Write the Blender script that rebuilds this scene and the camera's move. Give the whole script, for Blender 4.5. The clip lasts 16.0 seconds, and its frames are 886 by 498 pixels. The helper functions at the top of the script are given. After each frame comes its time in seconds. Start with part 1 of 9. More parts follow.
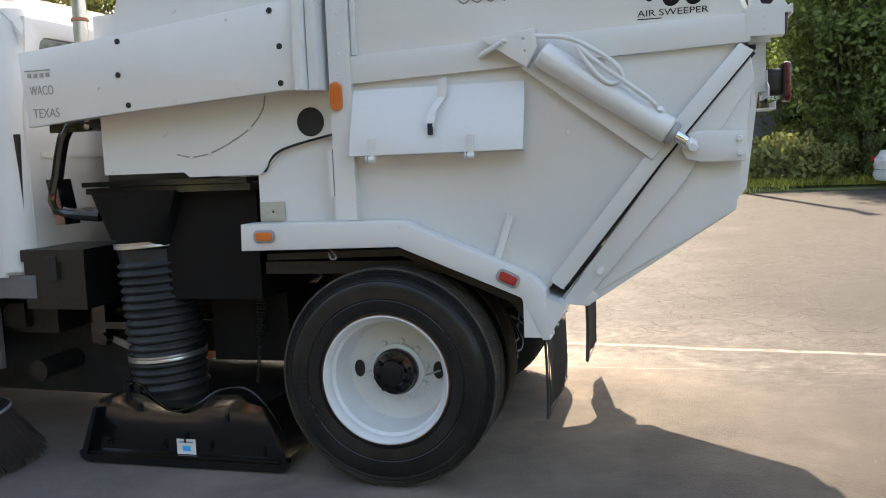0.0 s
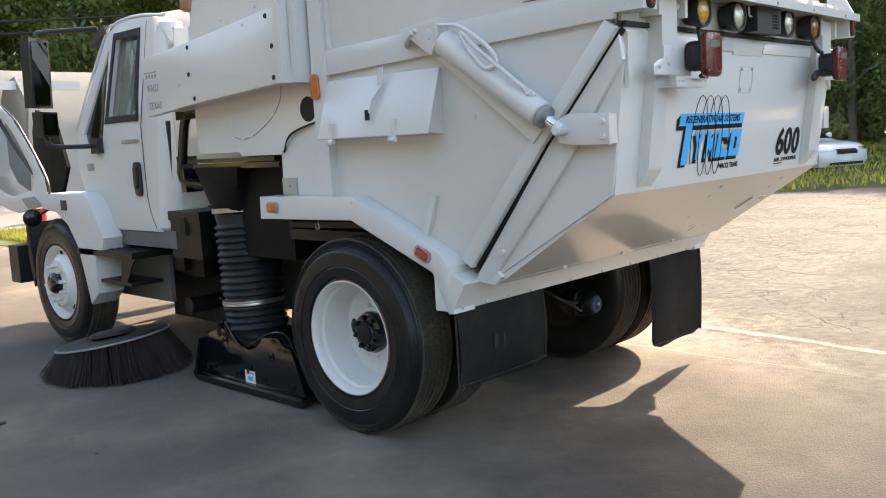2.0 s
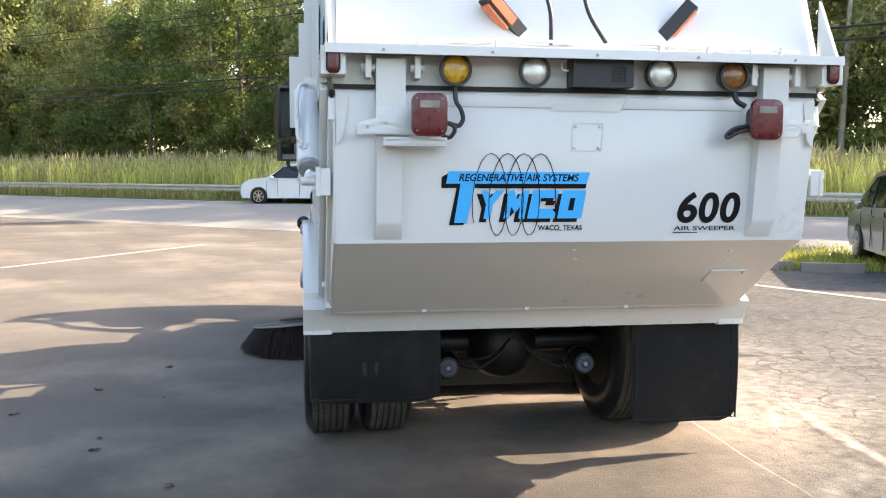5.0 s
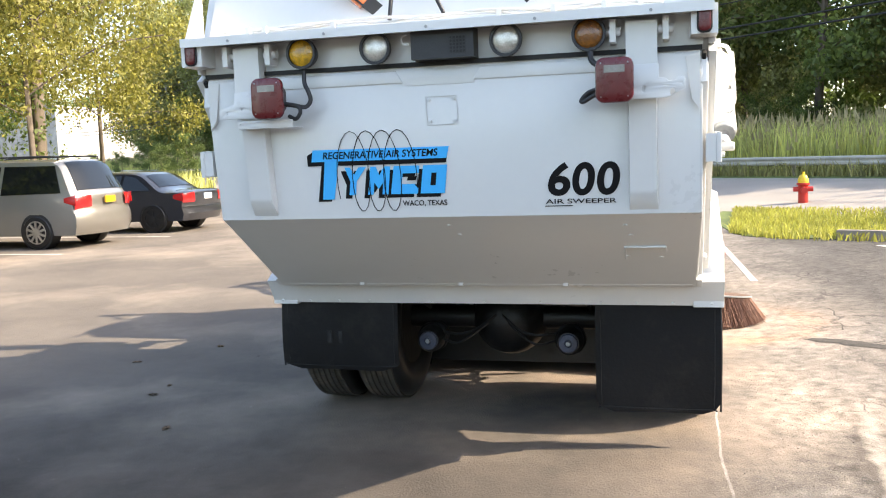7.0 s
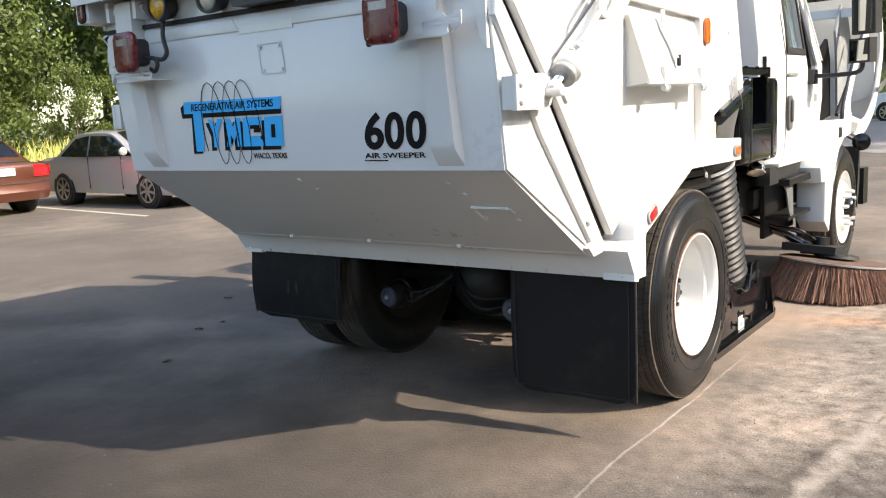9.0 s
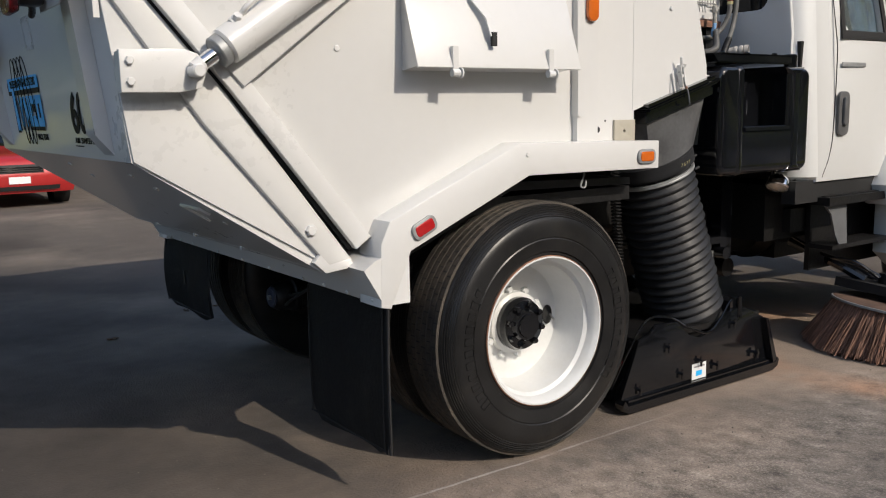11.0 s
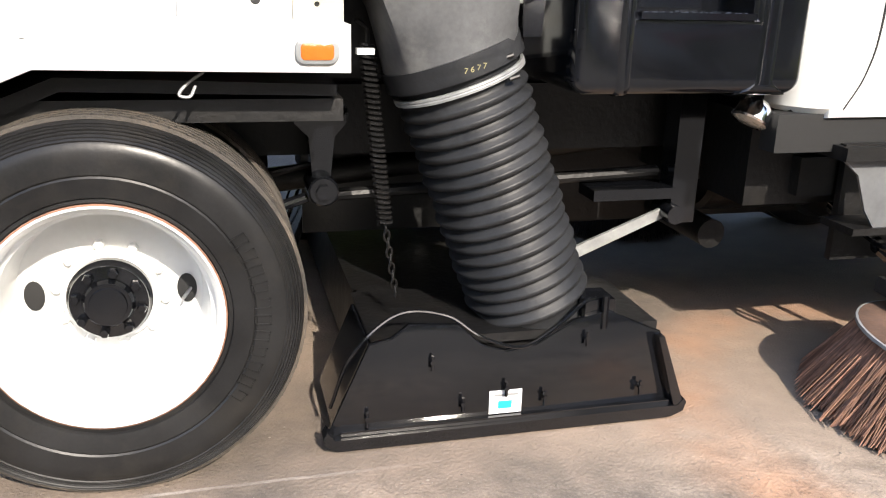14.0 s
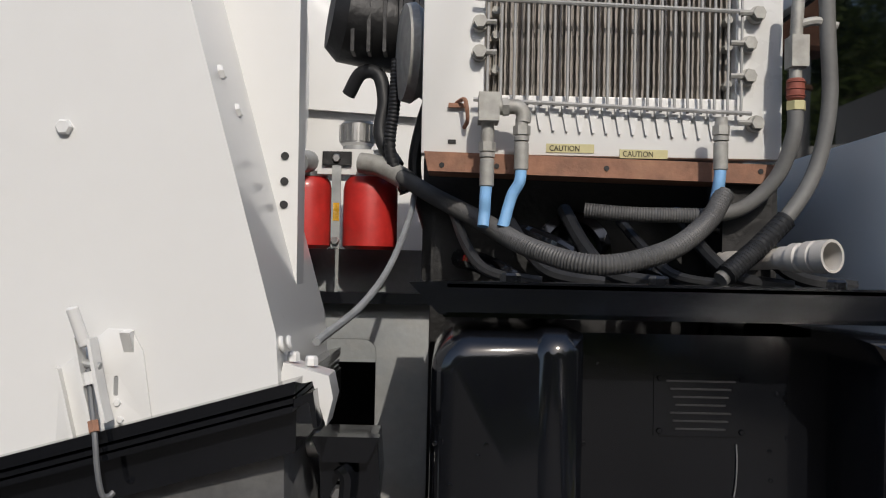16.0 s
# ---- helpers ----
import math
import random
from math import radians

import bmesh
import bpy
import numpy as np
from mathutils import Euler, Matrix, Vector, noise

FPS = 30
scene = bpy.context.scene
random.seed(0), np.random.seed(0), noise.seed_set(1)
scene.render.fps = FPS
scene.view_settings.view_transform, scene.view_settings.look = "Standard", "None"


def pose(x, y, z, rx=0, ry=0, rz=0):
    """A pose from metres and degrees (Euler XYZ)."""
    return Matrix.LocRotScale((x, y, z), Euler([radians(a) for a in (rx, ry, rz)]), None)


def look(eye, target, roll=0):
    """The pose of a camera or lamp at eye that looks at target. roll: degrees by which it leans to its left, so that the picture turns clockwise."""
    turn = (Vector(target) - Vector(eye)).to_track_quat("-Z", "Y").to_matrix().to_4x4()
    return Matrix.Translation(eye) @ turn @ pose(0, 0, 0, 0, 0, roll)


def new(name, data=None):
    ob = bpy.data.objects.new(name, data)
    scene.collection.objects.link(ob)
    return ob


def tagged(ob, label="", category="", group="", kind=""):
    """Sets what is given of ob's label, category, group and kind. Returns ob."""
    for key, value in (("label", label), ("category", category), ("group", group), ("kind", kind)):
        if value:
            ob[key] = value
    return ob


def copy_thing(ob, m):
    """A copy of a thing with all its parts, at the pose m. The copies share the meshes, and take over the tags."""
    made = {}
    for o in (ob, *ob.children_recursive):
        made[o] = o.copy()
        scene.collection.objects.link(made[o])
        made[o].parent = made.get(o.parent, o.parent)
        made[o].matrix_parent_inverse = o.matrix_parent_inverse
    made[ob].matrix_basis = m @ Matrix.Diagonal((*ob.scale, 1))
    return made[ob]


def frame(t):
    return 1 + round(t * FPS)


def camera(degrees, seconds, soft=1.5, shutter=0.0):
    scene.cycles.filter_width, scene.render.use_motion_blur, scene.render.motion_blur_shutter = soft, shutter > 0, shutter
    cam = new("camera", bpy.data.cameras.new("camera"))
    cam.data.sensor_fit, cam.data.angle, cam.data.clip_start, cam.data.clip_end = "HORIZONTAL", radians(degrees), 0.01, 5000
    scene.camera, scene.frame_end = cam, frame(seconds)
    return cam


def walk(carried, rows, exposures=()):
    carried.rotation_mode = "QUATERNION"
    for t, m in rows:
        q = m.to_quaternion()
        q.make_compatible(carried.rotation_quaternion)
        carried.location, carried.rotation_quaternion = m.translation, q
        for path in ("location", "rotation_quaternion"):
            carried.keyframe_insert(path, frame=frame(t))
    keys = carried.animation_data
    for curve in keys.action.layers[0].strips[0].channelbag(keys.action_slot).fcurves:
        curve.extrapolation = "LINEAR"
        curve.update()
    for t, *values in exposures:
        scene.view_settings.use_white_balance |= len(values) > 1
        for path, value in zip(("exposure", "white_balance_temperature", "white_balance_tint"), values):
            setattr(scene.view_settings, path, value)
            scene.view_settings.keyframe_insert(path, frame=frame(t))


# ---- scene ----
cam = camera(54.0, 16.0, 1.1)
PATH = [
    (0, (1.3, -4.93, 1.542), (0.785, -3.009, 1.329), -2.3),
    (0.5, (1.835, -4.844, 1.518), (1.069, -3.009, 1.307), -1.4),
    (1, (2.386, -4.699, 1.504), (1.386, -2.98, 1.288), -1.0),
    (1.5, (2.93, -4.451, 1.513), (1.738, -2.862, 1.283), -2.1),
    (2, (3.434, -4.09, 1.532), (2.07, -2.649, 1.279), -3.0),
    (2.5, (3.922, -3.72, 1.545), (2.395, -2.458, 1.271), -2.8),
    (3, (4.352, -3.266, 1.545), (2.701, -2.172, 1.26), -2.3),
    (3.5, (4.738, -2.813, 1.552), (2.967, -1.924, 1.284), -0.8),
    (4, (5.035, -2.306, 1.554), (3.171, -1.621, 1.316), 0.5),
    (4.2, (5.137, -2.091, 1.569), (3.245, -1.48, 1.35), 0.8),
    (6.5, (5.388, 0.411, 1.557), (3.417, 0.129, 1.375), -2.5),
    (7, (5.294, 0.958, 1.542), (3.37, 0.457, 1.327), -2.0),
    (7.5, (5.103, 1.443, 1.53), (3.238, 0.764, 1.283), -1.5),
    (8, (4.859, 1.915, 1.51), (3.077, 1.047, 1.24), -2.2),
    (8.2, (4.75, 2.091, 1.526), (3.005, 1.154, 1.246), -2.3),
    (10.3, (2.958, 3.52, 1.398), (1.668, 2.023, 1.089), -2.0),
    (10.5, (2.785, 3.61, 1.411), (1.547, 2.069, 1.108), -1.4),
    (11, (2.308, 3.759, 1.4), (1.165, 2.147, 1.09), -1.1),
    (11.5, (1.811, 3.884, 1.399), (0.76, 2.219, 1.05), -2.0),
    (12, (1.341, 3.95, 1.415), (0.428, 2.212, 1.029), -0.6),
    (12.5, (0.86, 3.879, 1.407), (0.07, 2.094, 0.974), 0.6),
    (13, (0.405, 3.796, 1.412), (-0.256, 1.983, 0.889), 0.8),
    (13.5, (0.031, 3.614, 1.391), (-0.563, 1.799, 0.796), 1.4),
    (14, (-0.312, 3.414, 1.398), (-0.796, 1.572, 0.787), 1.6),
    (14.5, (-0.629, 3.203, 1.476), (-0.922, 1.287, 0.982), -0.3),
    (15, (-0.929, 2.893, 1.56), (-1.145, 0.938, 1.196), -0.3),
    (15.5, (-1.167, 2.508, 1.594), (-1.286, 0.519, 1.417), 0.5),
    (16, (-1.335, 2.126, 1.685), (-1.323, 0.126, 1.723), 1.2),
]
# seconds, stops, kelvin, tint
EXPOSURES = [(t, stops, kelvin, 13 if t < 5 else 11.5) for t, stops, kelvin in (
    (0.0, 2.25, 8000), (1.0, 2.02, 7900), (2.5, 2.35, 8200), (4.2, 2.42, 8050), (6.5, 2.3, 7350), (7.5, 2.2, 7600), (8.2, 2.05, 7500), (10.3, 0.65, 6650), (11.0, 0.2, 6650), (11.5, 0.0, 6600), (12.1, 0.25, 6500), (12.5, 0.33, 6450),
    (13.2, 0.7, 6700), (14.0, 1.55, 6600), (14.5, 1.6, 6450), (15.0, 1.25, 6650), (15.5, 0.6, 6350), (16.0, 0.05, 6350))]
walk(cam, [(t, look(eye, target, roll)) for t, eye, target, roll in PATH], EXPOSURES)

# ---- light and exposure ----
SUN_WAY = Vector((-0.27, 1.38, 1.0)).normalized()
world = bpy.data.worlds.new("sky")
scene.world = world
world.use_nodes = True
wn, wl = world.node_tree.nodes, world.node_tree.links
sky = wn.new("ShaderNodeTexSky")
sky.sky_type, sky.sun_disc = "NISHITA", False
sky.sun_elevation = math.asin(SUN_WAY.z)
sky.sun_rotation = math.atan2(SUN_WAY.x, SUN_WAY.y)
sky.air_density, sky.dust_density = 1.0, 1.5
wl.new(sky.outputs[0], wn["Background"].inputs[0])
wn["Background"].inputs[1].default_value = 0.15
sun = new("sun", bpy.data.lights.new("sun", "SUN"))
sun.data.energy, sun.data.angle, sun.data.color = 2.8, radians(0.55), (1.0, 0.92, 0.80)
sun.matrix_world = look(SUN_WAY * 60, (0, 0, 0))


# ---- materials ----
def rgb(r, g, b):
    return (r, g, b, 1.0)


def material(name, color, rough=0.5, metal=0.0, vary=0.12, scale=3.0, fine=60.0, bump=0.0, bump_scale=80.0, coat=0.0,
             transmission=0.0, dirt=None, dirt_amount=0.0, ior=1.5, spec=0.5, island=0.0, object_vary=0.0, thin=0.0):
    """A surface with two scales of variation, optional dirt, bump and coat."""
    m = bpy.data.materials.new(name)
    m.use_nodes = True
    nt = m.node_tree
    n, l = nt.nodes, nt.links
    p = n["Principled BSDF"]
    tc = n.new("ShaderNodeTexCoord")
    a, b = n.new("ShaderNodeTexNoise"), n.new("ShaderNodeTexNoise")
    a.inputs["Scale"].default_value, a.inputs["Detail"].default_value = scale, 6
    b.inputs["Scale"].default_value, b.inputs["Detail"].default_value = fine, 4
    l.new(tc.outputs["Object"], a.inputs["Vector"])
    l.new(tc.outputs["Object"], b.inputs["Vector"])
    both = n.new("ShaderNodeMath")
    both.operation = "MULTIPLY_ADD"
    l.new(b.outputs["Fac"], both.inputs[0])
    both.inputs[1].default_value = 0.4
    l.new(a.outputs["Fac"], both.inputs[2])
    ramp = n.new("ShaderNodeValToRGB")
    lo, hi = 1 - vary, 1 + vary
    ramp.color_ramp.elements[0].position, ramp.color_ramp.elements[1].position = 0.45, 0.95
    ramp.color_ramp.elements[0].color = rgb(*[min(1, c * lo) for c in color])
    ramp.color_ramp.elements[1].color = rgb(*[min(1, c * hi) for c in color])
    l.new(both.outputs[0], ramp.inputs[0])
    out = ramp.outputs[0]
    if dirt:
        d = n.new("ShaderNodeTexNoise")
        d.inputs["Scale"].default_value, d.inputs["Detail"].default_value = scale * 0.6 + 0.7, 9
        d.inputs["Roughness"].default_value = 0.68
        l.new(tc.outputs["Object"], d.inputs["Vector"])
        dr = n.new("ShaderNodeMapRange")
        dr.inputs["From Min"].default_value, dr.inputs["From Max"].default_value = 0.5, 0.75
        dr.inputs["To Max"].default_value = dirt_amount
        l.new(d.outputs["Fac"], dr.inputs["Value"])
        mix = n.new("ShaderNodeMix")
        mix.data_type = "RGBA"
        l.new(dr.outputs[0], mix.inputs["Factor"])
        l.new(out, mix.inputs["A"])
        mix.inputs["B"].default_value = rgb(*dirt)
        out = mix.outputs["Result"]
    if island or object_vary:
        if island:
            rnd = n.new("ShaderNodeNewGeometry").outputs["Random Per Island"]
            amount = island
        else:
            rnd = n.new("ShaderNodeObjectInfo").outputs["Random"]
            amount = object_vary
        mr = n.new("ShaderNodeMapRange")
        mr.inputs["To Min"].default_value, mr.inputs["To Max"].default_value = 1 - amount, 1 + amount
        l.new(rnd, mr.inputs["Value"])
        hs = n.new("ShaderNodeHueSaturation")
        l.new(mr.outputs[0], hs.inputs["Value"])
        l.new(out, hs.inputs["Color"])
        out = hs.outputs[0]
    l.new(out, p.inputs["Base Color"])
    rr = n.new("ShaderNodeMapRange")
    rr.inputs["To Min"].default_value, rr.inputs["To Max"].default_value = max(0.02, rough * 0.75), min(1, rough * 1.3)
    l.new(both.outputs[0], rr.inputs["Value"])
    l.new(rr.outputs[0], p.inputs["Roughness"])
    p.inputs["Metallic"].default_value = metal
    p.inputs["Coat Weight"].default_value = coat
    p.inputs["Coat Roughness"].default_value = 0.08
    p.inputs["Transmission Weight"].default_value = transmission
    p.inputs["IOR"].default_value = ior
    p.inputs["Specular IOR Level"].default_value = spec
    if thin:
        tr, mx = n.new("ShaderNodeBsdfTranslucent"), n.new("ShaderNodeMixShader")
        l.new(out, tr.inputs["Color"])
        mx.inputs[0].default_value = thin
        l.new(p.outputs[0], mx.inputs[1])
        l.new(tr.outputs[0], mx.inputs[2])
        l.new(mx.outputs[0], n["Material Output"].inputs["Surface"])
    if bump:
        bn, bt = n.new("ShaderNodeBump"), n.new("ShaderNodeTexNoise")
        bt.inputs["Scale"].default_value, bt.inputs["Detail"].default_value = bump_scale, 5
        l.new(tc.outputs["Object"], bt.inputs["Vector"])
        bn.inputs["Strength"].default_value, bn.inputs["Distance"].default_value = bump, 0.01
        l.new(bt.outputs["Fac"], bn.inputs["Height"])
        l.new(bn.outputs[0], p.inputs["Normal"])
    return m


WHITE = material("white_truck_paint", (0.66, 0.66, 0.645), 0.27, vary=0.025, scale=1.3, fine=25, bump=0.05, bump_scale=3.0, coat=0.45,
                 dirt=(0.60, 0.585, 0.54), dirt_amount=0.16)
WHITE_CAB = material("white_cab_paint", (0.61, 0.615, 0.60), 0.42, vary=0.02, scale=1.0, fine=25, coat=0.0, bump=0.015, bump_scale=2.0,
                     dirt=(0.6, 0.58, 0.53), dirt_amount=0.08)
BLACK = material("black_gloss_paint", (0.005, 0.0055, 0.007), 0.10, vary=0.3, scale=5, fine=90, bump=0.035, bump_scale=14, spec=0.55, coat=0.3)
CHASSIS = material("black_chassis_paint", (0.0045, 0.0045, 0.0048), 0.42, vary=0.5, scale=6, fine=80, bump=0.25, bump_scale=40,
                   dirt=(0.034, 0.029, 0.023), dirt_amount=0.25)
TYRE = material("tyre_rubber", (0.0135, 0.0135, 0.0138), 0.3, spec=0.32, vary=0.35, scale=7, fine=120, bump=0.05, bump_scale=60,
                dirt=(0.05, 0.045, 0.038), dirt_amount=0.4)
RIM = material("white_rim_paint", (0.68, 0.69, 0.68), 0.3, vary=0.06, scale=6, fine=50, bump=0.05, bump_scale=12, coat=0.3, dirt=(0.5, 0.44, 0.35), dirt_amount=0.25)
TREAD = material("worn_tread_rubber", (0.055, 0.048, 0.04), 0.8, vary=0.35, scale=9, fine=140, bump=0.4, bump_scale=120,
                 dirt=(0.16, 0.125, 0.09), dirt_amount=0.6)
HOSE = material("hose_rubber", (0.018, 0.019, 0.021), 0.42, vary=0.35, scale=6, fine=90, bump=0.12, bump_scale=60, spec=0.3,
                dirt=(0.1, 0.1, 0.1), dirt_amount=0.3)
GREYHOSE = material("dusty_grey_hose", (0.075, 0.075, 0.075), 0.5, vary=0.25, scale=8, fine=90, bump=0.1, bump_scale=60, dirt=(0.14, 0.135, 0.125), dirt_amount=0.5)
SMOOTHHOSE = material("smooth_grey_hose", (0.13, 0.13, 0.125), 0.55, vary=0.2, scale=8, fine=90, bump=0.08, bump_scale=60, dirt=(0.2, 0.19, 0.17), dirt_amount=0.4)
WIRE = material("grey_guard_wire", (0.30, 0.30, 0.29), 0.5, vary=0.2, scale=20)
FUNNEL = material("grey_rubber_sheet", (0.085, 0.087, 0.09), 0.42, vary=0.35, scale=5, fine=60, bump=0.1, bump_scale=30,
                  dirt=(0.23, 0.23, 0.22), dirt_amount=0.7)
FLAP = material("mud_flap_rubber", (0.011, 0.011, 0.012), 0.6, vary=0.4, scale=5, fine=70, bump=0.2, bump_scale=50,
                dirt=(0.07, 0.06, 0.05), dirt_amount=0.4)
SEAL = material("seal_rubber", (0.012, 0.012, 0.012), 0.6)
PLASTIC = material("black_plastic", (0.02, 0.02, 0.022), 0.4, vary=0.2, bump=0.1, bump_scale=120)
STEEL = material("bare_steel", (0.55, 0.55, 0.54), 0.32, 1.0, vary=0.2, scale=8)
CHROME = material("chrome", (0.82, 0.82, 0.82), 0.06, 1.0, vary=0.04)
MIRROR = material("mirror_glass", (0.30, 0.32, 0.32), 0.02, 1.0, vary=0.01)
RED = material("red_lens", (0.42, 0.012, 0.014), 0.18, vary=0.12, scale=30, fine=300, coat=1.0, bump=0.08, bump_scale=260)
DARKRED = material("dark_red_lens", (0.105, 0.003, 0.006), 0.25, vary=0.12, scale=30, fine=300, coat=0.25, bump=0.06, bump_scale=200)
AMBER = material("amber_lens", (0.62, 0.13, 0.012), 0.2, vary=0.1, scale=30, fine=300, coat=1.0, bump=0.2, bump_scale=260)
YELLOW = material("yellow_lens", (0.55, 0.29, 0.015), 0.16, vary=0.5, scale=40, fine=200, coat=0.8, bump=0.5, bump_scale=90)
DARKAMBER = material("dark_amber_lens", (0.22, 0.075, 0.008), 0.16, vary=0.5, scale=40, fine=200, coat=0.8, bump=0.5, bump_scale=90)
CLEAR = material("clear_lamp_lens", (0.62, 0.60, 0.55), 0.12, 0.55, vary=0.35, scale=20, fine=160, coat=1.0, bump=0.3, bump_scale=150)
GLASS = material("tinted_glass", (0.55, 0.62, 0.6), 0.02, vary=0.02, transmission=0.9, ior=1.45)
DARKGLASS = material("dark_car_glass", (0.005, 0.006, 0.007), 0.03, vary=0.1, spec=0.4)
BLUE = material("blue_decal", (0.015, 0.44, 0.90), 0.35, vary=0.05)
INK = material("black_decal", (0.004, 0.004, 0.005), 0.5, vary=0.1, spec=0.2)
REDOIL = material("red_filter_paint", (0.46, 0.022, 0.018), 0.4, vary=0.2, scale=15, coat=0.2, dirt=(0.16, 0.05, 0.035), dirt_amount=0.6)
GREYPART = material("grey_fitting", (0.32, 0.33, 0.33), 0.45, 0.4, vary=0.2, scale=20)
BLUEHOSE = material("faded_blue_hose", (0.20, 0.40, 0.66), 0.5, vary=0.2, scale=20)
RUST = material("rusty_brown_steel", (0.24, 0.12, 0.075), 0.7, vary=0.35, scale=14, bump=0.2, dirt=(0.35, 0.2, 0.12), dirt_amount=0.6)
FIN = material("cooler_fin", (0.27, 0.245, 0.215), 0.6, 0.0, vary=0.35, scale=30)
PUTTY = material("beige_plate", (0.42, 0.39, 0.32), 0.5, vary=0.06)
# darkened copy of the rusty bristle for the broom on the shaded side
SHADEDBRISTLE = material("shaded_bristle", (0.022, 0.013, 0.010), 0.7, vary=0.4, scale=40, island=0.5)
BRISTLE = material("rusty_bristle", (0.20, 0.105, 0.07), 0.7, vary=0.4, scale=40, island=0.5)
WOOD = material("brush_block_wood", (0.11, 0.065, 0.045), 0.75, vary=0.35, scale=9, bump=0.3)
SMOKED = material("smoked_lamp_lens", (0.22, 0.21, 0.20), 0.12, vary=0.3, scale=20, fine=160, coat=0.6)
PIPE = material("pale_plastic_pipe", (0.46, 0.44, 0.41), 0.45, vary=0.15, scale=20)
# grey sheet colour, also used to put shade on the engine frame wall
GREYWALL = material("grey_and_shade_paint", (0.24, 0.255, 0.26), 0.5, vary=0.15, scale=6, bump=0.1, dirt=(0.3, 0.27, 0.22), dirt_amount=0.5)
DARKCAP = material("dark_cap_paint", (0.045, 0.055, 0.085), 0.4, vary=0.3, scale=20, dirt=(0.12, 0.1, 0.09), dirt_amount=0.4)
CHALK = material("yellow_chalk", (0.30, 0.27, 0.14), 0.8, vary=0.2, scale=60)
LABEL = material("pale_yellow_label", (0.46, 0.42, 0.22), 0.5, vary=0.1, scale=30)
STEPGREY = material("dull_grey_sheet", (0.13, 0.135, 0.14), 0.5, 0.2, vary=0.2, scale=6, dirt=(0.2, 0.18, 0.15), dirt_amount=0.4)
CASTING = material("dull_zinc_casting", (0.33, 0.325, 0.30), 0.55, 0.3, vary=0.25, scale=40, dirt=(0.2, 0.18, 0.15), dirt_amount=0.5)
REDBROWN = material("dull_red_rubber", (0.22, 0.06, 0.04), 0.6, vary=0.3, scale=30)
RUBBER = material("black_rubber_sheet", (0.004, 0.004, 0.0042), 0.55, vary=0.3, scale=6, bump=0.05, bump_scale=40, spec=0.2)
HANDLE = material("grey_plastic_handle", (0.10, 0.10, 0.10), 0.4, vary=0.15, scale=20)
STICKER = material("white_sticker", (0.78, 0.79, 0.79), 0.4, vary=0.05)


# ---- builders ----
def thing(name, label, category, at=(0, 0, 0), group="", kind=""):
    e = new(name)
    e.empty_display_size = 0.3
    e.location = at
    return tagged(e, label, category, group, kind)


def finish(mesh, smooth=35):
    if smooth:
        mesh.shade_smooth()
        mesh.set_sharp_from_angle(angle=radians(smooth))
    return mesh


def part(name, bm, mat, parent=None, label="", smooth=35):
    mesh = bpy.data.meshes.new(name)
    bmesh.ops.recalc_face_normals(bm, faces=bm.faces)
    bm.to_mesh(mesh)
    bm.free()
    for one in mat if isinstance(mat, (list, tuple)) else [mat]:
        mesh.materials.append(one)
    ob = new(name, finish(mesh, smooth))
    if parent:
        ob.parent = parent
    if label:
        ob["label"] = label
    return ob


def bevel(bm, width, segments=2, angle=30):
    edges = [e for e in bm.edges if len(e.link_faces) == 2 and e.calc_face_angle(0) > radians(angle)]
    bmesh.ops.bevel(bm, geom=edges, offset=width, segments=segments, profile=0.6, affect="EDGES", clamp_overlap=True)
    return bm


def abox(bm, x0, x1, y0, y1, z0, z1):
    vs = [bm.verts.new((x, y, z)) for x in (x0, x1) for y in (y0, y1) for z in (z0, z1)]
    for f in ((0, 1, 3, 2), (4, 6, 7, 5), (0, 4, 5, 1), (2, 3, 7, 6), (0, 2, 6, 4), (1, 5, 7, 3)):
        bm.faces.new([vs[i] for i in f])
    return bm


def box(x0, x1, y0, y1, z0, z1, b=0.0, seg=2):
    bm = abox(bmesh.new(), x0, x1, y0, y1, z0, z1)
    return bevel(bm, b, seg) if b else bm


def aprism(bm, pts, a, b, axis="y"):
    """The polygon pts, pushed along an axis from a to b: (x, z) for y, (y, z) for x, (x, y) for z."""
    def at(p, d):
        return {"y": (p[0], d, p[1]), "x": (d, p[0], p[1]), "z": (p[0], p[1], d)}[axis]
    lo, hi = [bm.verts.new(at(p, a)) for p in pts], [bm.verts.new(at(p, b)) for p in pts]
    n = len(pts)
    bm.faces.new(lo), bm.faces.new(hi[::-1])
    for i in range(n):
        bm.faces.new((lo[i], hi[i], hi[(i + 1) % n], lo[(i + 1) % n]))
    return bm


def prism(pts, a, b, axis="y", bev=0.0, seg=2):
    bm = aprism(bmesh.new(), pts, a, b, axis)
    return bevel(bm, bev, seg) if bev else bm


def frame_of(way):
    way = Vector(way).normalized()
    side = way.cross((0, 0, 1))
    side = side.normalized() if side.length > 1e-3 else Vector((1, 0, 0))
    return way, side, side.cross(way)


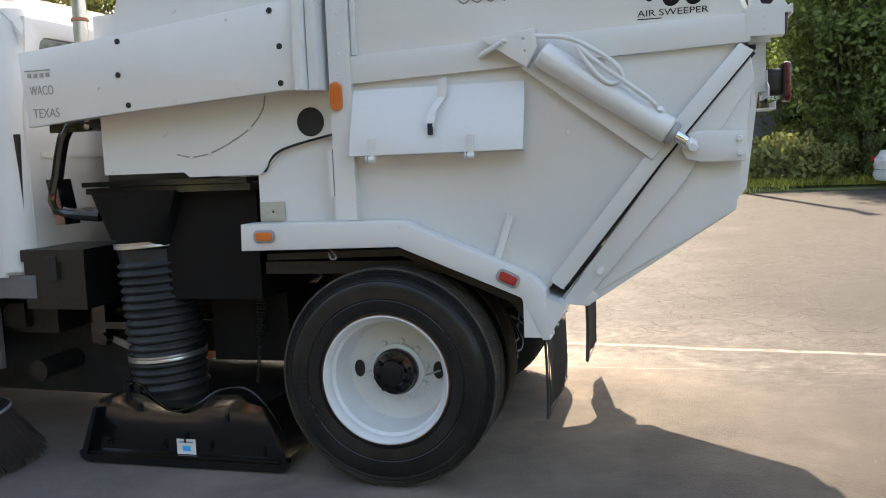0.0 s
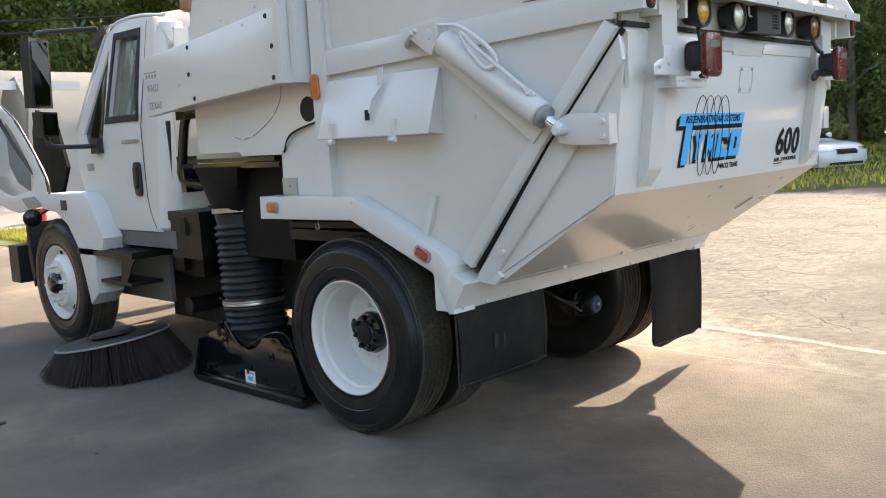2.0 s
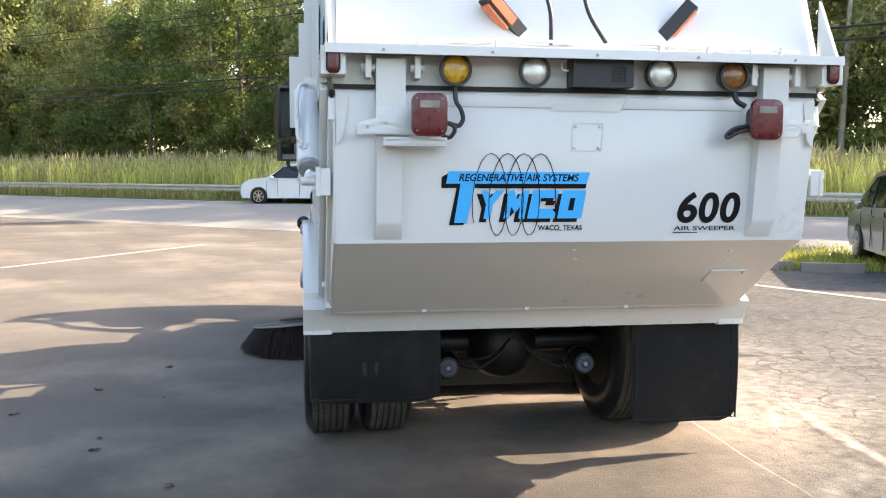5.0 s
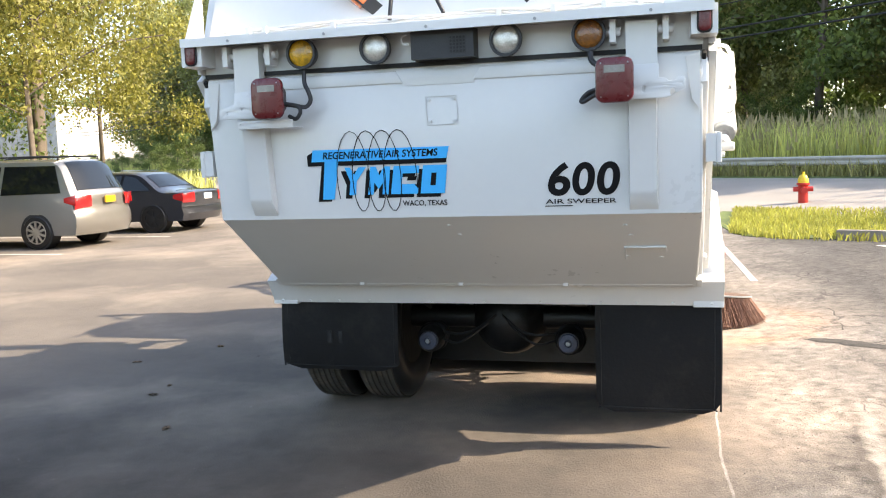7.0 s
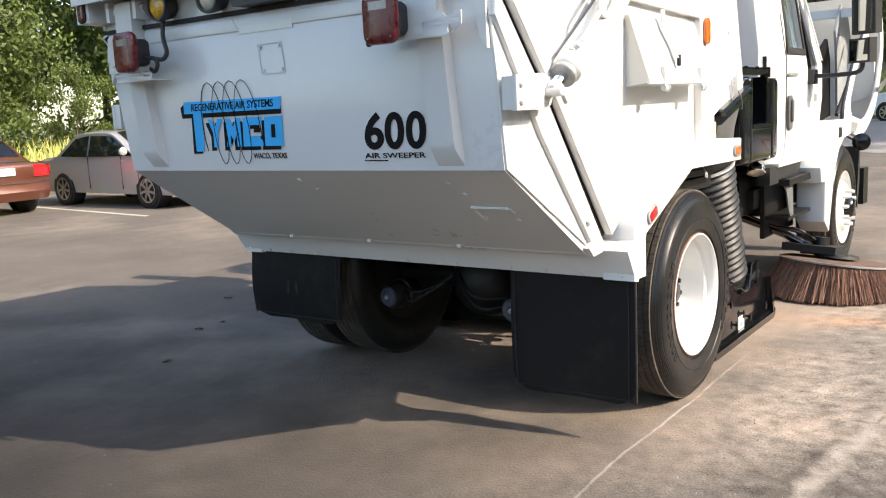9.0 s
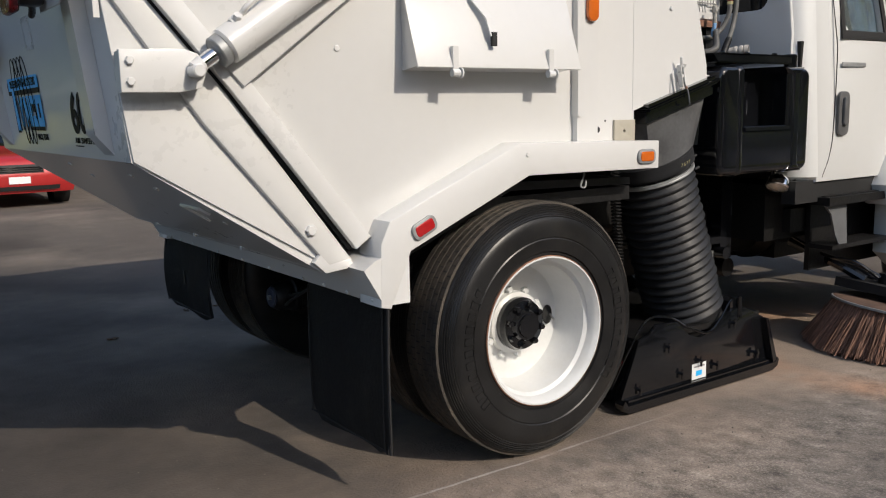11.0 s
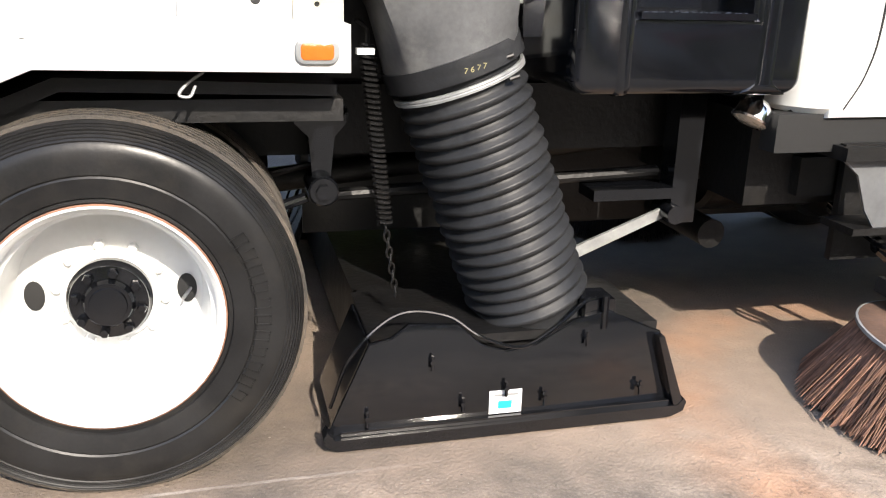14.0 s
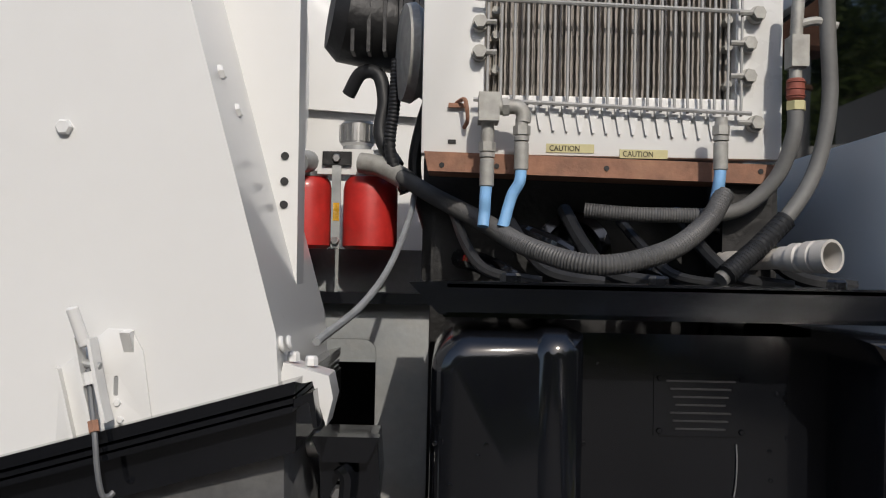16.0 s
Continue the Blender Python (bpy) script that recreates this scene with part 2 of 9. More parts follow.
def alathe(bm, profile, at, way, seg=32):
    """Rings of (radius, distance along the axis) round the axis from at."""
    w, u, v = frame_of(way)
    at, rings = Vector(at), []
    for r, d in profile:
        if r < 1e-5:
            rings.append([bm.verts.new(at + w * d)])
        else:
            rings.append([bm.verts.new(at + w * d + (u * math.cos(t) + v * math.sin(t)) * r)
                          for t in (2 * math.pi * i / seg for i in range(seg))])
    for p, q in zip(rings, rings[1:]):
        for i in range(seg):
            j = (i + 1) % seg
            if len(p) == 1 and len(q) > 1:
                bm.faces.new((p[0], q[i], q[j]))
            elif len(q) == 1 and len(p) > 1:
                bm.faces.new((p[i], q[0], p[j]))
            elif len(p) > 1:
                bm.faces.new((p[i], q[i], q[j], p[j]))
    return bm


def lathe(profile, at, way, seg=32):
    return alathe(bmesh.new(), profile, at, way, seg)


def acyl(bm, p, q, r, seg=16, r2=None, b=0.0):
    way = Vector(q) - Vector(p)
    d, r2 = way.length, r if r2 is None else r2
    prof = [(0, 0), (r - b, 0), (r, b), (r2, d - b), (r2 - b, d), (0, d)] if b else [(0, 0), (r, 0), (r2, d), (0, d)]
    return alathe(bm, prof, p, way, seg)


def cyl(p, q, r, seg=16, r2=None, b=0.0):
    return acyl(bmesh.new(), p, q, r, seg, r2, b)


def spline(pts, steps=8):
    pts = [Vector(p) for p in pts]
    ext = [2 * pts[0] - pts[1], *pts, 2 * pts[-1] - pts[-2]]
    out = []
    for a, b, c, d in zip(ext, ext[1:], ext[2:], ext[3:]):
        for i in range(steps):
            t = i / steps
            out.append(0.5 * (2 * b + (c - a) * t + (2 * a - 5 * b + 4 * c - d) * t * t + (3 * b - a - 3 * c + d) * t ** 3))
    return out + [pts[-1]]


def atube(bm, pts, r, seg=8, steps=8, ribs=0.0, pitch=0.012):
    """A tube through pts; ribs makes it corrugated."""
    line = spline(pts, steps) if steps > 1 else [Vector(p) for p in pts]
    if ribs:
        dense = []
        for a, b in zip(line, line[1:]):
            n = max(1, round((b - a).length / (pitch / 2)))
            dense += [a.lerp(b, i / n) for i in range(n)]
        line = dense + [line[-1]]
    prev, rings = None, []
    for i, p in enumerate(line):
        way = (line[min(i + 1, len(line) - 1)] - line[max(i - 1, 0)]).normalized()
        side = prev - way * prev.dot(way) if prev else frame_of(way)[1]
        side.normalize()
        prev, up = side, side.cross(way)
        rad = r - (ribs if i % 2 else 0)
        rings.append([bm.verts.new(p + (side * math.cos(t) + up * math.sin(t)) * rad)
                      for t in (2 * math.pi * k / seg for k in range(seg))])
    for p, q in zip(rings, rings[1:]):
        for k in range(seg):
            bm.faces.new((p[k], q[k], q[(k + 1) % seg], p[(k + 1) % seg]))
    bm.faces.new(rings[0]), bm.faces.new(rings[-1][::-1])
    return bm


def tube(pts, r, seg=8, steps=8, ribs=0.0, pitch=0.012):
    return atube(bmesh.new(), pts, r, seg, steps, ribs, pitch)


def moved(bm, m):
    bmesh.ops.transform(bm, matrix=m, verts=bm.verts)
    return bm


def plate(outline, holes, thick, bev=0.003, rounds=1):
    """A flat plate in x and y, with holes, from z = 0 up to thick."""
    c = bpy.data.curves.new("plate", "CURVE")
    c.dimensions, c.fill_mode = "2D", "BOTH"
    c.extrude, c.bevel_depth, c.bevel_resolution = max(0.0, thick / 2 - bev), bev, rounds
    for pts in (outline, *holes):
        s = c.splines.new("POLY")
        s.points.add(len(pts) - 1)
        for q, p in zip(s.points, pts):
            q.co = (p[0], p[1], 0, 1)
        s.use_cyclic_u = True
    ob = bpy.data.objects.new("plate", c)
    mesh = bpy.data.meshes.new_from_object(ob)
    bm = bmesh.new()
    bm.from_mesh(mesh)
    bpy.data.objects.remove(ob), bpy.data.curves.remove(c), bpy.data.meshes.remove(mesh)
    bmesh.ops.remove_doubles(bm, verts=bm.verts, dist=1e-5)
    return moved(bm, Matrix.Translation((0, 0, thick / 2)))


def oval(cx, cy, rx, ry=None, n=16):
    ry = rx if ry is None else ry
    return [(cx + rx * math.cos(2 * math.pi * i / n), cy + ry * math.sin(2 * math.pi * i / n)) for i in range(n)]


def rounded(x0, x1, y0, y1, r, n=4):
    out = []
    for cx, cy, a in ((x1 - r, y1 - r, 0), (x0 + r, y1 - r, 90), (x0 + r, y0 + r, 180), (x1 - r, y0 + r, 270)):
        out += [(cx + r * math.cos(radians(a + 90 * i / n)), cy + r * math.sin(radians(a + 90 * i / n))) for i in range(n + 1)]
    return out


def side_frame(s, y):
    """Takes plate coordinates (x, z, out) to the truck's side s at y: x stays, plate y turns up, plate z turns outward."""
    return Matrix(((1, 0, 0, 0), (0, 0, s, s * y), (0, 1, 0, 0), (0, 0, 0, 1)))


def rear_frame(x):
    """Takes plate coordinates (y, z, out) to the truck's rear at x."""
    return Matrix(((0, 0, 1, x), (1, 0, 0, 0), (0, 1, 0, 0), (0, 0, 0, 1)))


def lettering(text, height, m, mat, name, parent, shear=0.0, bold=0.0, width=None):
    c = bpy.data.curves.new(name, "FONT")
    c.body, c.size, c.shear, c.offset, c.extrude = text, height / 0.7, shear, bold, 0.0008
    ob = bpy.data.objects.new(name, c)
    mesh = bpy.data.meshes.new_from_object(ob)
    xs = [v.co.x for v in mesh.vertices]
    if width and xs:
        f = width / (max(xs) - min(xs))
        mesh.transform(Matrix.Translation((-min(xs) * f, 0, 0)) @ Matrix.Diagonal((f, 1, 1, 1)))
    mesh.transform(m)
    bpy.data.objects.remove(ob), bpy.data.curves.remove(c)
    mesh.materials.append(mat)
    made = new(name, mesh)
    made.parent = parent
    return made


def bolts(parent, places, way, r=0.012, h=0.008, mat=None, name="bolt"):
    """Hex bolts on one shared mesh, each an object."""
    bm = lathe([(0, h), (r * 0.8, h), (r, h * 0.7), (r, 0)], (0, 0, 0), way, 6)
    first = part(name, bm, mat or WHITE, parent, smooth=0)
    first.location = places[0]
    for p in places[1:]:
        o = new(name, first.data)
        o.parent, o.location = parent, p


# ---- the sweeper truck: forward is -x, its middle y = 0, rear axle x = 0 ----
truck = thing("street_sweeper_truck", "white regenerative air street sweeper truck parked on asphalt, hood tilted open", "sweeper truck")


def hopper():
    body = prism([(-0.64, 1.165), (0.09, 1.165), (0.62, 0.945), (0.74, 0.92), (1.20, 1.50), (1.575, 1.93), (1.60, 2.065), (1.60, 2.10), (1.36, 2.70), (0.9, 2.78),
                  (-0.55, 2.78), (-0.64, 2.6)], -1.08, 1.08, "y", 0.006)
    h = part("hopper", body, WHITE, truck, "white painted steel debris hopper")
    for s in (-1, 1):
        front = -0.16 if s < 0 else -0.24
        part("side_panel", moved(plate([(front, 1.17), (0.09, 1.17), (0.62, 0.95), (0.745, 0.925), (1.20, 1.50), (1.56, 1.93), (1.585, 2.04), (front, 2.0)], [], 0.04, 0.003), side_frame(s, 1.08)), WHITE, h)
        part("side_rail", moved(plate([(front, 1.885), (1.60, 1.955), (1.615, 2.062), (front, 2.003)], [], 0.03, 0.004), side_frame(s, 1.119)), WHITE, h)
        part("upper_panel", moved(plate([(front, 2.012), (1.585, 2.068), (1.36, 2.68), (0.9, 2.76), (front, 2.76)], [], 0.045, 0.004), side_frame(s, 1.08)), WHITE, h)
        if s < 0:
            part("corner_post", box(-0.215, -0.112, s * 1.08, s * 1.165, 1.262, 2.76, 0.008), WHITE, h)
            part("post_flange", box(-0.107, -0.085, s * 1.08, s * 1.145, 2.012, 2.76, 0.004), WHITE, h)
            bolts(h, [(-0.165, s * 1.166, z) for z in (1.93, 2.02, 2.11, 2.2, 2.3)], (0, s, 0), 0.007, 0.004)
        else:
            part("corner_post", box(-0.345, -0.228, s * 1.07, s * 1.150, 1.262, 2.76, 0.006), WHITE, h)
        part("cable_cover", box(-0.245, -0.222, s * 1.10, s * 1.16, 1.375, 1.59, 0.004), WHITE, h)
        # folded flange along the sloping rear edge, rubber seal behind it
        part("rear_flange", moved(plate([(0.772, 0.977), (1.195, 1.512), (1.565, 1.945), (1.612, 1.915), (1.244, 1.479), (0.824, 0.942)], [], 0.034, 0.004),
                                  side_frame(s, 1.118)), WHITE, h)
        part("door_seal", moved(plate([(0.822, 0.942), (1.244, 1.479), (1.612, 1.915), (1.622, 1.907), (1.255, 1.471), (0.832, 0.936)], [], 0.018, 0.005),
                                side_frame(s, 1.094)), SEAL, h, "black rubber door seal")
        # box beam under the cylinder
        part("gusset", moved(plate([(0.675, 1.905), (0.735, 1.925), (1.262, 1.553), (1.212, 1.498)], [], 0.05, 0.006), side_frame(s, 1.116)), WHITE, h)
        if s < 0:
            part("small_brace", prism([(0.515, 1.06), (0.545, 1.055), (0.615, 1.265), (0.585, 1.275)], s * 1.115, s * 1.145, "y", 0.004), WHITE, h)
        # debris box with a sloping lid
        e = 0.0 if s < 0 else 0.049
        aboxed = prism([(s * 1.08, 1.545), (s * 1.225, 1.562), (s * 1.132, 1.852), (s * 1.08, 1.858)], -0.098 - e, 0.668 - e * 1.4, "x", 0.004)
        b = part("tool_box", aboxed, WHITE, h)
        tilt = math.atan2(0.093, 0.29)
        lid = plate([(-0.108 - e, 0.0), (0.678 - e * 1.4, 0.0), (0.678 - e * 1.4, 0.305), (-0.108 - e, 0.305)], [], 0.012, 0.003)
        lid = moved(lid, Matrix.Translation((0, s * 1.229, 1.556)) @ Matrix.Rotation(s * tilt, 4, "X") @ side_frame(s, 0.0))
        part("lid", lid, WHITE, b)
        for x in (-0.002, 0.452):
            bm = abox(bmesh.new(), x - 0.012, x + 0.012, min(s * 1.226, s * 1.243), max(s * 1.226, s * 1.243), 1.55, 1.63)
            acyl(bm, (x - 0.016, s * 1.238, 1.538), (x + 0.016, s * 1.238, 1.538), 0.014, 10)
            acyl(bm, (x - 0.026, s * 1.238, 1.538), (x - 0.02, s * 1.238, 1.538), 0.019, 10)
            part("hinge", bm, WHITE, b)
        strap = bmesh.new()
        for p, q in (((0.325, 1.175, 1.885), (0.318, 1.178, 1.80)), ((0.318, 1.178, 1.80), (0.278, 1.212, 1.735)), ((0.278, 1.212, 1.735), (0.272, 1.232, 1.67))):
            w = Vector((0.018, 0, 0))
            p, q = Vector((p[0], s * p[1], p[2])), Vector((q[0], s * q[1], q[2]))
            o = Vector((0, s * 0.006, 0))
            vs = [strap.verts.new(v) for v in (p - w, p + w, q + w, q - w, p - w + o, p + w + o, q + w + o, q - w + o)]
            for f in ((0, 1, 2, 3), (4, 7, 6, 5), (0, 4, 5, 1), (1, 5, 6, 2), (2, 6, 7, 3), (3, 7, 4, 0)):
                strap.faces.new([vs[i] for i in f])
        latch = part("latch_handle", strap, WHITE, b)
        part("grip", box(0.262, 0.284, *sorted((s * 1.228, s * 1.240)), 1.635, 1.685, 0.006), SEAL, latch, "black rubber grip")
        # lift cylinder
        a, c = Vector((0.765, s * 1.195, 1.955)), Vector((1.285, s * 1.195, 1.605))
        cy = part("lift_cylinder", cyl(a, c, 0.058, 28, None, 0.008), WHITE, h, "white hydraulic lift cylinder")
        way = (c - a).normalized()
        part("gland", cyl(c, c + way * 0.03, 0.05, 24, None, 0.004), GREYPART, cy)
        part("rod", cyl(c + way * 0.028, c + way * 0.085, 0.024, 20), CHROME, cy, "chrome piston rod")
        part("clevis", cyl(c + way * 0.08, c + way * 0.12, 0.026, 16, 0.024, 0.005), WHITE, cy)
        part("cylinder_bracket", moved(plate([(0.515, 2.03), (0.735, 2.058), (0.745, 1.985), (0.70, 1.905), (0.66, 1.93)],
                                             [oval(0.69, 2.02, 0.008, n=8), oval(0.695, 1.97, 0.008, n=8)], 0.09, 0.004), side_frame(s, 1.125)), WHITE, h)
        part("feed_port", cyl((0.475, s * 1.12, 1.965), (0.475, s * 1.129, 1.965), 0.035, 20), SEAL, h)
        hose = tube([(0.475, s * 1.12, 1.96), (0.52, s * 1.19, 1.975), (0.60, s * 1.225, 2.01)], 0.011, 8)
        atube(hose, [(0.475, s * 1.12, 1.975), (0.54, s * 1.18, 1.99), (0.62, s * 1.22, 2.02)], 0.011, 8)
        atube(hose, [(0.74, s * 1.2, 2.03), (0.90, s * 1.235, 2.0), (1.06, s * 1.25, 1.90), (1.10, s * 1.245, 1.83), (1.04, s * 1.25, 1.815), (0.96, s * 1.255, 1.90), (0.92, s * 1.255, 1.97), (1.0, s * 1.25, 1.90), (1.20, s * 1.245, 1.745), (1.235, s * 1.225, 1.705)], 0.01, 8)
        part("hydraulic_hose", hose, WHITE, h, "white painted hydraulic hoses")
        bm = cyl((1.235, s * 1.21, 1.70), (1.262, s * 1.21, 1.675), 0.017, 8)
        acyl(bm, (1.25, s * 1.195, 1.665), (1.25, s * 1.235, 1.70), 0.014, 6)
        part("hose_fitting", bm, WHITE, h)
        # marker lamps and plates
        part("side_marker", moved(plate(rounded(-0.205, -0.157, 1.77, 1.89, 0.022) if s < 0 else rounded(-0.325, -0.277, 1.76, 1.88, 0.022), [], 0.02, 0.006), side_frame(s, 1.166 if s < 0 else 1.150)), AMBER, h, "amber oval marker lamp")
        pl = part("valve_plate", moved(plate([(-0.635, 1.262), (-0.51, 1.262), (-0.51, 1.352), (-0.635, 1.352)], [oval(-0.57, 1.306, 0.009, n=10)], 0.012, 0.002),
                                       side_frame(s, 1.08)), PUTTY, h, "beige grease point plate")
        part("plate_hole", cyl((-0.57, s * 1.081, 1.306), (-0.57, s * 1.085, 1.306), 0.012, 12), SEAL, pl)
        bolts(h, [(x, s * 1.12, z) for x, z in ((0.86, 1.62), (0.15, 2.25), (1.05, 2.3))], (0, s, 0), 0.011, 0.005)
    # right duct housing with its slanted mouth
    d = part("suction_housing", prism([(-0.63, 1.39), (-0.70, 1.412), (-1.135, 1.535), (-1.13, 1.60), (-1.02, 1.99), (-0.90, 2.4), (-0.63, 2.4)], 0.66, 1.082, "y", 0.005), WHITE, truck,
             "white suction duct housing above the right hose")
    part("housing_flange", prism([(-1.06, 1.552), (-1.116, 1.562), (-1.108, 2.4), (-0.88, 2.4), (-0.97, 2.05)], 0.80, 0.86, "y", 0.004), WHITE, d)
    part("corner_tab", prism([(-1.13, 1.53), (-1.136, 1.562), (-1.192, 1.547), (-1.198, 1.52), (-1.19, 1.485), (-1.172, 1.54)], 1.0, 1.06, "y", 0.003), WHITE, d)
    bolts(d, [(-1.145, 1.04, 1.562), (-1.166, 1.03, 1.556)], (0, 0, 1), 0.008, 0.012)
    for k in range(4):
        part("collar", cyl((-1.113 - 0.009 * k, 1.06, 1.580 + 0.002 * k), (-1.119 - 0.009 * k, 1.06, 1.5813 + 0.002 * k), 0.0105 - 0.0012 * (k % 2), 12, None, 0.002), WHITE, d, "painted threaded stud")
    bolts(d, [(-0.87, 1.082, 1.842)], (0, 1, 0), 0.010, 0.009)
    bolts(d, [(-1.036, 1.02, 1.925), (-1.046, 0.97, 1.885)], (-0.963, 0, 0.27), 0.010, 0.009)
    for z in (1.84, 1.803, 1.769):
        part("flange_hole", cyl((-1.094, 0.859, z), (-1.094, 0.8625, z), 0.006, 10), SEAL, d)
    part("round_hole", cyl((-0.416, 1.079, 1.315), (-0.416, 1.0825, 1.315), 0.013, 14), SEAL, d)
    for x in (-0.46, -0.365):
        part("small_hole", cyl((x, 1.079, 1.352), (x, 1.0825, 1.352), 0.004, 8), SEAL, d)
    # toggle latch over the mouth flange
    cl = part("toggle_latch", moved(plate([(-0.872, 1.458), (-0.985, 1.488), (-0.972, 1.575), (-0.958, 1.60), (-0.93, 1.60), (-0.875, 1.552)], [rounded(-0.945, -0.938, 1.52, 1.546, 0.003, 2)], 0.004, 0.001), side_frame(1, 1.083)), WHITE, d, "white painted toggle latch")
    part("slot_back", box(-0.947, -0.936, 1.0835, 1.0845, 1.518, 1.548), GREYPART, cl)
    part("side_web", prism([(1.086, 1.572), (1.104, 1.598), (1.086, 1.60)], -0.962, -0.950, "x", 0.001), WHITE, cl)
    part("edge_fold", prism([(-0.872, 1.555), (-0.876, 1.553), (-0.899, 1.462), (-0.895, 1.46)], 1.086, 1.097, "y", 0.001), WHITE, cl)
    lever = bmesh.new()
    acyl(lever, (-0.901, 1.122, 1.628), (-0.915, 1.114, 1.582), 0.0072, 12, None, 0.002)
    part("lever", lever, WHITE, cl)
    for off in (-0.0085, 0.0085):
        part("link", prism([(off - 0.909, 1.592), (off - 0.913, 1.592), (off - 0.926, 1.53), (off - 0.935, 1.495), (off - 0.931, 1.494), (off - 0.921, 1.532)], 1.096, 1.12, "y", 0.001), WHITE, cl)
    part("pivot", cyl((-0.906, 1.106, 1.563), (-0.93, 1.106, 1.558), 0.005, 10), GREYPART, cl)
    part("hook_block", cyl((-0.918, 1.112, 1.552), (-0.922, 1.113, 1.538), 0.0085, 10), WHITE, cl)
    part("hook_rod", tube([(-0.918, 1.112, 1.555), (-0.925, 1.118, 1.52), (-0.936, 1.132, 1.482), (-0.942, 1.137, 1.445), (-0.948, 1.137, 1.418), (-0.954, 1.132, 1.414), (-0.958, 1.128, 1.418)], 0.0034, 8), STEPGREY, cl, "stained steel hook rod")
    part("rust_nut", cyl((-0.931, 1.126, 1.498), (-0.935, 1.13, 1.486), 0.0065, 6), RUST, cl, "rusty adjusting nut")
    bolts(cl, [(-0.944, 1.087, 1.513), (-0.948, 1.087, 1.493)], (0, 1, 0), 0.0045, 0.003)
    # left blower duct: lower housing, riveted outer panel
    lo = part("blower_housing", prism([(-1.48, 1.512), (-1.03, 1.512), (-1.0, 1.487), (-0.62, 1.487), (-0.50, 1.60), (-0.27, 1.655), (-0.2, 1.655), (-0.2, 2.3), (-1.48, 2.3)], -1.10, -0.55, "y", 0.006),
              WHITE, truck, "white blower duct housing behind the cab")
    part("access_hole", cyl((-0.345, -1.099, 1.725), (-0.345, -1.103, 1.725), 0.068, 24), SEAL, lo)
    seam = [(-1.06, 1.60), (-0.98, 1.585), (-0.88, 1.60), (-0.78, 1.64), (-0.66, 1.71), (-0.59, 1.79), (-0.57, 1.86)]
    part("weld_seam", tube([(x, -1.10, z) for x, z in seam], 0.004, 6), GREYPART, lo)
    bolts(lo, [(x, -1.10, z) for x, z in ((-0.98, 1.585), (-0.88, 1.60), (-0.66, 1.71), (-1.12, 1.70), (-0.60, 1.52), (-1.44, 1.53))], (0, -1, 0), 0.012, 0.006)
    part("joint_strip", tube([(-0.60, -1.09, 1.50), (-0.51, -1.105, 1.595), (-0.27, -1.105, 1.655), (-0.22, -1.105, 1.66)], 0.006, 6), SEAL, lo)
    pan = part("duct_panel", moved(plate([(-1.795, 2.12), (-1.765, 1.765), (-1.20, 1.815), (-0.40, 1.868), (-0.30, 1.868), (-0.33, 2.255), (-0.44, 2.25), (-1.24, 2.165)], [], 0.05, 0.004), side_frame(-1, 1.215)), WHITE, truck,
               "white duct panel with punched lettering")
    part("duct_box", prism([(-1.75, 2.13), (-1.72, 1.79), (-0.45, 1.88), (-0.45, 2.24)], -1.214, -1.0, "y"), WHITE, pan)
    for x, z in ((-1.244, 1.984), (-1.20, 1.84), (-1.235, 2.14), (-0.408, 1.897), (-0.405, 2.06), (-0.445, 2.22)):
        part("bolt_hole", cyl((x, -1.2645, z), (x, -1.268, z), 0.014, 12), SEAL, pan)
    part("end_flange", box(-0.325, -0.29, -1.30, -1.17, 1.86, 2.3, 0.005), WHITE, pan)
    part("end_strip", box(-0.285, -0.24, -1.24, -1.10, 1.86, 2.5, 0.005), WHITE, pan)
    bolts(pan, [(x, -1.266, z) for x, z in ((-1.36, 1.93), (-0.62, 1.885), (-0.66, 2.2), (-0.95, 1.85))], (0, -1, 0), 0.009, 0.005)
    left = Matrix(((1, 0, 0, 0), (0, 0, -1, -1.2665), (0, 1, 0, 0), (0, 0, 0, 1)))
    lettering("WACO", 0.045, left @ Matrix.Translation((-1.745, 1.915, 0)), GREYPART, "punched_lettering", pan, width=0.135)
    lettering("TEXAS", 0.045, left @ Matrix.Translation((-1.735, 1.805, 0)), GREYPART, "punched_lettering", pan, width=0.15)
    part("punched_mark", box(-1.765, -1.62, -1.268, -1.2655, 2.03, 2.036), GREYPART, pan)
    for i in range(4):
        part("punched_mark", box(-1.75 + i * 0.035, -1.73 + i * 0.035, -1.268, -1.2655, 2.0, 2.02), GREYPART, pan)
    # decals on the upper panels
    for s in (-1, 1):
        m = Matrix(((-s, 0, 0, 0), (0, 0, s, s * 1.1262), (0, 1, 0, 0), (0, 0, 0, 1)))
        x0 = 1.16 if s < 0 else -1.44
        lettering("AIR SWEEPER", 0.026, m @ Matrix.Translation((x0, 2.085, 0)), INK, "side_lettering", h, width=0.285)
        lettering("600", 0.13, m @ Matrix.Translation((x0 + 0.01, 2.125, 0)), INK, "side_lettering", h, 0.15, 0.004, width=0.27)
        part("underline", box(*sorted((1.16, 1.26)), *sorted((s * 1.1262, s * 1.1272)), 2.072, 2.076), INK, h)
        ring = bmesh.new()
        for i in range(4):
            cx = 0.42 + i * 0.06
            atube(ring, [(cx + 0.05 * math.cos(t), s * 1.1265, 2.33 + 0.13 * math.sin(t)) for t in [k * math.pi / 8 for k in range(17)]], 0.0022, 4, 1)
        part("logo_ring", ring, INK, h)
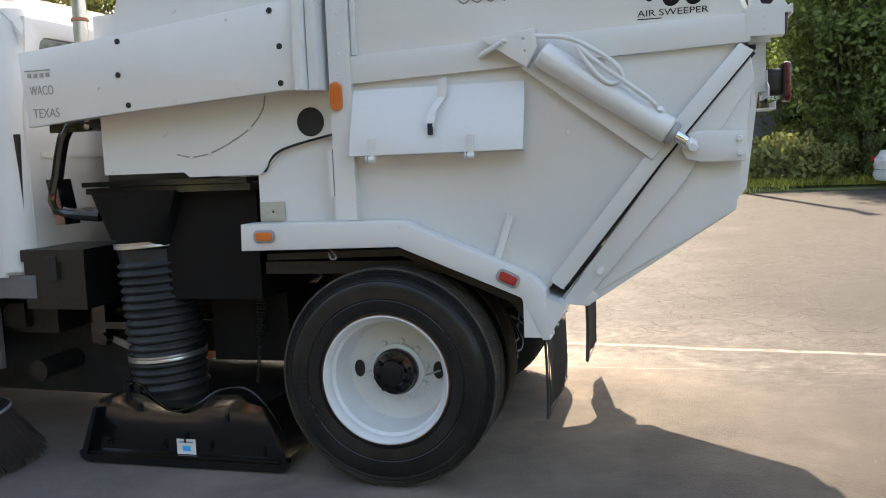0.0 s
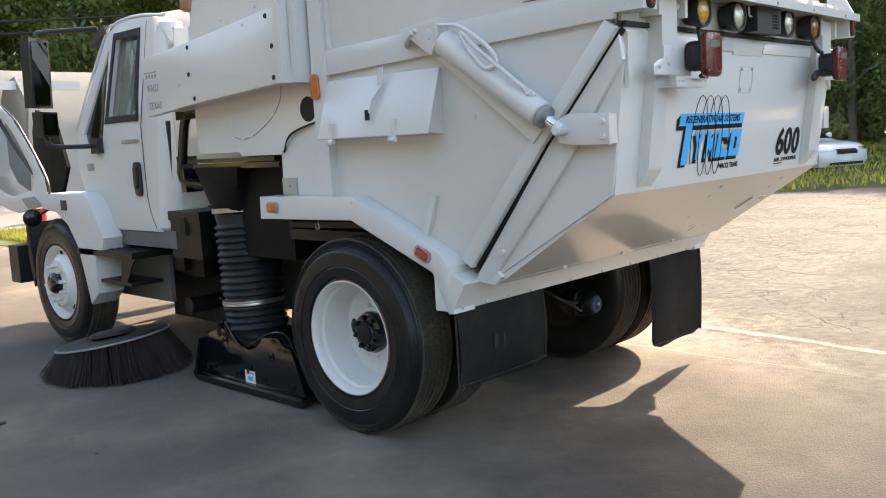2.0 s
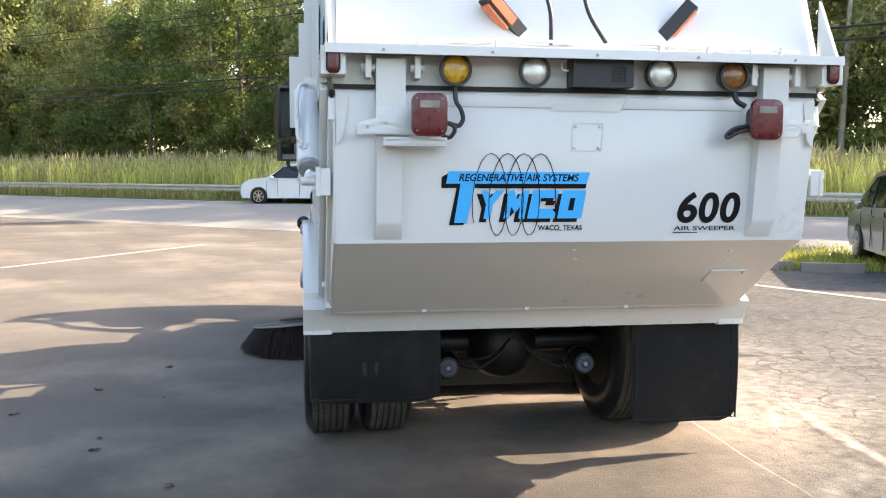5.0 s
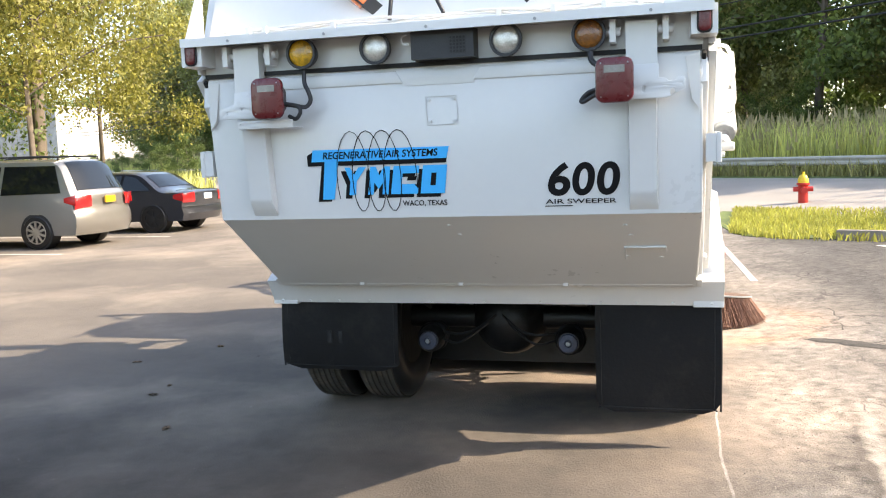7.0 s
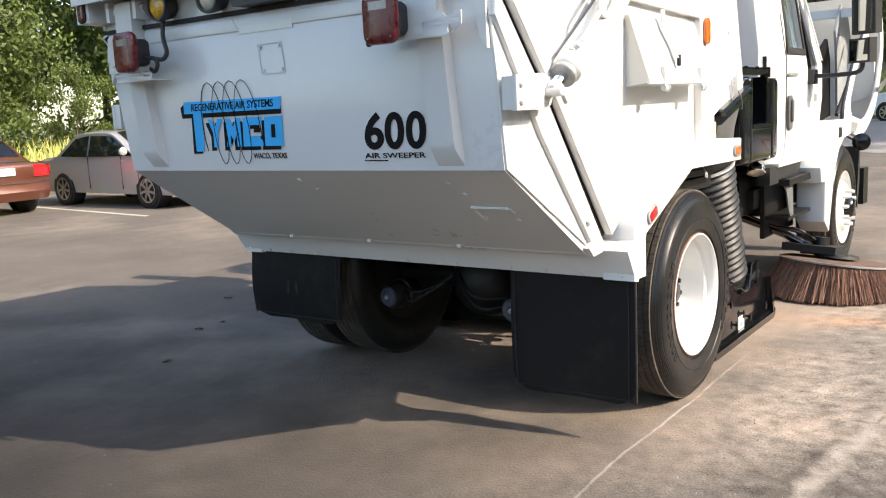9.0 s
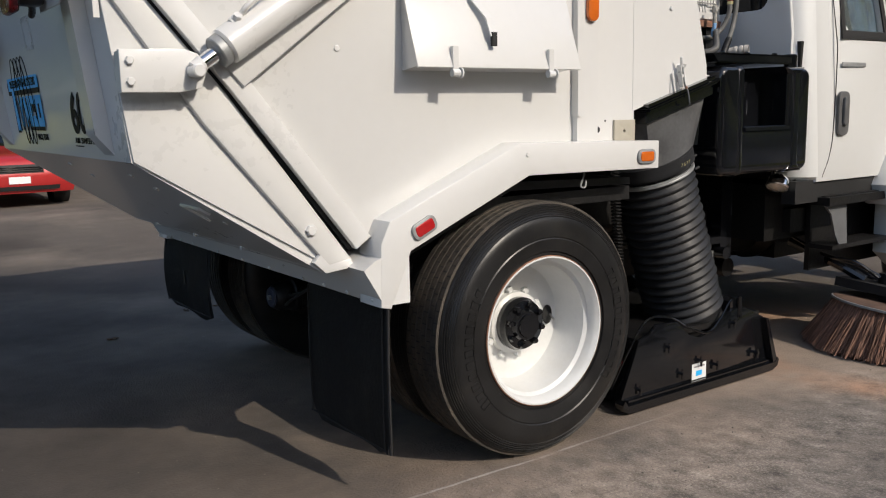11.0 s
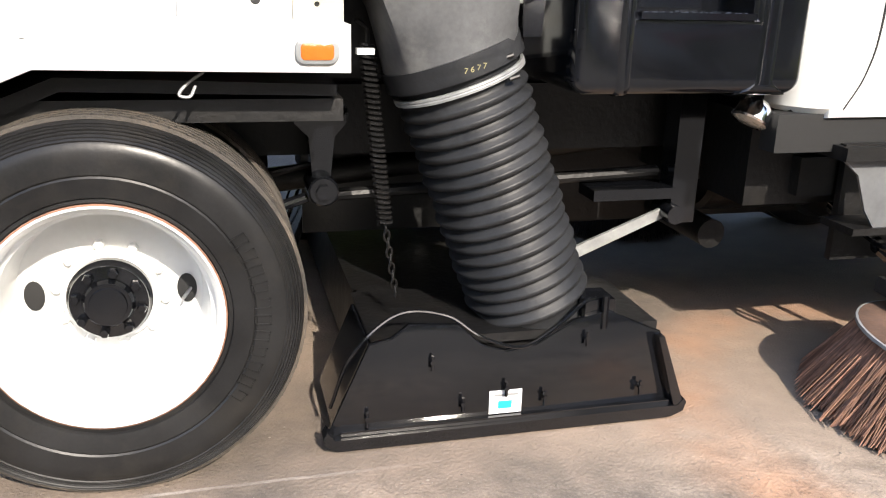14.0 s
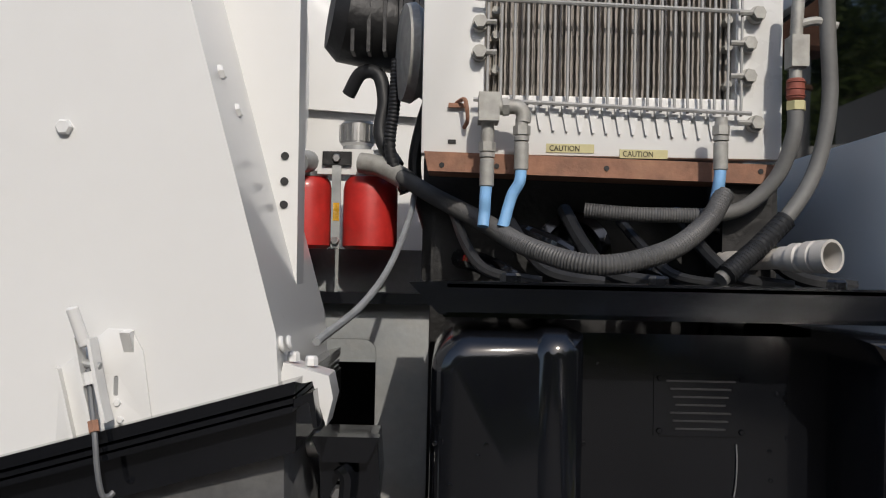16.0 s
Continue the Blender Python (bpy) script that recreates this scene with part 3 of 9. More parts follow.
        part("logo_banner", moved(plate([(0.18, 2.40), (0.80, 2.40), (0.82, 2.46), (0.18, 2.46)], [], 0.001, 0), side_frame(s, 1.1258)), BLUE, h)
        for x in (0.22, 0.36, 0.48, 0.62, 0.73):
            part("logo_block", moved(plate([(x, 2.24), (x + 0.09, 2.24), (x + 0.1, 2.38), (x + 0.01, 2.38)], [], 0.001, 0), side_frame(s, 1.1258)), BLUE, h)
    return h


hop = hopper()


def tailgate():
    g = part("tailgate", prism([(0.815, 0.862), (0.93, 0.858), (1.552, 1.268), (1.625, 1.90), (1.612, 1.93), (1.268, 1.462), (0.80, 0.878)], -1.088, 1.088, "y", 0.006), WHITE, truck,
             "white hinged hopper tailgate with blue and black decals")
    for s in (-1, 1):
        part("side_skin", moved(plate([(0.905, 0.882), (1.30, 1.40), (1.608, 1.87), (1.618, 1.83), (1.545, 1.272)], [], 0.012, 0.003), side_frame(s, 1.086)), WHITE, g)
        part("edge_flange", moved(plate([(0.845, 0.905), (0.915, 0.893), (1.325, 1.385), (1.612, 1.80), (1.602, 1.874), (1.262, 1.468)], [], 0.034, 0.010), side_frame(s, 1.086)), WHITE, g)
        # lever plate with its pin
        br = part("lever_plate", moved(plate([(1.355, 1.49), (1.335, 1.535), (1.36, 1.585), (1.40, 1.598), (1.585, 1.592), (1.585, 1.478), (1.42, 1.478)], [], 0.022, 0.004), side_frame(s, 1.15)), WHITE, g)
        part("standoff", box(1.545, 1.585, *sorted((s * 1.11, s * 1.155)), 1.478, 1.592, 0.004), WHITE, br)
        part("pin", cyl((1.377, s * 1.165, 1.536), (1.377, s * 1.235, 1.536), 0.02, 14, None, 0.004), WHITE, br)
        bolts(br, [(1.562, s * 1.172, 1.505), (1.562, s * 1.172, 1.565)], (0, s, 0), 0.013, 0.012)
        bolts(g, [(0.985, s * 1.118, 1.015)], (0, s, 0), 0.02, 0.018)
        part("edge_angle", moved(plate([(0.815, 0.872), (0.93, 0.862), (0.97, 0.90), (0.905, 0.975)], [], 0.03, 0.003), side_frame(s, 1.088)), WHITE, g)
        # rear face: hat ribs, lift arm, corner gusset
        lean = 0.117
        rib = bmesh.new()
        rib_pts = [(0.802, 1.285), (0.922, 1.285), (0.922, 1.37), (0.922, 1.87), (0.802, 1.87), (0.802, 1.37)]
        for d, shrink in ((0.0, 0.0), (0.045, 0.006)):
            ring = []
            for y, z in rib_pts:
                yy = y + (shrink if y < 0.86 else -shrink)
                zz = z + (shrink * 11 if z < 1.3 else 0)
                ring.append(rib.verts.new((1.552 + (zz - 1.268) * lean + d, s * yy, zz)))
            if d:
                rib.faces.new(ring)
                for i in range(6):
                    rib.faces.new((last[i], last[(i + 1) % 6], ring[(i + 1) % 6], ring[i]))
            last = ring
        part("rib", bevel(rib, 0.006), WHITE, g)
        part("lift_arm", box(1.60, 1.685, *sorted((s * 0.80, s * 0.922)), 1.76, 2.045, 0.007), WHITE, g)
        part("corner_fold", prism([(s * 1.03, 1.90), (s * 1.085, 1.905), (s * 1.085, 1.69), (s * 1.055, 1.73)], 1.61, 1.628, "x", 0.004), WHITE, g)
        # lamp bracket: a thin punched plate welded to the lift arm
        if s > 0:
            bk = plate([(0.70, 1.738), (0.958, 1.738), (1.027, 1.772), (1.027, 1.816), (1.002, 1.816), (0.995, 1.804), (0.965, 1.802), (0.95, 1.816), (0.926, 1.816), (0.926, 1.872), (0.70, 1.872)],
                       [oval(0.98, 1.76, 0.012, 0.016, n=12), oval(0.868, 1.776, 0.010, 0.016, n=12), rounded(0.942, 0.962, 1.783, 1.789, 0.003, 2), rounded(1.0, 1.018, 1.79, 1.796, 0.003, 2)], 0.005, 0.001)
            part("lamp_bracket", moved(bk, rear_frame(1.687)), WHITE, g)
        else:
            bk = plate([(-1.0, 1.735), (-0.70, 1.735), (-0.70, 1.85), (-0.922, 1.85), (-0.925, 1.80), (-0.965, 1.79), (-1.0, 1.775)], [oval(-0.958, 1.763, 0.009, n=10), oval(-0.885, 1.775, 0.009, n=10)], 0.005, 0.001)
            part("lamp_bracket", moved(bk, rear_frame(1.687)), WHITE, g)
            shelf = part("lamp_shelf", moved(plate([(-0.894, 1.692), (-0.632, 1.692), (-0.632, 1.72), (-0.894, 1.72)], [rounded(-0.885, -0.835, 1.703, 1.711, 0.004, 2), rounded(-0.69, -0.642, 1.703, 1.711, 0.004, 2)], 0.004, 0.001), rear_frame(1.725)), WHITE, g)
            part("shelf_flange", box(1.62, 1.729, -0.894, -0.632, 1.686, 1.691, 0.001), WHITE, shelf)
        lamp_y = -0.715 if s < 0 else 0.760
        t = part("tail_lamp", moved(plate(rounded(-0.063, 0.063, -0.077, 0.077, 0.024), [], 0.03, 0.011), Matrix.Translation((1.775, lamp_y, 1.81)) @ rear_frame(0)), DARKRED, g, "dark red square tail lamp")
        part("housing", moved(plate(rounded(-0.034, 0.034, -0.045, 0.045, 0.016), [], 0.085, 0.015), Matrix.Translation((1.692, lamp_y, 1.81)) @ rear_frame(0)), PLASTIC, t)
        part("rim", moved(plate(rounded(-0.0645, 0.0645, -0.0785, 0.0785, 0.025), [], 0.012, 0.004), Matrix.Translation((1.772, lamp_y, 1.81)) @ rear_frame(0)), SEAL, t)
        part("reverse_lens", box(1.80, 1.8065, lamp_y - 0.04, lamp_y + 0.04, 1.838, 1.866, 0.003), SMOKED, t)
        bolts(t, [(1.8045, lamp_y + a, 1.81 + b) for a in (-0.052, 0.052) for b in (-0.065, 0.065)], (1, 0, 0), 0.0035, 0.002, GREYPART)
    wires = tube([(1.67, -0.588, 1.95), (1.68, -0.587, 1.88), (1.69, -0.567, 1.84), (1.69, -0.558, 1.80), (1.70, -0.58, 1.772), (1.72, -0.63, 1.782), (1.73, -0.68, 1.79)], 0.010, 8)
    part("lamp_pigtail", tube([(1.71, -0.67, 1.785), (1.715, -0.61, 1.775), (1.715, -0.598, 1.75), (1.715, -0.62, 1.722), (1.71, -0.655, 1.735)], 0.009, 8), PLASTIC, g)
    part("lamp_cable", wires, PLASTIC, g)
    wires = tube([(1.68, 0.66, 1.96), (1.70, 0.665, 1.90), (1.72, 0.70, 1.87)], 0.012, 8)
    part("lamp_pigtail", tube([(1.72, 0.71, 1.785), (1.705, 0.655, 1.772), (1.70, 0.625, 1.745), (1.705, 0.63, 1.736), (1.71, 0.67, 1.757), (1.73, 0.71, 1.77)], 0.010, 8), PLASTIC, g)
    part("lamp_cable", wires, PLASTIC, g)
    for y0, y1 in ((-0.76, -0.16), (0.17, 0.78)):
        part("stiffener", moved(plate([(y0, 1.862), (y1, 1.862), (y1 - 0.025, 1.905), (y0 + 0.025, 1.905)], [], 0.008, 0.005), rear_frame(1.619)), WHITE, g)
    part("step_strip", box(1.612, 1.6225, -0.155, 0.165, 1.845, 1.905, 0.003), WHITE, g)
    tilt = Matrix.Translation((1.5535, 0, 1.268)) @ Matrix.Rotation(math.atan(0.117), 4, "Y") @ Matrix.Translation((0, 0, -1.268))
    face = tilt @ rear_frame(0.0)
    pl = part("cover_plate", moved(plate([(-0.055, 1.675), (0.085, 1.675), (0.085, 1.80), (-0.055, 1.80)], [[(-0.052, 1.678), (0.082, 1.678), (0.082, 1.797), (-0.052, 1.797)]], 0.002, 0), face), WHITE, g, "raised rim of a flush cover plate", smooth=0)
    bolts(pl, [face @ Vector((y, z, 0.001)) for y in (-0.04, 0.07) for z in (1.692, 1.785)], (1, 0, 0), 0.008, 0.006)
    # decals
    up = face @ Matrix.Translation((0, 0, 0.0012))
    over = face @ Matrix.Translation((0, 0, 0.0024))
    top = face @ Matrix.Translation((0, 0, 0.0036))

    def flat(name, pts, m, mat):
        part(name, moved(plate(pts, [], 0.0008, 0), m), mat, g)
    flat("logo_shadow", [(-0.632, 1.56), (-0.60, 1.578), (0.03, 1.575), (0.02, 1.512), (-0.50, 1.512), (-0.53, 1.348), (-0.595, 1.348), (-0.565, 1.512), (-0.632, 1.512)], up, INK)
    flat("logo_banner", [(-0.602, 1.585), (0.036, 1.582), (0.022, 1.531), (-0.612, 1.531)], over, BLUE)
    flat("logo_stem", [(-0.548, 1.533), (-0.482, 1.533), (-0.515, 1.358), (-0.572, 1.358)], over, BLUE)
    flat("logo_strip", [(-0.47, 1.526), (0.019, 1.526), (0.015, 1.511), (-0.475, 1.511)], over, INK)
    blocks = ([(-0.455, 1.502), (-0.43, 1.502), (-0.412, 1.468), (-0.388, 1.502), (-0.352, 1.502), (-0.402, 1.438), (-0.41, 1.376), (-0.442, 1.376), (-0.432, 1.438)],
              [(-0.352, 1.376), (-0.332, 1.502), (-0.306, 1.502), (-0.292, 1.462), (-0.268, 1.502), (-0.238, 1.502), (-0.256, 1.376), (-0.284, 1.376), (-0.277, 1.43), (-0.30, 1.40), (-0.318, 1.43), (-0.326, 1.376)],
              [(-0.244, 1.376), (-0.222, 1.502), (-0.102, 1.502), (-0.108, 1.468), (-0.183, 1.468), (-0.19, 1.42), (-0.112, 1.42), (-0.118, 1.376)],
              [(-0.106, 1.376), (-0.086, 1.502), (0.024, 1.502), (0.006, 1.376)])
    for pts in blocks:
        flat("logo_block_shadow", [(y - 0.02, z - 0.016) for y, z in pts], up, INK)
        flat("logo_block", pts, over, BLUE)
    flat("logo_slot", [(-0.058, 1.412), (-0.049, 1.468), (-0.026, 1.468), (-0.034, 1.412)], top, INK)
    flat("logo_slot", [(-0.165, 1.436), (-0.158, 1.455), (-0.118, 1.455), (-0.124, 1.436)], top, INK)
    # one looping coil with an arrow tip
    coil = []
    for k in range(-7, 64):
        a = 2 * math.pi * k / 19
        coil.append((-0.416 + 0.074 * k / 19 + 0.058 * math.sin(a), 1.482 + 0.182 * math.cos(a)))
    rings = bmesh.new()
    atube(rings, [top @ Vector((y, z, 0.0)) for y, z in coil], 0.0019, 4, 1)
    tip = coil[-1]
    part("logo_ring", rings, INK, g)
    flat("arrow_tip", [(tip[0] - 0.012, tip[1] + 0.008), (tip[0] + 0.012, tip[1] + 0.014), (tip[0] + 0.008, tip[1] - 0.016)], top, INK)
    lettering("REGENERATIVE AIR SYSTEMS", 0.031, top @ Matrix.Translation((-0.555, 1.543, 0)), INK, "lettering", g, 0.2, 0.0007, 0.54)
    lettering("WACO, TEXAS", 0.024, up @ Matrix.Translation((-0.192, 1.322, 0)), INK, "lettering", g, 0.0, 0.0003, 0.205)
    for i, digit in enumerate("600"):
        lettering(digit, 0.132, up @ Matrix.Translation((0.462 + 0.104 * i, 1.358, 0)), INK, "model_digit", g, 0.12, 0.0052, 0.096)
    lettering("AIR SWEEPER", 0.02, up @ Matrix.Translation((0.45, 1.318, 0)), INK, "lettering", g, 0.0, 0.0002, 0.3)
    flat("underline", [(0.447, 1.306), (0.565, 1.306), (0.565, 1.31), (0.447, 1.31)], up, INK)
    # inclined lower panel details
    inc = Matrix(((0, -0.838, 0.545, 1.552), (1, 0, 0, 0), (0, -0.546, -0.838, 1.268), (0, 0, 0, 1)))
    bolts(g, [inc @ Vector((y, d, 0)) for y, d in ((0.0, 0.08), (0.03, 0.17), (0.78, 0.10), (0.80, 0.19), (0.78, 0.40), (0.93, 0.41))], (0.545, 0, -0.838), 0.011, 0.006)
    tab = tube([inc @ Vector(p) for p in ((0.77, 0.42, 0.004), (0.77, 0.30, 0.006), (0.95, 0.30, 0.006), (0.95, 0.34, 0.004))], 0.006, 6, 1)
    part("pull_tab", tab, WHITE, g)
    part("lower_angle", prism([(0.90, 0.875), (0.955, 0.872), (0.965, 0.885), (0.92, 0.91)], -1.07, 1.07, "y", 0.003), WHITE, g)
    for y in (-0.62, -0.08, 0.46):
        part("angle_tab", box(0.93, 0.968, y - 0.012, y + 0.012, 0.868, 0.893, 0.002), WHITE, g)
    return g


gate = tailgate()


def rear_top():
    r = part("rear_rail", prism([(1.60, 2.07), (1.755, 2.058), (1.765, 2.085), (1.60, 2.105)], -1.135, 1.135, "y", 0.004), WHITE, truck, "white rear lamp rail with wiring")
    part("rail_lip", box(1.758, 1.768, -1.135, 1.135, 2.054, 2.092, 0.002), WHITE, r)
    part("band", box(1.598, 1.612, -1.10, 1.10, 1.945, 2.068, 0.002), WHITE, r)
    part("top_seal", box(1.605, 1.63, -1.095, 1.095, 1.925, 1.943, 0.004), SEAL, r, "black rubber top seal")
    for s in (-1, 1):
        e = part("end_plate", prism([(1.60, 2.06), (1.765, 2.058), (1.60, 2.36)], *sorted((s * 1.105, s * 1.12)), "y", 0.002), WHITE, r)
        part("end_hole", cyl((1.67, s * 1.1205, 2.12), (1.67, s * 1.1225, 2.12), 0.026, 16), SEAL, e)
        c = part("corner_lamp_box", box(1.585, 1.735, *sorted((s * 1.05, s * 1.15)), 1.972, 2.085, 0.006), WHITE, r)
        part("lens", moved(plate(rounded(s * 1.10 - 0.018, s * 1.10 + 0.018, 1.985, 2.066, 0.014), [], 0.016, 0.005), rear_frame(1.734)), DARKRED, c, "red marker lamp")
        part("gasket", moved(plate(rounded(s * 1.10 - 0.025, s * 1.10 + 0.025, 1.978, 2.073, 0.018), [], 0.011, 0.004), rear_frame(1.734)), SEAL, c)
        bolts(c, [(1.66, s * 1.151, 2.0), (1.66, s * 1.151, 2.05)], (0, s, 0), 0.007, 0.003)
        for y in (0.75, 0.955):
            hb = part("hinge_lug", box(1.60, 1.70, *sorted((s * (y - 0.012), s * (y + 0.012))), 1.965, 2.055, 0.005), WHITE, r)
            part("lug_pin", cyl((1.66, s * (y - 0.03), 2.01), (1.66, s * (y + 0.03), 2.01), 0.018, 12), WHITE, hb)
    for y, mat, w in ((-0.59, YELLOW, "round amber work lamp"), (-0.25, CLEAR, "round clear work lamp"), (0.317, CLEAR, "round clear work lamp"), (0.655, DARKAMBER, "round dark amber work lamp")):
        l = part("round_lamp", lathe([(0.0, -0.075), (0.05, -0.07), (0.066, -0.02), (0.070, 0.0), (0.068, 0.012), (0.058, 0.012), (0.056, 0.004)], (1.69, y, 2.005), (1, 0, 0), 32), PLASTIC, r, w)
        part("lens", lathe([(0.057, 0.0), (0.045, 0.009), (0.025, 0.014), (0.0, 0.016)], (1.692, y, 2.005), (1, 0, 0), 28), mat, l)
        part("stalk", cyl((1.655, y, 2.03), (1.655, y, 2.07), 0.012, 8), PLASTIC, l)
    a = part("backup_alarm", box(1.615, 1.71, -0.085, 0.185, 1.945, 2.075, 0.006), PLASTIC, r, "black alarm box with a small grille")
    bm = bmesh.new()
    for i in range(5):
        for j in range(5):
            abox(bm, 1.709, 1.713, 0.085 + i * 0.014, 0.094 + i * 0.014, 1.965 + j * 0.014, 1.974 + j * 0.014)
    part("grille", bm, SEAL, a)
    part("white_lead", tube([(1.68, -0.11, 2.055), (1.69, -0.13, 2.04), (1.69, -0.125, 2.015), (1.69, -0.10, 2.012)], 0.004, 6), STICKER, a)
    rng = random.Random(3)
    for k in range(3):
        pts = [(1.70 + rng.uniform(-0.03, 0.03), -0.95 + i * 0.19, 2.11 + rng.uniform(-0.004, 0.018)) for i in range(11)]
        part("wiring", tube(pts, 0.006, 6, 5), WHITE, r, "white painted wiring loom")
    bolts(r, [(1.769, y, 2.07) for y in (-0.9, -0.45, 0.0, 0.45, 0.9)], (1, 0, 0), 0.007, 0.004, GREYPART)
    for y in (-0.82, -0.74, -0.42, 0.30, 0.52, 0.72, 0.86):
        part("cable_clip", box(1.715, 1.735, y - 0.01, y + 0.01, 2.095, 2.125, 0.003), WHITE, r)
    # sloped hood sheet with two flashing arrow lamps and cables
    for s, y0, y1 in ((-1, -0.46, -0.30), (1, 0.52, 0.40)):
        way = Vector((-0.06, y1 - y0, -0.15)).normalized()
        p = Vector((1.60, y0, 2.31))
        ax = Matrix.Translation(p) @ way.to_track_quat("X", "Z").to_matrix().to_4x4()
        f = part("flasher_lamp", moved(box(0.0, 0.24, -0.035, 0.035, 0.0, 0.06, 0.006), ax), PLASTIC, r, "amber flasher lamp in a black housing")
        part("lens", moved(box(0.02, 0.16, -0.028, 0.028, -0.012, 0.0, 0.004), ax), AMBER, f)
        part("lens", moved(box(0.02, 0.16, -0.041, -0.034, 0.008, 0.052, 0.003), ax), AMBER, f)
    for pts in (((1.62, -0.19, 2.36), (1.66, -0.175, 2.25), (1.69, -0.18, 2.12)), ((1.62, -0.02, 2.36), (1.66, 0.0, 2.25), (1.70, 0.06, 2.13))):
        part("black_cable", tube(pts, 0.009, 8), PLASTIC, r)
    return r


rear_top()


def fenders():
    for s in (-1, 1):
        out = [(-0.632, 1.258), (0.145, 1.275), (0.732, 1.027), (0.768, 0.955), (0.775, 0.738), (0.742, 0.73), (0.655, 0.925), (0.10, 1.160), (-0.632, 1.152)] if s > 0 else [
            (-0.668, 1.252), (0.115, 1.255), (0.69, 1.005), (0.752, 0.945), (0.768, 0.735), (0.745, 0.732), (0.655, 0.918), (0.10, 1.148), (-0.672, 1.138)]
        f = part("rear_fender", moved(plate(out, [], 0.15, 0.006), side_frame(s, 1.08)), WHITE, truck, "white angular rear fender with marker lamps")
        for x, z, rot, mat, n in ((-0.553, 1.20, 0, AMBER, "amber fender marker"), (0.597, 1.0, -25, RED, "red fender marker")):
            t = side_frame(s, 1.229) @ Matrix.Translation((x, z, 0)) @ Matrix.Rotation(radians(rot), 4, "Z")
            ring = part("marker_gasket", moved(plate(rounded(-0.05, 0.05, -0.027, 0.027, 0.02), [rounded(-0.037, 0.037, -0.017, 0.017, 0.008)], 0.012, 0.004), t), GREYPART, f, "grey rubber gasket")
            part("lens", moved(plate(rounded(-0.037, 0.037, -0.017, 0.017, 0.008), [], 0.015, 0.004), t), mat, ring, n)
        bolts(f, [(0.11, s * 1.231, 1.235)], (0, s, 0), 0.01, 0.004)
        # dark wheel well
        part("wheel_well", prism([(-0.62, 1.10), (0.08, 1.12), (0.62, 0.90), (0.70, 0.74), (0.66, 0.74), (0.58, 0.87), (0.07, 1.085), (-0.62, 1.07)], *sorted((s * 0.45, s * 1.08)), "y"), CHASSIS, f)
        part("bracket", box(-0.71, -0.665, *sorted((s * 1.12, s * 1.15)), 1.185, 1.20, 0.003), WHITE, f)
        part("lead_loop", tube([(-0.28, s * 1.14, 1.14), (-0.24, s * 1.17, 1.115), (-0.22, s * 1.18, 1.09), (-0.245, s * 1.18, 1.085), (-0.26, s * 1.17, 1.11)], 0.004, 6), GREYPART, f)
        # mud flap hung from the sill
        z0 = 0.165 if s > 0 else 0.345
        bm, rows, cols = bmesh.new(), 9, 7
        y0, y1 = (0.585, 1.215) if s > 0 else (0.50, 1.19)
        grid = [[bm.verts.new((0.735 + 0.012 * math.sin(3 * i / rows) * (1 if s > 0 else 1.8) + 0.012 * math.sin(j * 1.1), s * (y0 + (y1 - y0) * j / cols - (0.025 if i == rows and j == cols else -0.02 if i == rows and j == 0 else 0)), 0.745 + (z0 - 0.745) * i / rows + (0.025 if i == rows and j in (0, cols) else 0)))
                 for j in range(cols + 1)] for i in range(rows + 1)]
        for i in range(rows):
            for j in range(cols):
                bm.faces.new((grid[i][j], grid[i][j + 1], grid[i + 1][j + 1], grid[i + 1][j]))
        bmesh.ops.solidify(bm, geom=bm.faces[:], thickness=0.01)
        fl = part("mud_flap", bm, FLAP, truck, "black rubber mud flap below the rear sill")
        part("flap_edge", tube([(0.745, s * y1, 0.74), (0.752, s * (y1 + 0.003), 0.5), (0.748, s * y1, z0 + 0.02)], 0.006, 6), FLAP, fl)
        part("flap_border", tube([(0.752, s * (y0 + 0.025), 0.72), (0.758, s * (y0 + 0.028), 0.5), (0.754, s * (y0 + 0.03), z0 + 0.05), (0.753, s * (y0 + 0.06), z0 + 0.028), (0.755, s * (y1 - 0.06), z0 + 0.028), (0.756, s * (y1 - 0.035), z0 + 0.05), (0.757, s * (y1 - 0.03), 0.5), (0.753, s * (y1 - 0.03), 0.72)], 0.003, 5, 4), FLAP, fl)
        if s < 0:
            for k in range(4):
                part("moulded_bar", box(0.7475, 0.7505, s * (y0 + 0.2 + 0.07 * k) - 0.015, s * (y0 + 0.2 + 0.07 * k) + 0.015, 0.50, 0.57, 0.001), FLAP, fl)
    sill = part("rear_sill", prism([(0.66, 0.738), (0.765, 0.738), (0.845, 0.872), (0.80, 0.90), (0.66, 0.95)], -1.228, 1.228, "y", 0.006), WHITE, truck, "white bent steel rear sill")
    bolts(sill, [(0.775, y, 0.752) for y in (-1.17, -1.0, -0.83, -0.65, -0.3, 0.0, 0.3, 0.62, 0.80, 0.98, 1.17)], (0.85, 0, -0.5), 0.008, 0.008, WHITE)


fenders()


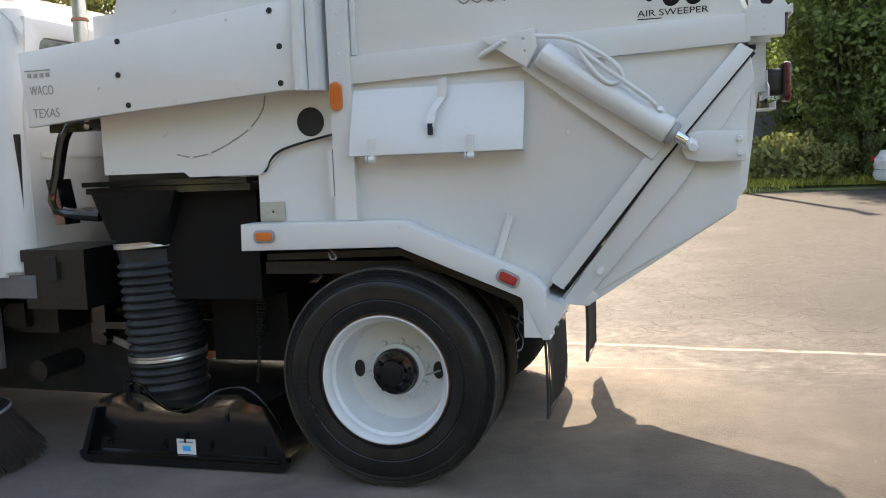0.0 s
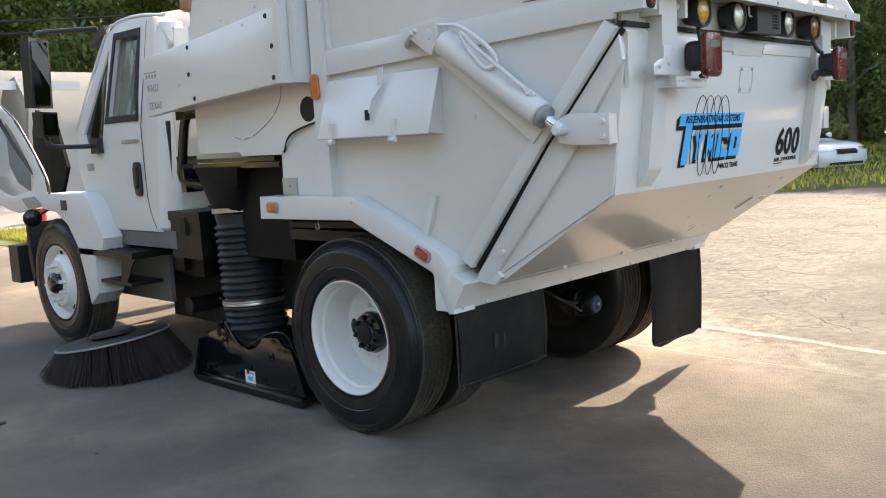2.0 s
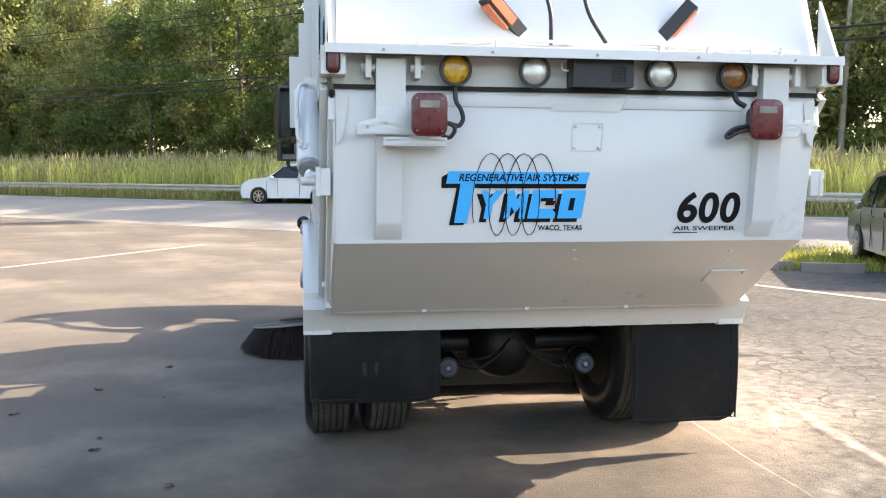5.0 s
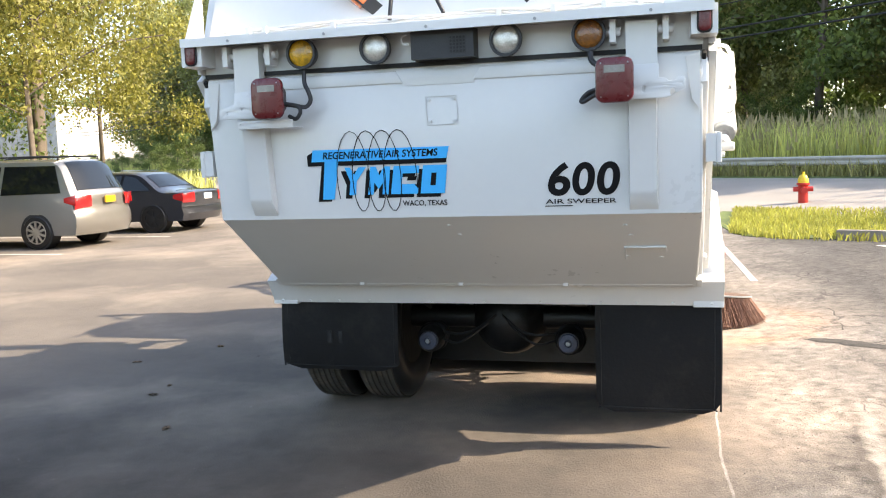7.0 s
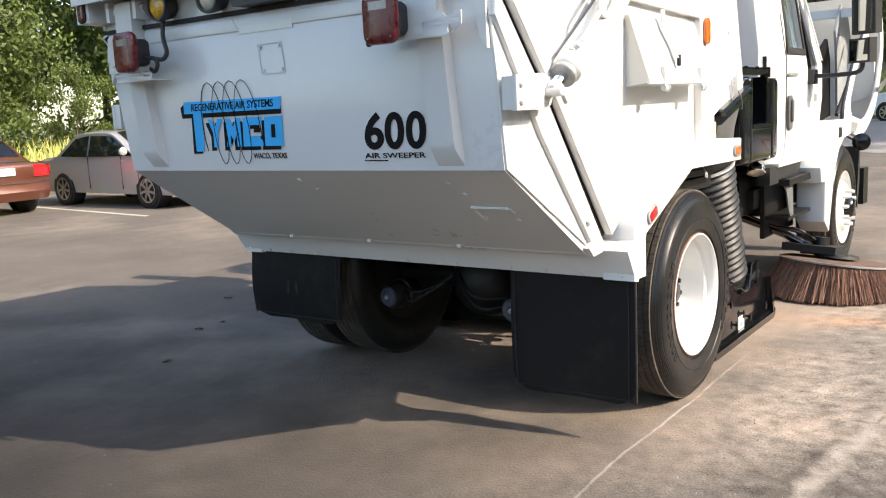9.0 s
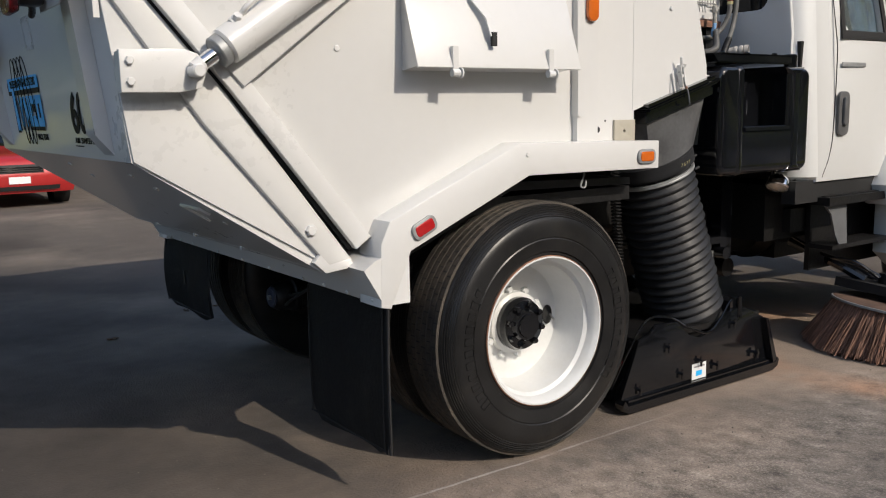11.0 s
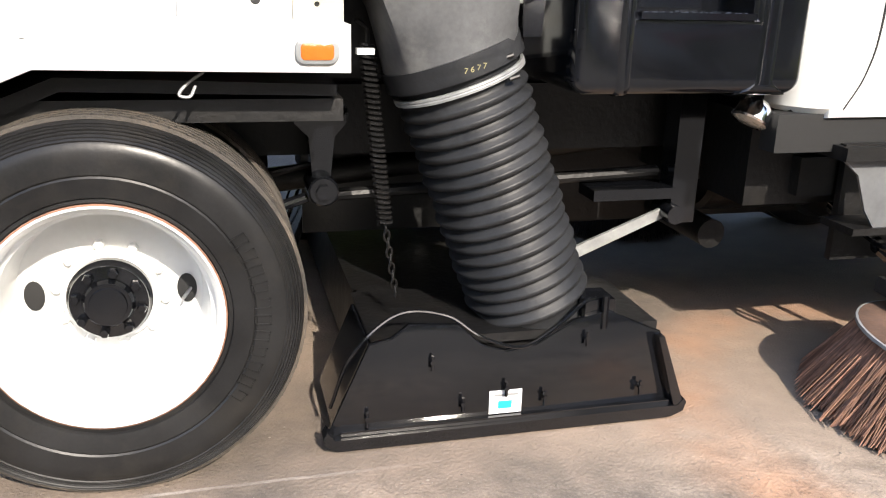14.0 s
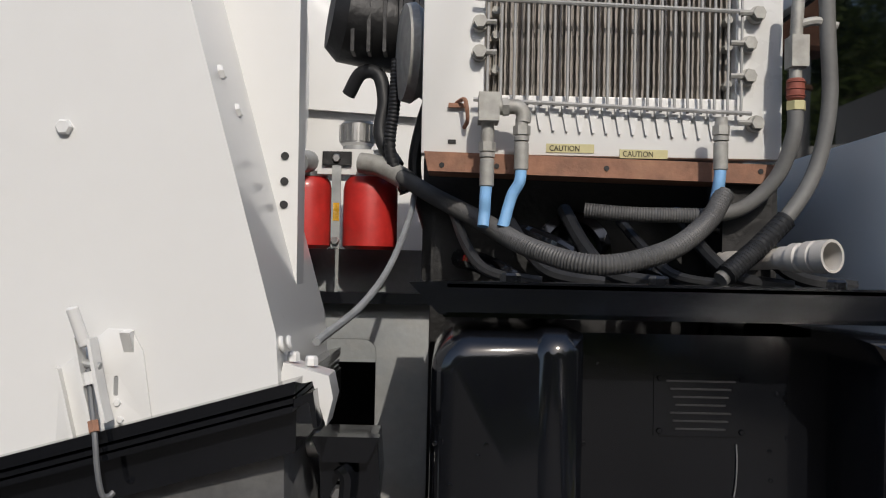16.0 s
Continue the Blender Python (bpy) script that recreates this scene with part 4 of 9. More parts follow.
def wheel(at, s, width=0.27, dual=False, front=False):
    """A truck wheel: s points outward along y."""
    x, y, z = at
    R, w = 0.522, width
    prof = [(0.30, -w + 0.02), (0.34, -w - 0.005), (0.42, -w - 0.012), (0.47, -w), (0.495, -w + 0.012), (0.51, -w + 0.03)]
    tread = []
    n_groove = 5
    for i in range(n_groove + 1):
        a = -w + 0.03 + (w - 0.06) * i / (n_groove + 1)
        b = -w + 0.03 + (w - 0.06) * (i + 1) / (n_groove + 1)
        tread += [(R - 0.010, a + 0.002), (R, a + 0.005), (R, b - 0.006), (R - 0.010, b - 0.003)]
    side = [(0.511, -0.03), (0.505, -0.020), (0.502, -0.0215), (0.499, -0.0145), (0.4955, -0.0155), (0.492, -0.0085), (0.488, -0.0105), (0.484, -0.0045), (0.480, -0.006), (0.475, 0.0), (0.4715, -0.001), (0.467, 0.0035), (0.463, 0.0015), (0.458, 0.005), (0.44, 0.010), (0.42, 0.012), (0.385, 0.012), (0.38, 0.008), (0.375, 0.011),
            (0.34, 0.006), (0.325, 0.002), (0.322, -0.006), (0.312, -0.004), (0.304, -0.012), (0.29, -0.03)]
    wh = part("wheel", lathe(prof + side, (x, s * y, z), (0, s, 0), 72), TYRE, truck, "dual rear truck wheel with a white deep-dish rim" if dual else "truck wheel with a white rim", 25)
    wh.name = "rear_wheel" if dual else "front_wheel"
    part("tread", lathe(tread, (x, s * y, z), (0, s, 0), 72), TREAD, wh, "dusty ribbed tread", 25)
    sip = bmesh.new()
    for i in range(72):
        a = 2 * math.pi * i / 72
        for k in range(n_groove + 1):
            d = -w + 0.03 + (w - 0.06) * (k + 0.5) / (n_groove + 1)
            m = Matrix.Translation((x, s * (y + d), z)) @ Matrix.Rotation(a + k * 0.03, 4, "Y") @ Matrix.Translation((0, 0, R - 0.003))
            top = [m @ Vector(v) for v in ((-0.0022, -0.013, 0.0036), (0.0022, -0.013, 0.0036), (0.0022, 0.013, 0.0036), (-0.0022, 0.013, 0.0036))]
            sip.faces.new([sip.verts.new(v) for v in top])
    tagged(part("tread_texture", sip, SEAL, wh, smooth=0), kind="stuff")
    # rim: deep dish on the drive axle, shallow in front
    depth = 0.222 if dual else 0.02
    hub_y = y - depth
    if dual:
        rim = [(0.296, -0.03), (0.306, -0.006), (0.304, 0.002), (0.298, 0.003), (0.290, -0.008), (0.283, -0.02), (0.280, -0.05), (0.266, -0.062), (0.262, -0.10), (0.257, -0.18), (0.244, -0.212),
               (0.216, -0.226), (0.17, -0.222), (0.13, -0.218), (0.0, -0.218)]
    else:
        rim = [(0.296, -0.03), (0.306, -0.006), (0.304, 0.002), (0.298, 0.003), (0.288, -0.02), (0.276, -0.06), (0.25, -0.055), (0.215, -0.01), (0.185, 0.015), (0.13, 0.018), (0.0, 0.018)]
    rm = part("rim", lathe(rim, (x, s * y, z), (0, s, 0), 56), RIM, wh, "white painted steel rim")
    part("rust_edge", lathe([(0.3065, -0.008), (0.3085, -0.006), (0.3085, 0.0), (0.305, 0.0025)], (x, s * y, z), (0, s, 0), 56), RUST, rm, "thin rusty rim edge")
    face = Matrix(((1, 0, 0, x), (0, 0, s, s * (hub_y + (0.005 if dual else 0.038))), (0, 1, 0, z), (0, 0, 0, 1)))
    holes = (90, 270) if dual else (0, 72, 144, 216, 288)
    for a in holes:
        c = Vector((0.20 * math.sin(radians(a)), 0.20 * math.cos(radians(a)), 0)) if dual else Vector((0.235 * math.sin(radians(a)), 0.235 * math.cos(radians(a)), -0.05))
        part("hand_hole", moved(plate(oval(c.x, c.y, 0.026 if dual else 0.024, 0.042 if dual else 0.028), [], 0.004, 0.001), face @ Matrix.Translation((0, 0, c.z - 0.003))), SEAL, rm)
    nuts = [face @ Vector((0.143 * math.cos(radians(36 * i + 9)), 0.143 * math.sin(radians(36 * i + 9)), 0)) for i in range(10)]
    bolts(rm, nuts, (0, s, 0), 0.016 if dual else 0.018, 0.02 if dual else 0.05, RIM, "lug_nut")
    nub = lathe([(0.132, 0.0), (0.13, 0.03), (0.115, 0.035), (0.11, 0.04)], (x, s * hub_y, z), (0, s, 0), 40)
    part("pilot_ring", nub, RIM, rm)
    if dual:
        hb = part("hub", lathe([(0.112, 0.03), (0.112, 0.06), (0.104, 0.07), (0.102, 0.085), (0.07, 0.09), (0.066, 0.10), (0.06, 0.108), (0.0, 0.11)], (x, s * hub_y, z), (0, s, 0), 36), BLACK, wh, "black painted axle hub")
        bolts(hb, [(x + 0.086 * math.cos(radians(45 * i + 12)), s * (hub_y + 0.086), z + 0.086 * math.sin(radians(45 * i + 12))) for i in range(8)], (0, s, 0), 0.014, 0.022, BLACK)
        part("hub_cap", lathe([(0.05, 0.108), (0.048, 0.116), (0.0, 0.118)], (x, s * hub_y, z), (0, s, 0), 24), BLACK, hb)
        # inner tyre of the pair
        inner = prof + side
        part("inner_tyre", lathe(inner, (x, s * (y - w - 0.065), z), (0, s, 0), 56), TYRE, wh)
        part("inner_tread", lathe(tread, (x, s * (y - w - 0.065), z), (0, s, 0), 56), TREAD, wh)
        part("inner_disc", lathe([(0.0, -0.25), (0.30, -0.25), (0.30, -0.02)], (x, s * (y - w - 0.065), z), (0, s, 0), 40), CHASSIS, wh)
        part("valve_stem", cyl((x - s * 0.21, s * (hub_y + 0.01), z + 0.0), (x - s * 0.17 - 0.02, s * (hub_y + 0.06), z - 0.012), 0.005, 6), STEEL, rm)
    else:
        hb = part("hub", lathe([(0.09, 0.018), (0.086, 0.05), (0.07, 0.075), (0.05, 0.085), (0.0, 0.087)], (x, s * y, z), (0, s, 0), 28), BLACK, wh, "black oil hub")
    # worn embossed marks round the sidewall, as plain bars
    for start in (-36, 150):
        for k in range(11):
            a = radians(start + k * 6.6)
            m = Matrix.Translation((x, s * (y + 0.0125), z)) @ Matrix.Rotation(a, 4, "Y") @ Matrix.Translation((-0.40 if s > 0 else 0.40, 0, 0))
            bm = bmesh.new()
            out, deep = s * 0.0022, -s * 0.001
            for z0, z1, x0, x1 in ((-0.014, -0.011, -0.022, 0.022), (0.011, 0.014, -0.022, 0.022 if k % 3 else 0.004), (-0.014, 0.014, -0.022, -0.018), (-0.014, 0.014, 0.018, 0.022))[:3 + k % 2]:
                abox(bm, x0, x1, *sorted((deep, out)), z0, z1)
            part("sidewall_mark", moved(bm, m), TYRE, wh, smooth=0)
    return wh


for s in (-1, 1):
    wheel((0.0, 1.215, 0.522), s, dual=True)
    wheel((-3.70, 1.13, 0.522), s)


# ---- pick-up head, hoses and chassis ----
def pickup_head():
    ph = part("pickup_head", prism([(-0.72, 0.06), (-0.74, 0.30), (-1.55, 0.32), (-1.68, 0.06)], -1.02, 1.02, "y", 0.01), CHASSIS, truck, "black steel pick-up head close to the ground")
    for s in (-1, 1):
        out = [(-0.585, 0.045), (-0.71, 0.33), (-0.78, 0.345), (-0.83, 0.385), (-0.98, 0.375), (-1.06, 0.30), (-1.14, 0.275), (-1.24, 0.29), (-1.36, 0.36), (-1.47, 0.385), (-1.66, 0.30), (-1.755, 0.06), (-1.74, 0.045)]
        sk = part("side_skid", moved(plate(out, [], 0.02, 0.004), side_frame(s, 1.055)), BLACK, ph)
        part("skid_runner", prism([(-0.565, 0.055), (-0.575, 0.022), (-0.61, 0.008), (-1.71, 0.008), (-1.755, 0.026), (-1.765, 0.058), (-1.755, 0.072), (-1.735, 0.048), (-0.60, 0.045), (-0.578, 0.075)], *sorted((s * 1.06, s * 1.112)), "y", 0.006), BLACK, sk)
        part("skid_lip", box(-1.71, -0.62, *sorted((s * 1.07, s * 1.094)), 0.047, 0.062, 0.004), BLACK, sk)
        part("skid_wall", prism([(-0.60, 0.05), (-0.71, 0.32), (-0.735, 0.32), (-0.64, 0.05)], *sorted((s * 0.70, s * 1.06)), "y", 0.004), BLACK, sk)
        part("front_lip", prism([(-1.755, 0.05), (-1.66, 0.30), (-1.64, 0.30), (-1.72, 0.05)], *sorted((s * 0.98, s * 1.11)), "y", 0.004), BLACK, sk)
        st = part("sticker", box(-1.198, -1.09, *sorted((s * 1.0755, s * 1.077)), 0.065, 0.145, 0.0), STICKER, sk, "white and blue sticker")
        part("sticker_band", box(-1.165, -1.12, *sorted((s * 1.077, s * 1.0778)), 0.082, 0.108), BLUE, st)
        part("sticker_text", box(-1.185, -1.105, *sorted((s * 1.077, s * 1.0778)), 0.125, 0.133), GREYPART, st)
        pins = [(-0.70, 0.10), (-0.90, 0.27), (-1.0, 0.12), (-1.14, 0.16), (-1.27, 0.115), (-1.40, 0.31), (-1.60, 0.12)]
        for x, z in pins:
            b = bmesh.new()
            acyl(b, (x, s * 1.072, z), (x, s * 1.10, z), 0.008, 8)
            acyl(b, (x, s * 1.092, z - 0.028), (x, s * 1.092, z + 0.02), 0.006, 6)
            part("pin_bolt", b, BLACK, sk)
        cable = tube([(-0.60, s * 1.0, 0.10), (-0.66, s * 1.06, 0.30), (-0.80, s * 1.04, 0.41), (-0.95, s * 1.05, 0.40), (-1.05, s * 1.09, 0.34), (-1.18, s * 1.10, 0.30), (-1.30, s * 1.08, 0.35), (-1.40, s * 1.06, 0.42), (-1.47, s * 1.05, 0.42)], 0.006, 8)
        part("control_cable", cable, BLACK, sk)
        bm = box(-1.50, -1.40, *sorted((s * 0.95, s * 1.06)), 0.36, 0.42, 0.006)
        acyl(bm, (-1.46, s * 1.075, 0.33), (-1.46, s * 1.075, 0.44), 0.012, 8)
        part("bracket", bm, BLACK, sk)
        part("rough_deck", box(-1.66, -0.72, *sorted((s * 0.62, s * 1.05)), 0.30, 0.33, 0.008), CHASSIS, ph)
        # lift spring on its chain
        coil, n = [], 34
        for i in range(n * 8 + 1):
            a = 2 * math.pi * i / 8
            coil.append((-0.735 - 0.06 * i / (n * 8) + 0.021 * math.cos(a), s * (0.87 - 0.01 * i / (n * 8)) + 0.021 * math.sin(a), 1.19 - 0.55 * i / (n * 8)))
        sp = part("lift_spring", tube(coil, 0.0055, 5, 1), CHASSIS, ph)
        part("spring_hook", tube([(-0.735, s * 0.87, 1.17), (-0.735, s * 0.87, 1.23), (-0.70, s * 0.90, 1.26)], 0.007, 6), CHASSIS, sp)
        ch = bmesh.new()
        for i in range(9):
            c = Vector((-0.797 - 0.004 * i, s * 0.858, 0.63 - 0.027 * i))
            u = Vector((0.009, 0, 0)) if i % 2 else Vector((0, 0.009, 0))
            pts = [c + u * math.cos(t) + Vector((0, 0, 0.019 * math.sin(t))) for t in [k * math.pi / 4 for k in range(9)]]
            atube(ch, pts, 0.0036, 5, 1)
        part("chain", ch, CHASSIS, sp)
    return ph


head = pickup_head()


def ribbed_hose(name, label, top, bottom, r, turns):
    top, bottom = Vector(top), Vector(bottom)
    d = (bottom - top).length
    prof = [(r * 0.9, 0.0), (r, 0.0)]
    for i in range(turns):
        a = d * (0.10 + 0.84 * i / turns)
        p = d * 0.84 / turns
        rr = r * (1.0 + 0.015 * math.sin(i * 1.7))
        prof += [(rr * 0.93, a), (rr * 0.94, a + p * 0.22), (rr * 1.015, a + p * 0.42), (rr * 1.03, a + p * 0.6), (rr * 1.0, a + p * 0.82)]
    prof += [(r * 0.93, d * 0.945), (r * 0.96, d), (r * 0.85, d)]
    return part(name, lathe(prof, top, bottom - top, 48), HOSE, truck, label, 60)


def suction(s):
    right = s > 0
    if right:
        c, e = (-0.995, 0.86, 1.145), (-1.30, 0.86, 0.315)
        (xa, za), (xb, zb) = (-0.70, 1.415), (-1.165, 1.545)
    else:
        c, e = (-1.385, -0.86, 1.145), (-1.335, -0.86, 0.315)
        (xa, za), (xb, zb) = (-1.08, 1.475), (-1.62, 1.475)
    h = ribbed_hose("suction_hose" if right else "blower_hose", "ribbed black rubber hose running down to the pick-up head", c, e, 0.197, 17 if right else 16)
    way = (Vector(e) - Vector(c)).normalized()
    for d, w in ((0.0, 0.062), (0.062, 0.02)) if right else ((0.0, 0.03), (0.6, 0.03)):
        p = Vector(c) + way * d
        e = 0.010 if right and d == 0 else 0.0
        cl = part("clamp", lathe([(0.196, -w / 2), (0.206 + e, -w / 2), (0.207 + e, -w / 6), (0.205 + e, 0.0), (0.207 + e, w / 6), (0.206 + e, w / 2), (0.196, w / 2)], p, way, 48), HOSE if right and d == 0 else GREYPART if right else STEEL, h, "black band clamp" if right and d == 0 else "bright steel band clamp")
        q = p + Vector((-0.10, s * 0.18, 0.02))
        part("clamp_screw", cyl(q, q + Vector((-0.03, 0.0, 0.01)), 0.007, 8), CHASSIS, cl)
        if right and d == 0:
            for j, digit in enumerate("7677"):
                a = radians(84 + 4.8 * j)
                m = p + Vector((0.218 * math.cos(a), 0.218 * math.sin(a), -0.29 * 0.2 * math.cos(a) - 0.012))
                turn = Matrix.Rotation(a - radians(90), 4, "Z") @ Matrix(((-1, 0, 0, 0), (0, 0, 1, 0), (0, 1, 0, 0), (0, 0, 0, 1)))
                lettering(digit, 0.016, Matrix.Translation(m) @ turn, CHALK, "chalk_digit", cl)
    # rubber boot from the slanted mouth to the hose
    bm, n = bmesh.new(), 48
    rings = []
    for row in range(9):
        f = row / 8
        g = f * f * (3 - 2 * f) if right else f
        ring = []
        for i in range(n):
            a = 2 * math.pi * i / n
            cx, cy = math.cos(a), math.sin(a)
            m = max(abs(cx), abs(cy))
            sq = Vector(((xa + xb) / 2 + (xa - xb) / 2 * 0.90 * cx / m, s * 0.87 + 0.205 * cy / m, 0))
            sq.z = za + (zb - za) * (sq.x - xa) / (xb - xa) - 0.05
            ci = Vector(c) + Vector((0.198 * cx, 0.198 * cy, 0)) + Vector((0, 0, -0.02 - 0.29 * 0.198 * cx * (1 if right else 0)))
            ring.append(bm.verts.new(sq.lerp(ci, g)))
        rings.append(ring)
    for p, q in zip(rings, rings[1:]):
        for i in range(n):
            bm.faces.new((p[i], q[i], q[(i + 1) % n], p[(i + 1) % n]))
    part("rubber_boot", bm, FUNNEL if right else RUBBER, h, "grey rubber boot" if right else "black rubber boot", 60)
    x_end = xb + 0.005 if right else -1.63
    x_begin = xa if right else -0.70
    for lo, hi, y in ((-0.082, -0.032, 1.098), (-0.031, -0.024, 1.124), (-0.021, -0.015, 1.122), (-0.012, 0.003, 1.112)) if right else ((-0.06, -0.028, 1.06), (-0.022, 0.003, 1.09)):
        slope = (zb - za) / (xb - xa)
        pts = [(x, za + slope * (x - xa) + dz) for x, dz in ((x_begin, lo), (x_end, lo), (x_end, hi), (x_begin, hi))]
        part("mouth_flange", prism(pts, *sorted((s * (y - 0.43), s * y)), "y", 0.003), BLACK, h, "black flange of the hose boot")
    if right:
        part("flange_end", prism([(xb + 0.004, zb - 0.018), (xb - 0.018, zb - 0.008), (xb - 0.024, zb - 0.05), (xb - 0.019, zb - 0.05), (xb - 0.013, zb - 0.02), (xb + 0.004, zb - 0.028)], 1.09, 1.124, "y", 0.002), BLACK, h)
        part("back_plate", prism([(-0.645, 1.10), (-0.645, 1.41), (-0.80, 1.42), (-0.80, 1.10)], 0.45, 0.70, "y", 0.01), CHASSIS, h)
    else:
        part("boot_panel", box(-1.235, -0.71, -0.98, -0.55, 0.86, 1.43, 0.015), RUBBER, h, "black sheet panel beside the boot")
        part("lower_panel", box(-1.10, -0.66, -0.80, -0.50, 0.50, 0.86, 0.015), RUBBER, h, "near-black box behind the hose")
    return h


for s in (-1, 1):
    suction(s)


def chassis():
    ch = part("chassis_frame", box(-4.1, 0.72, -0.44, -0.36, 0.78, 1.02, 0.01), CHASSIS, truck, "black painted chassis frame and running gear")
    part("frame_rail", box(-4.1, 0.72, 0.36, 0.44, 0.78, 1.02, 0.01), CHASSIS, ch)
    for x in (-3.2, -2.2, -1.2, -0.5, 0.35, 0.68):
        part("cross_member", box(x - 0.05, x + 0.05, -0.42, 0.42, 0.82, 0.98, 0.008), CHASSIS, ch)
    part("hopper_floor", box(-0.64, 0.72, -1.06, 1.06, 1.0, 1.06), CHASSIS, ch)
    part("under_tray", box(-1.85, -0.62, -0.60, 0.60, 1.06, 1.12), CHASSIS, ch)
    ax = bmesh.new()
    acyl(ax, (0, -0.95, 0.522), (0, 0.95, 0.522), 0.07, 20)
    alathe(ax, [(0.0, -0.24), (0.10, -0.22), (0.20, -0.12), (0.235, 0), (0.20, 0.12), (0.10, 0.22), (0.0, 0.24)], (0.0, 0.0, 0.522), (1, 0, 0), 28)
    part("rear_axle", ax, CHASSIS, ch)
    part("front_axle", cyl((-3.70, -0.95, 0.48), (-3.70, 0.95, 0.48), 0.06, 14), CHASSIS, ch)
    # added plate, darkens the underside and hides what shows through below
    part("blocking_plate", box(-3.2, -0.62, -0.03, -0.02, 0.36, 1.0), CHASSIS, ch, "dark plate added to block light under the body")
    # transmission, pan, tube and sheet added to block lit ground below the cab
    tm = part("transmission", lathe([(0.0, -0.02), (0.20, -0.02), (0.22, 0.0), (0.22, 0.55), (0.28, 0.62), (0.30, 0.95), (0.24, 1.0), (0.0, 1.0)], (-2.35, 0, 0.62), (-1, 0, 0), 20), CHASSIS, ch, "dark transmission housing")
    part("oil_pan", box(-3.75, -3.0, -0.24, 0.24, 0.36, 0.62, 0.05), CHASSIS, tm)
    part("cross_tube", cyl((-2.2, -0.85, 0.42), (-2.2, 0.45, 0.42), 0.06, 14), CHASSIS, tm)
    part("blocking_sheet", prism([(-3.0, 0.22), (-1.75, 0.20), (-1.72, 0.62), (-3.0, 0.66)], -0.52, -0.508, "y", 0.002), FLAP, tm, "black sheet added to block light below the cab")
    part("drive_shaft", cyl((-0.2, 0, 0.56), (-2.6, 0, 0.80), 0.05, 14), CHASSIS, ch)
    for s in (-1, 1):
        # spring pack, brake chambers
        for k in range(5):
            l = 0.62 - 0.08 * k
            part("leaf_spring", tube([(-l, s * 0.50, 0.72 + 0.04 - 0.018 * k), (0, s * 0.50, 0.65 - 0.018 * k), (l, s * 0.50, 0.72 + 0.04 - 0.018 * k)], 0.009, 6, 6), CHASSIS, ch)
        bc = part("brake_chamber", lathe([(0.0, -0.13), (0.05, -0.13), (0.075, -0.10), (0.082, -0.02), (0.09, -0.015), (0.09, 0.01), (0.08, 0.02), (0.074, 0.09), (0.06, 0.115), (0.0, 0.12)], (0.34, s * 0.41, 0.46), (1, 0, 0), 28), CHASSIS, ch, "round brake chamber")
        part("end_cap", lathe([(0.055, 0.118), (0.05, 0.128), (0.022, 0.130), (0.018, 0.121), (0.0, 0.121)], (0.34, s * 0.41, 0.46), (1, 0, 0), 24), DARKCAP, bc, "dark blue-grey end cap")
        part("bolt_head", lathe([(0.014, 0.121), (0.014, 0.14), (0.0, 0.141)], (0.34, s * 0.41, 0.46), (1, 0, 0), 6), GREYWALL, bc)
        part("air_line", tube([(0.40, s * 0.33, 0.46), (0.46, s * 0.24, 0.45), (0.46, s * 0.16, 0.49), (0.40, s * 0.06, 0.56)], 0.008, 6), CHASSIS, ch)
        part("air_line", tube([(0.38, s * 0.33, 0.50), (0.44, s * 0.22, 0.50), (0.42, s * 0.12, 0.53), (0.36, s * 0.02, 0.60)], 0.008, 6), CHASSIS, ch)
        # hangers and brackets in front of the drive wheel
        bm = prism([(-0.72, 0.95), (-0.54, 0.95), (-0.545, 0.915), (-0.59, 0.87), (-0.60, 0.74), (-0.66, 0.74), (-0.675, 0.87), (-0.715, 0.915)], *sorted((s * 0.50, s * 0.60)), "y", 0.012)
        alathe(bm, [(0.0, 0.0), (0.085, 0.0), (0.09, 0.008), (0.09, 0.02), (0.0, 0.024)], (-0.63, s * 0.58, 0.945), (0, 0, 1), 24)
        acyl(bm, (-0.63, s * 0.48, 0.70), (-0.63, s * 0.66, 0.70), 0.05, 18, None, 0.006)
        acyl(bm, (-0.63, s * 0.66, 0.70), (-0.63, s * 0.675, 0.70), 0.026, 6)
        acyl(bm, (-0.58, s * 0.60, 0.67), (-0.44, s * 0.62, 0.63), 0.018, 10)
        for dx in (-0.06, 0.06):
            acyl(bm, (-0.63 + dx, s * 0.62, 0.965), (-0.63 + dx, s * 0.62, 0.985), 0.014, 6)
        part("spring_hanger", bm, BLACK, ch)
        part("torque_rod", cyl((-0.62, s * 0.55, 0.66), (-1.9, s * 0.50, 0.70), 0.022, 10), CHASSIS, ch)
        bm = box(-2.02, -1.92, *sorted((s * 0.50, s * 0.60)), 0.52, 1.02, 0.01)
        abox(bm, -1.92, -1.60, *sorted((s * 0.48, s * 0.62)), 0.62, 0.66)
        acyl(bm, (-1.925, s * 0.50, 0.56), (-1.925, s * 0.64, 0.56), 0.035, 12)
        part("drag_bracket", bm, BLACK, ch)
        part("drag_arm", prism([(-1.93, 0.585), (-1.91, 0.535), (-1.30, 0.28), (-1.32, 0.34)], *sorted((s * 0.56, s * 0.575)), "y", 0.003), GREYPART, ch, "bare steel drag arm")
        bm = box(-2.9, -2.12, *sorted((s * 0.45, s * 0.75)), 0.62, 0.95, 0.03)
        abox(bm, -2.45, -2.30, *sorted((s * 0.75, s * 0.80)), 0.66, 0.80)
        part("air_tank_box", bm, CHASSIS, ch)
    part("transmission", box(-3.3, -2.1, -0.34, 0.34, 0.62, 1.02, 0.06), CHASSIS, ch)
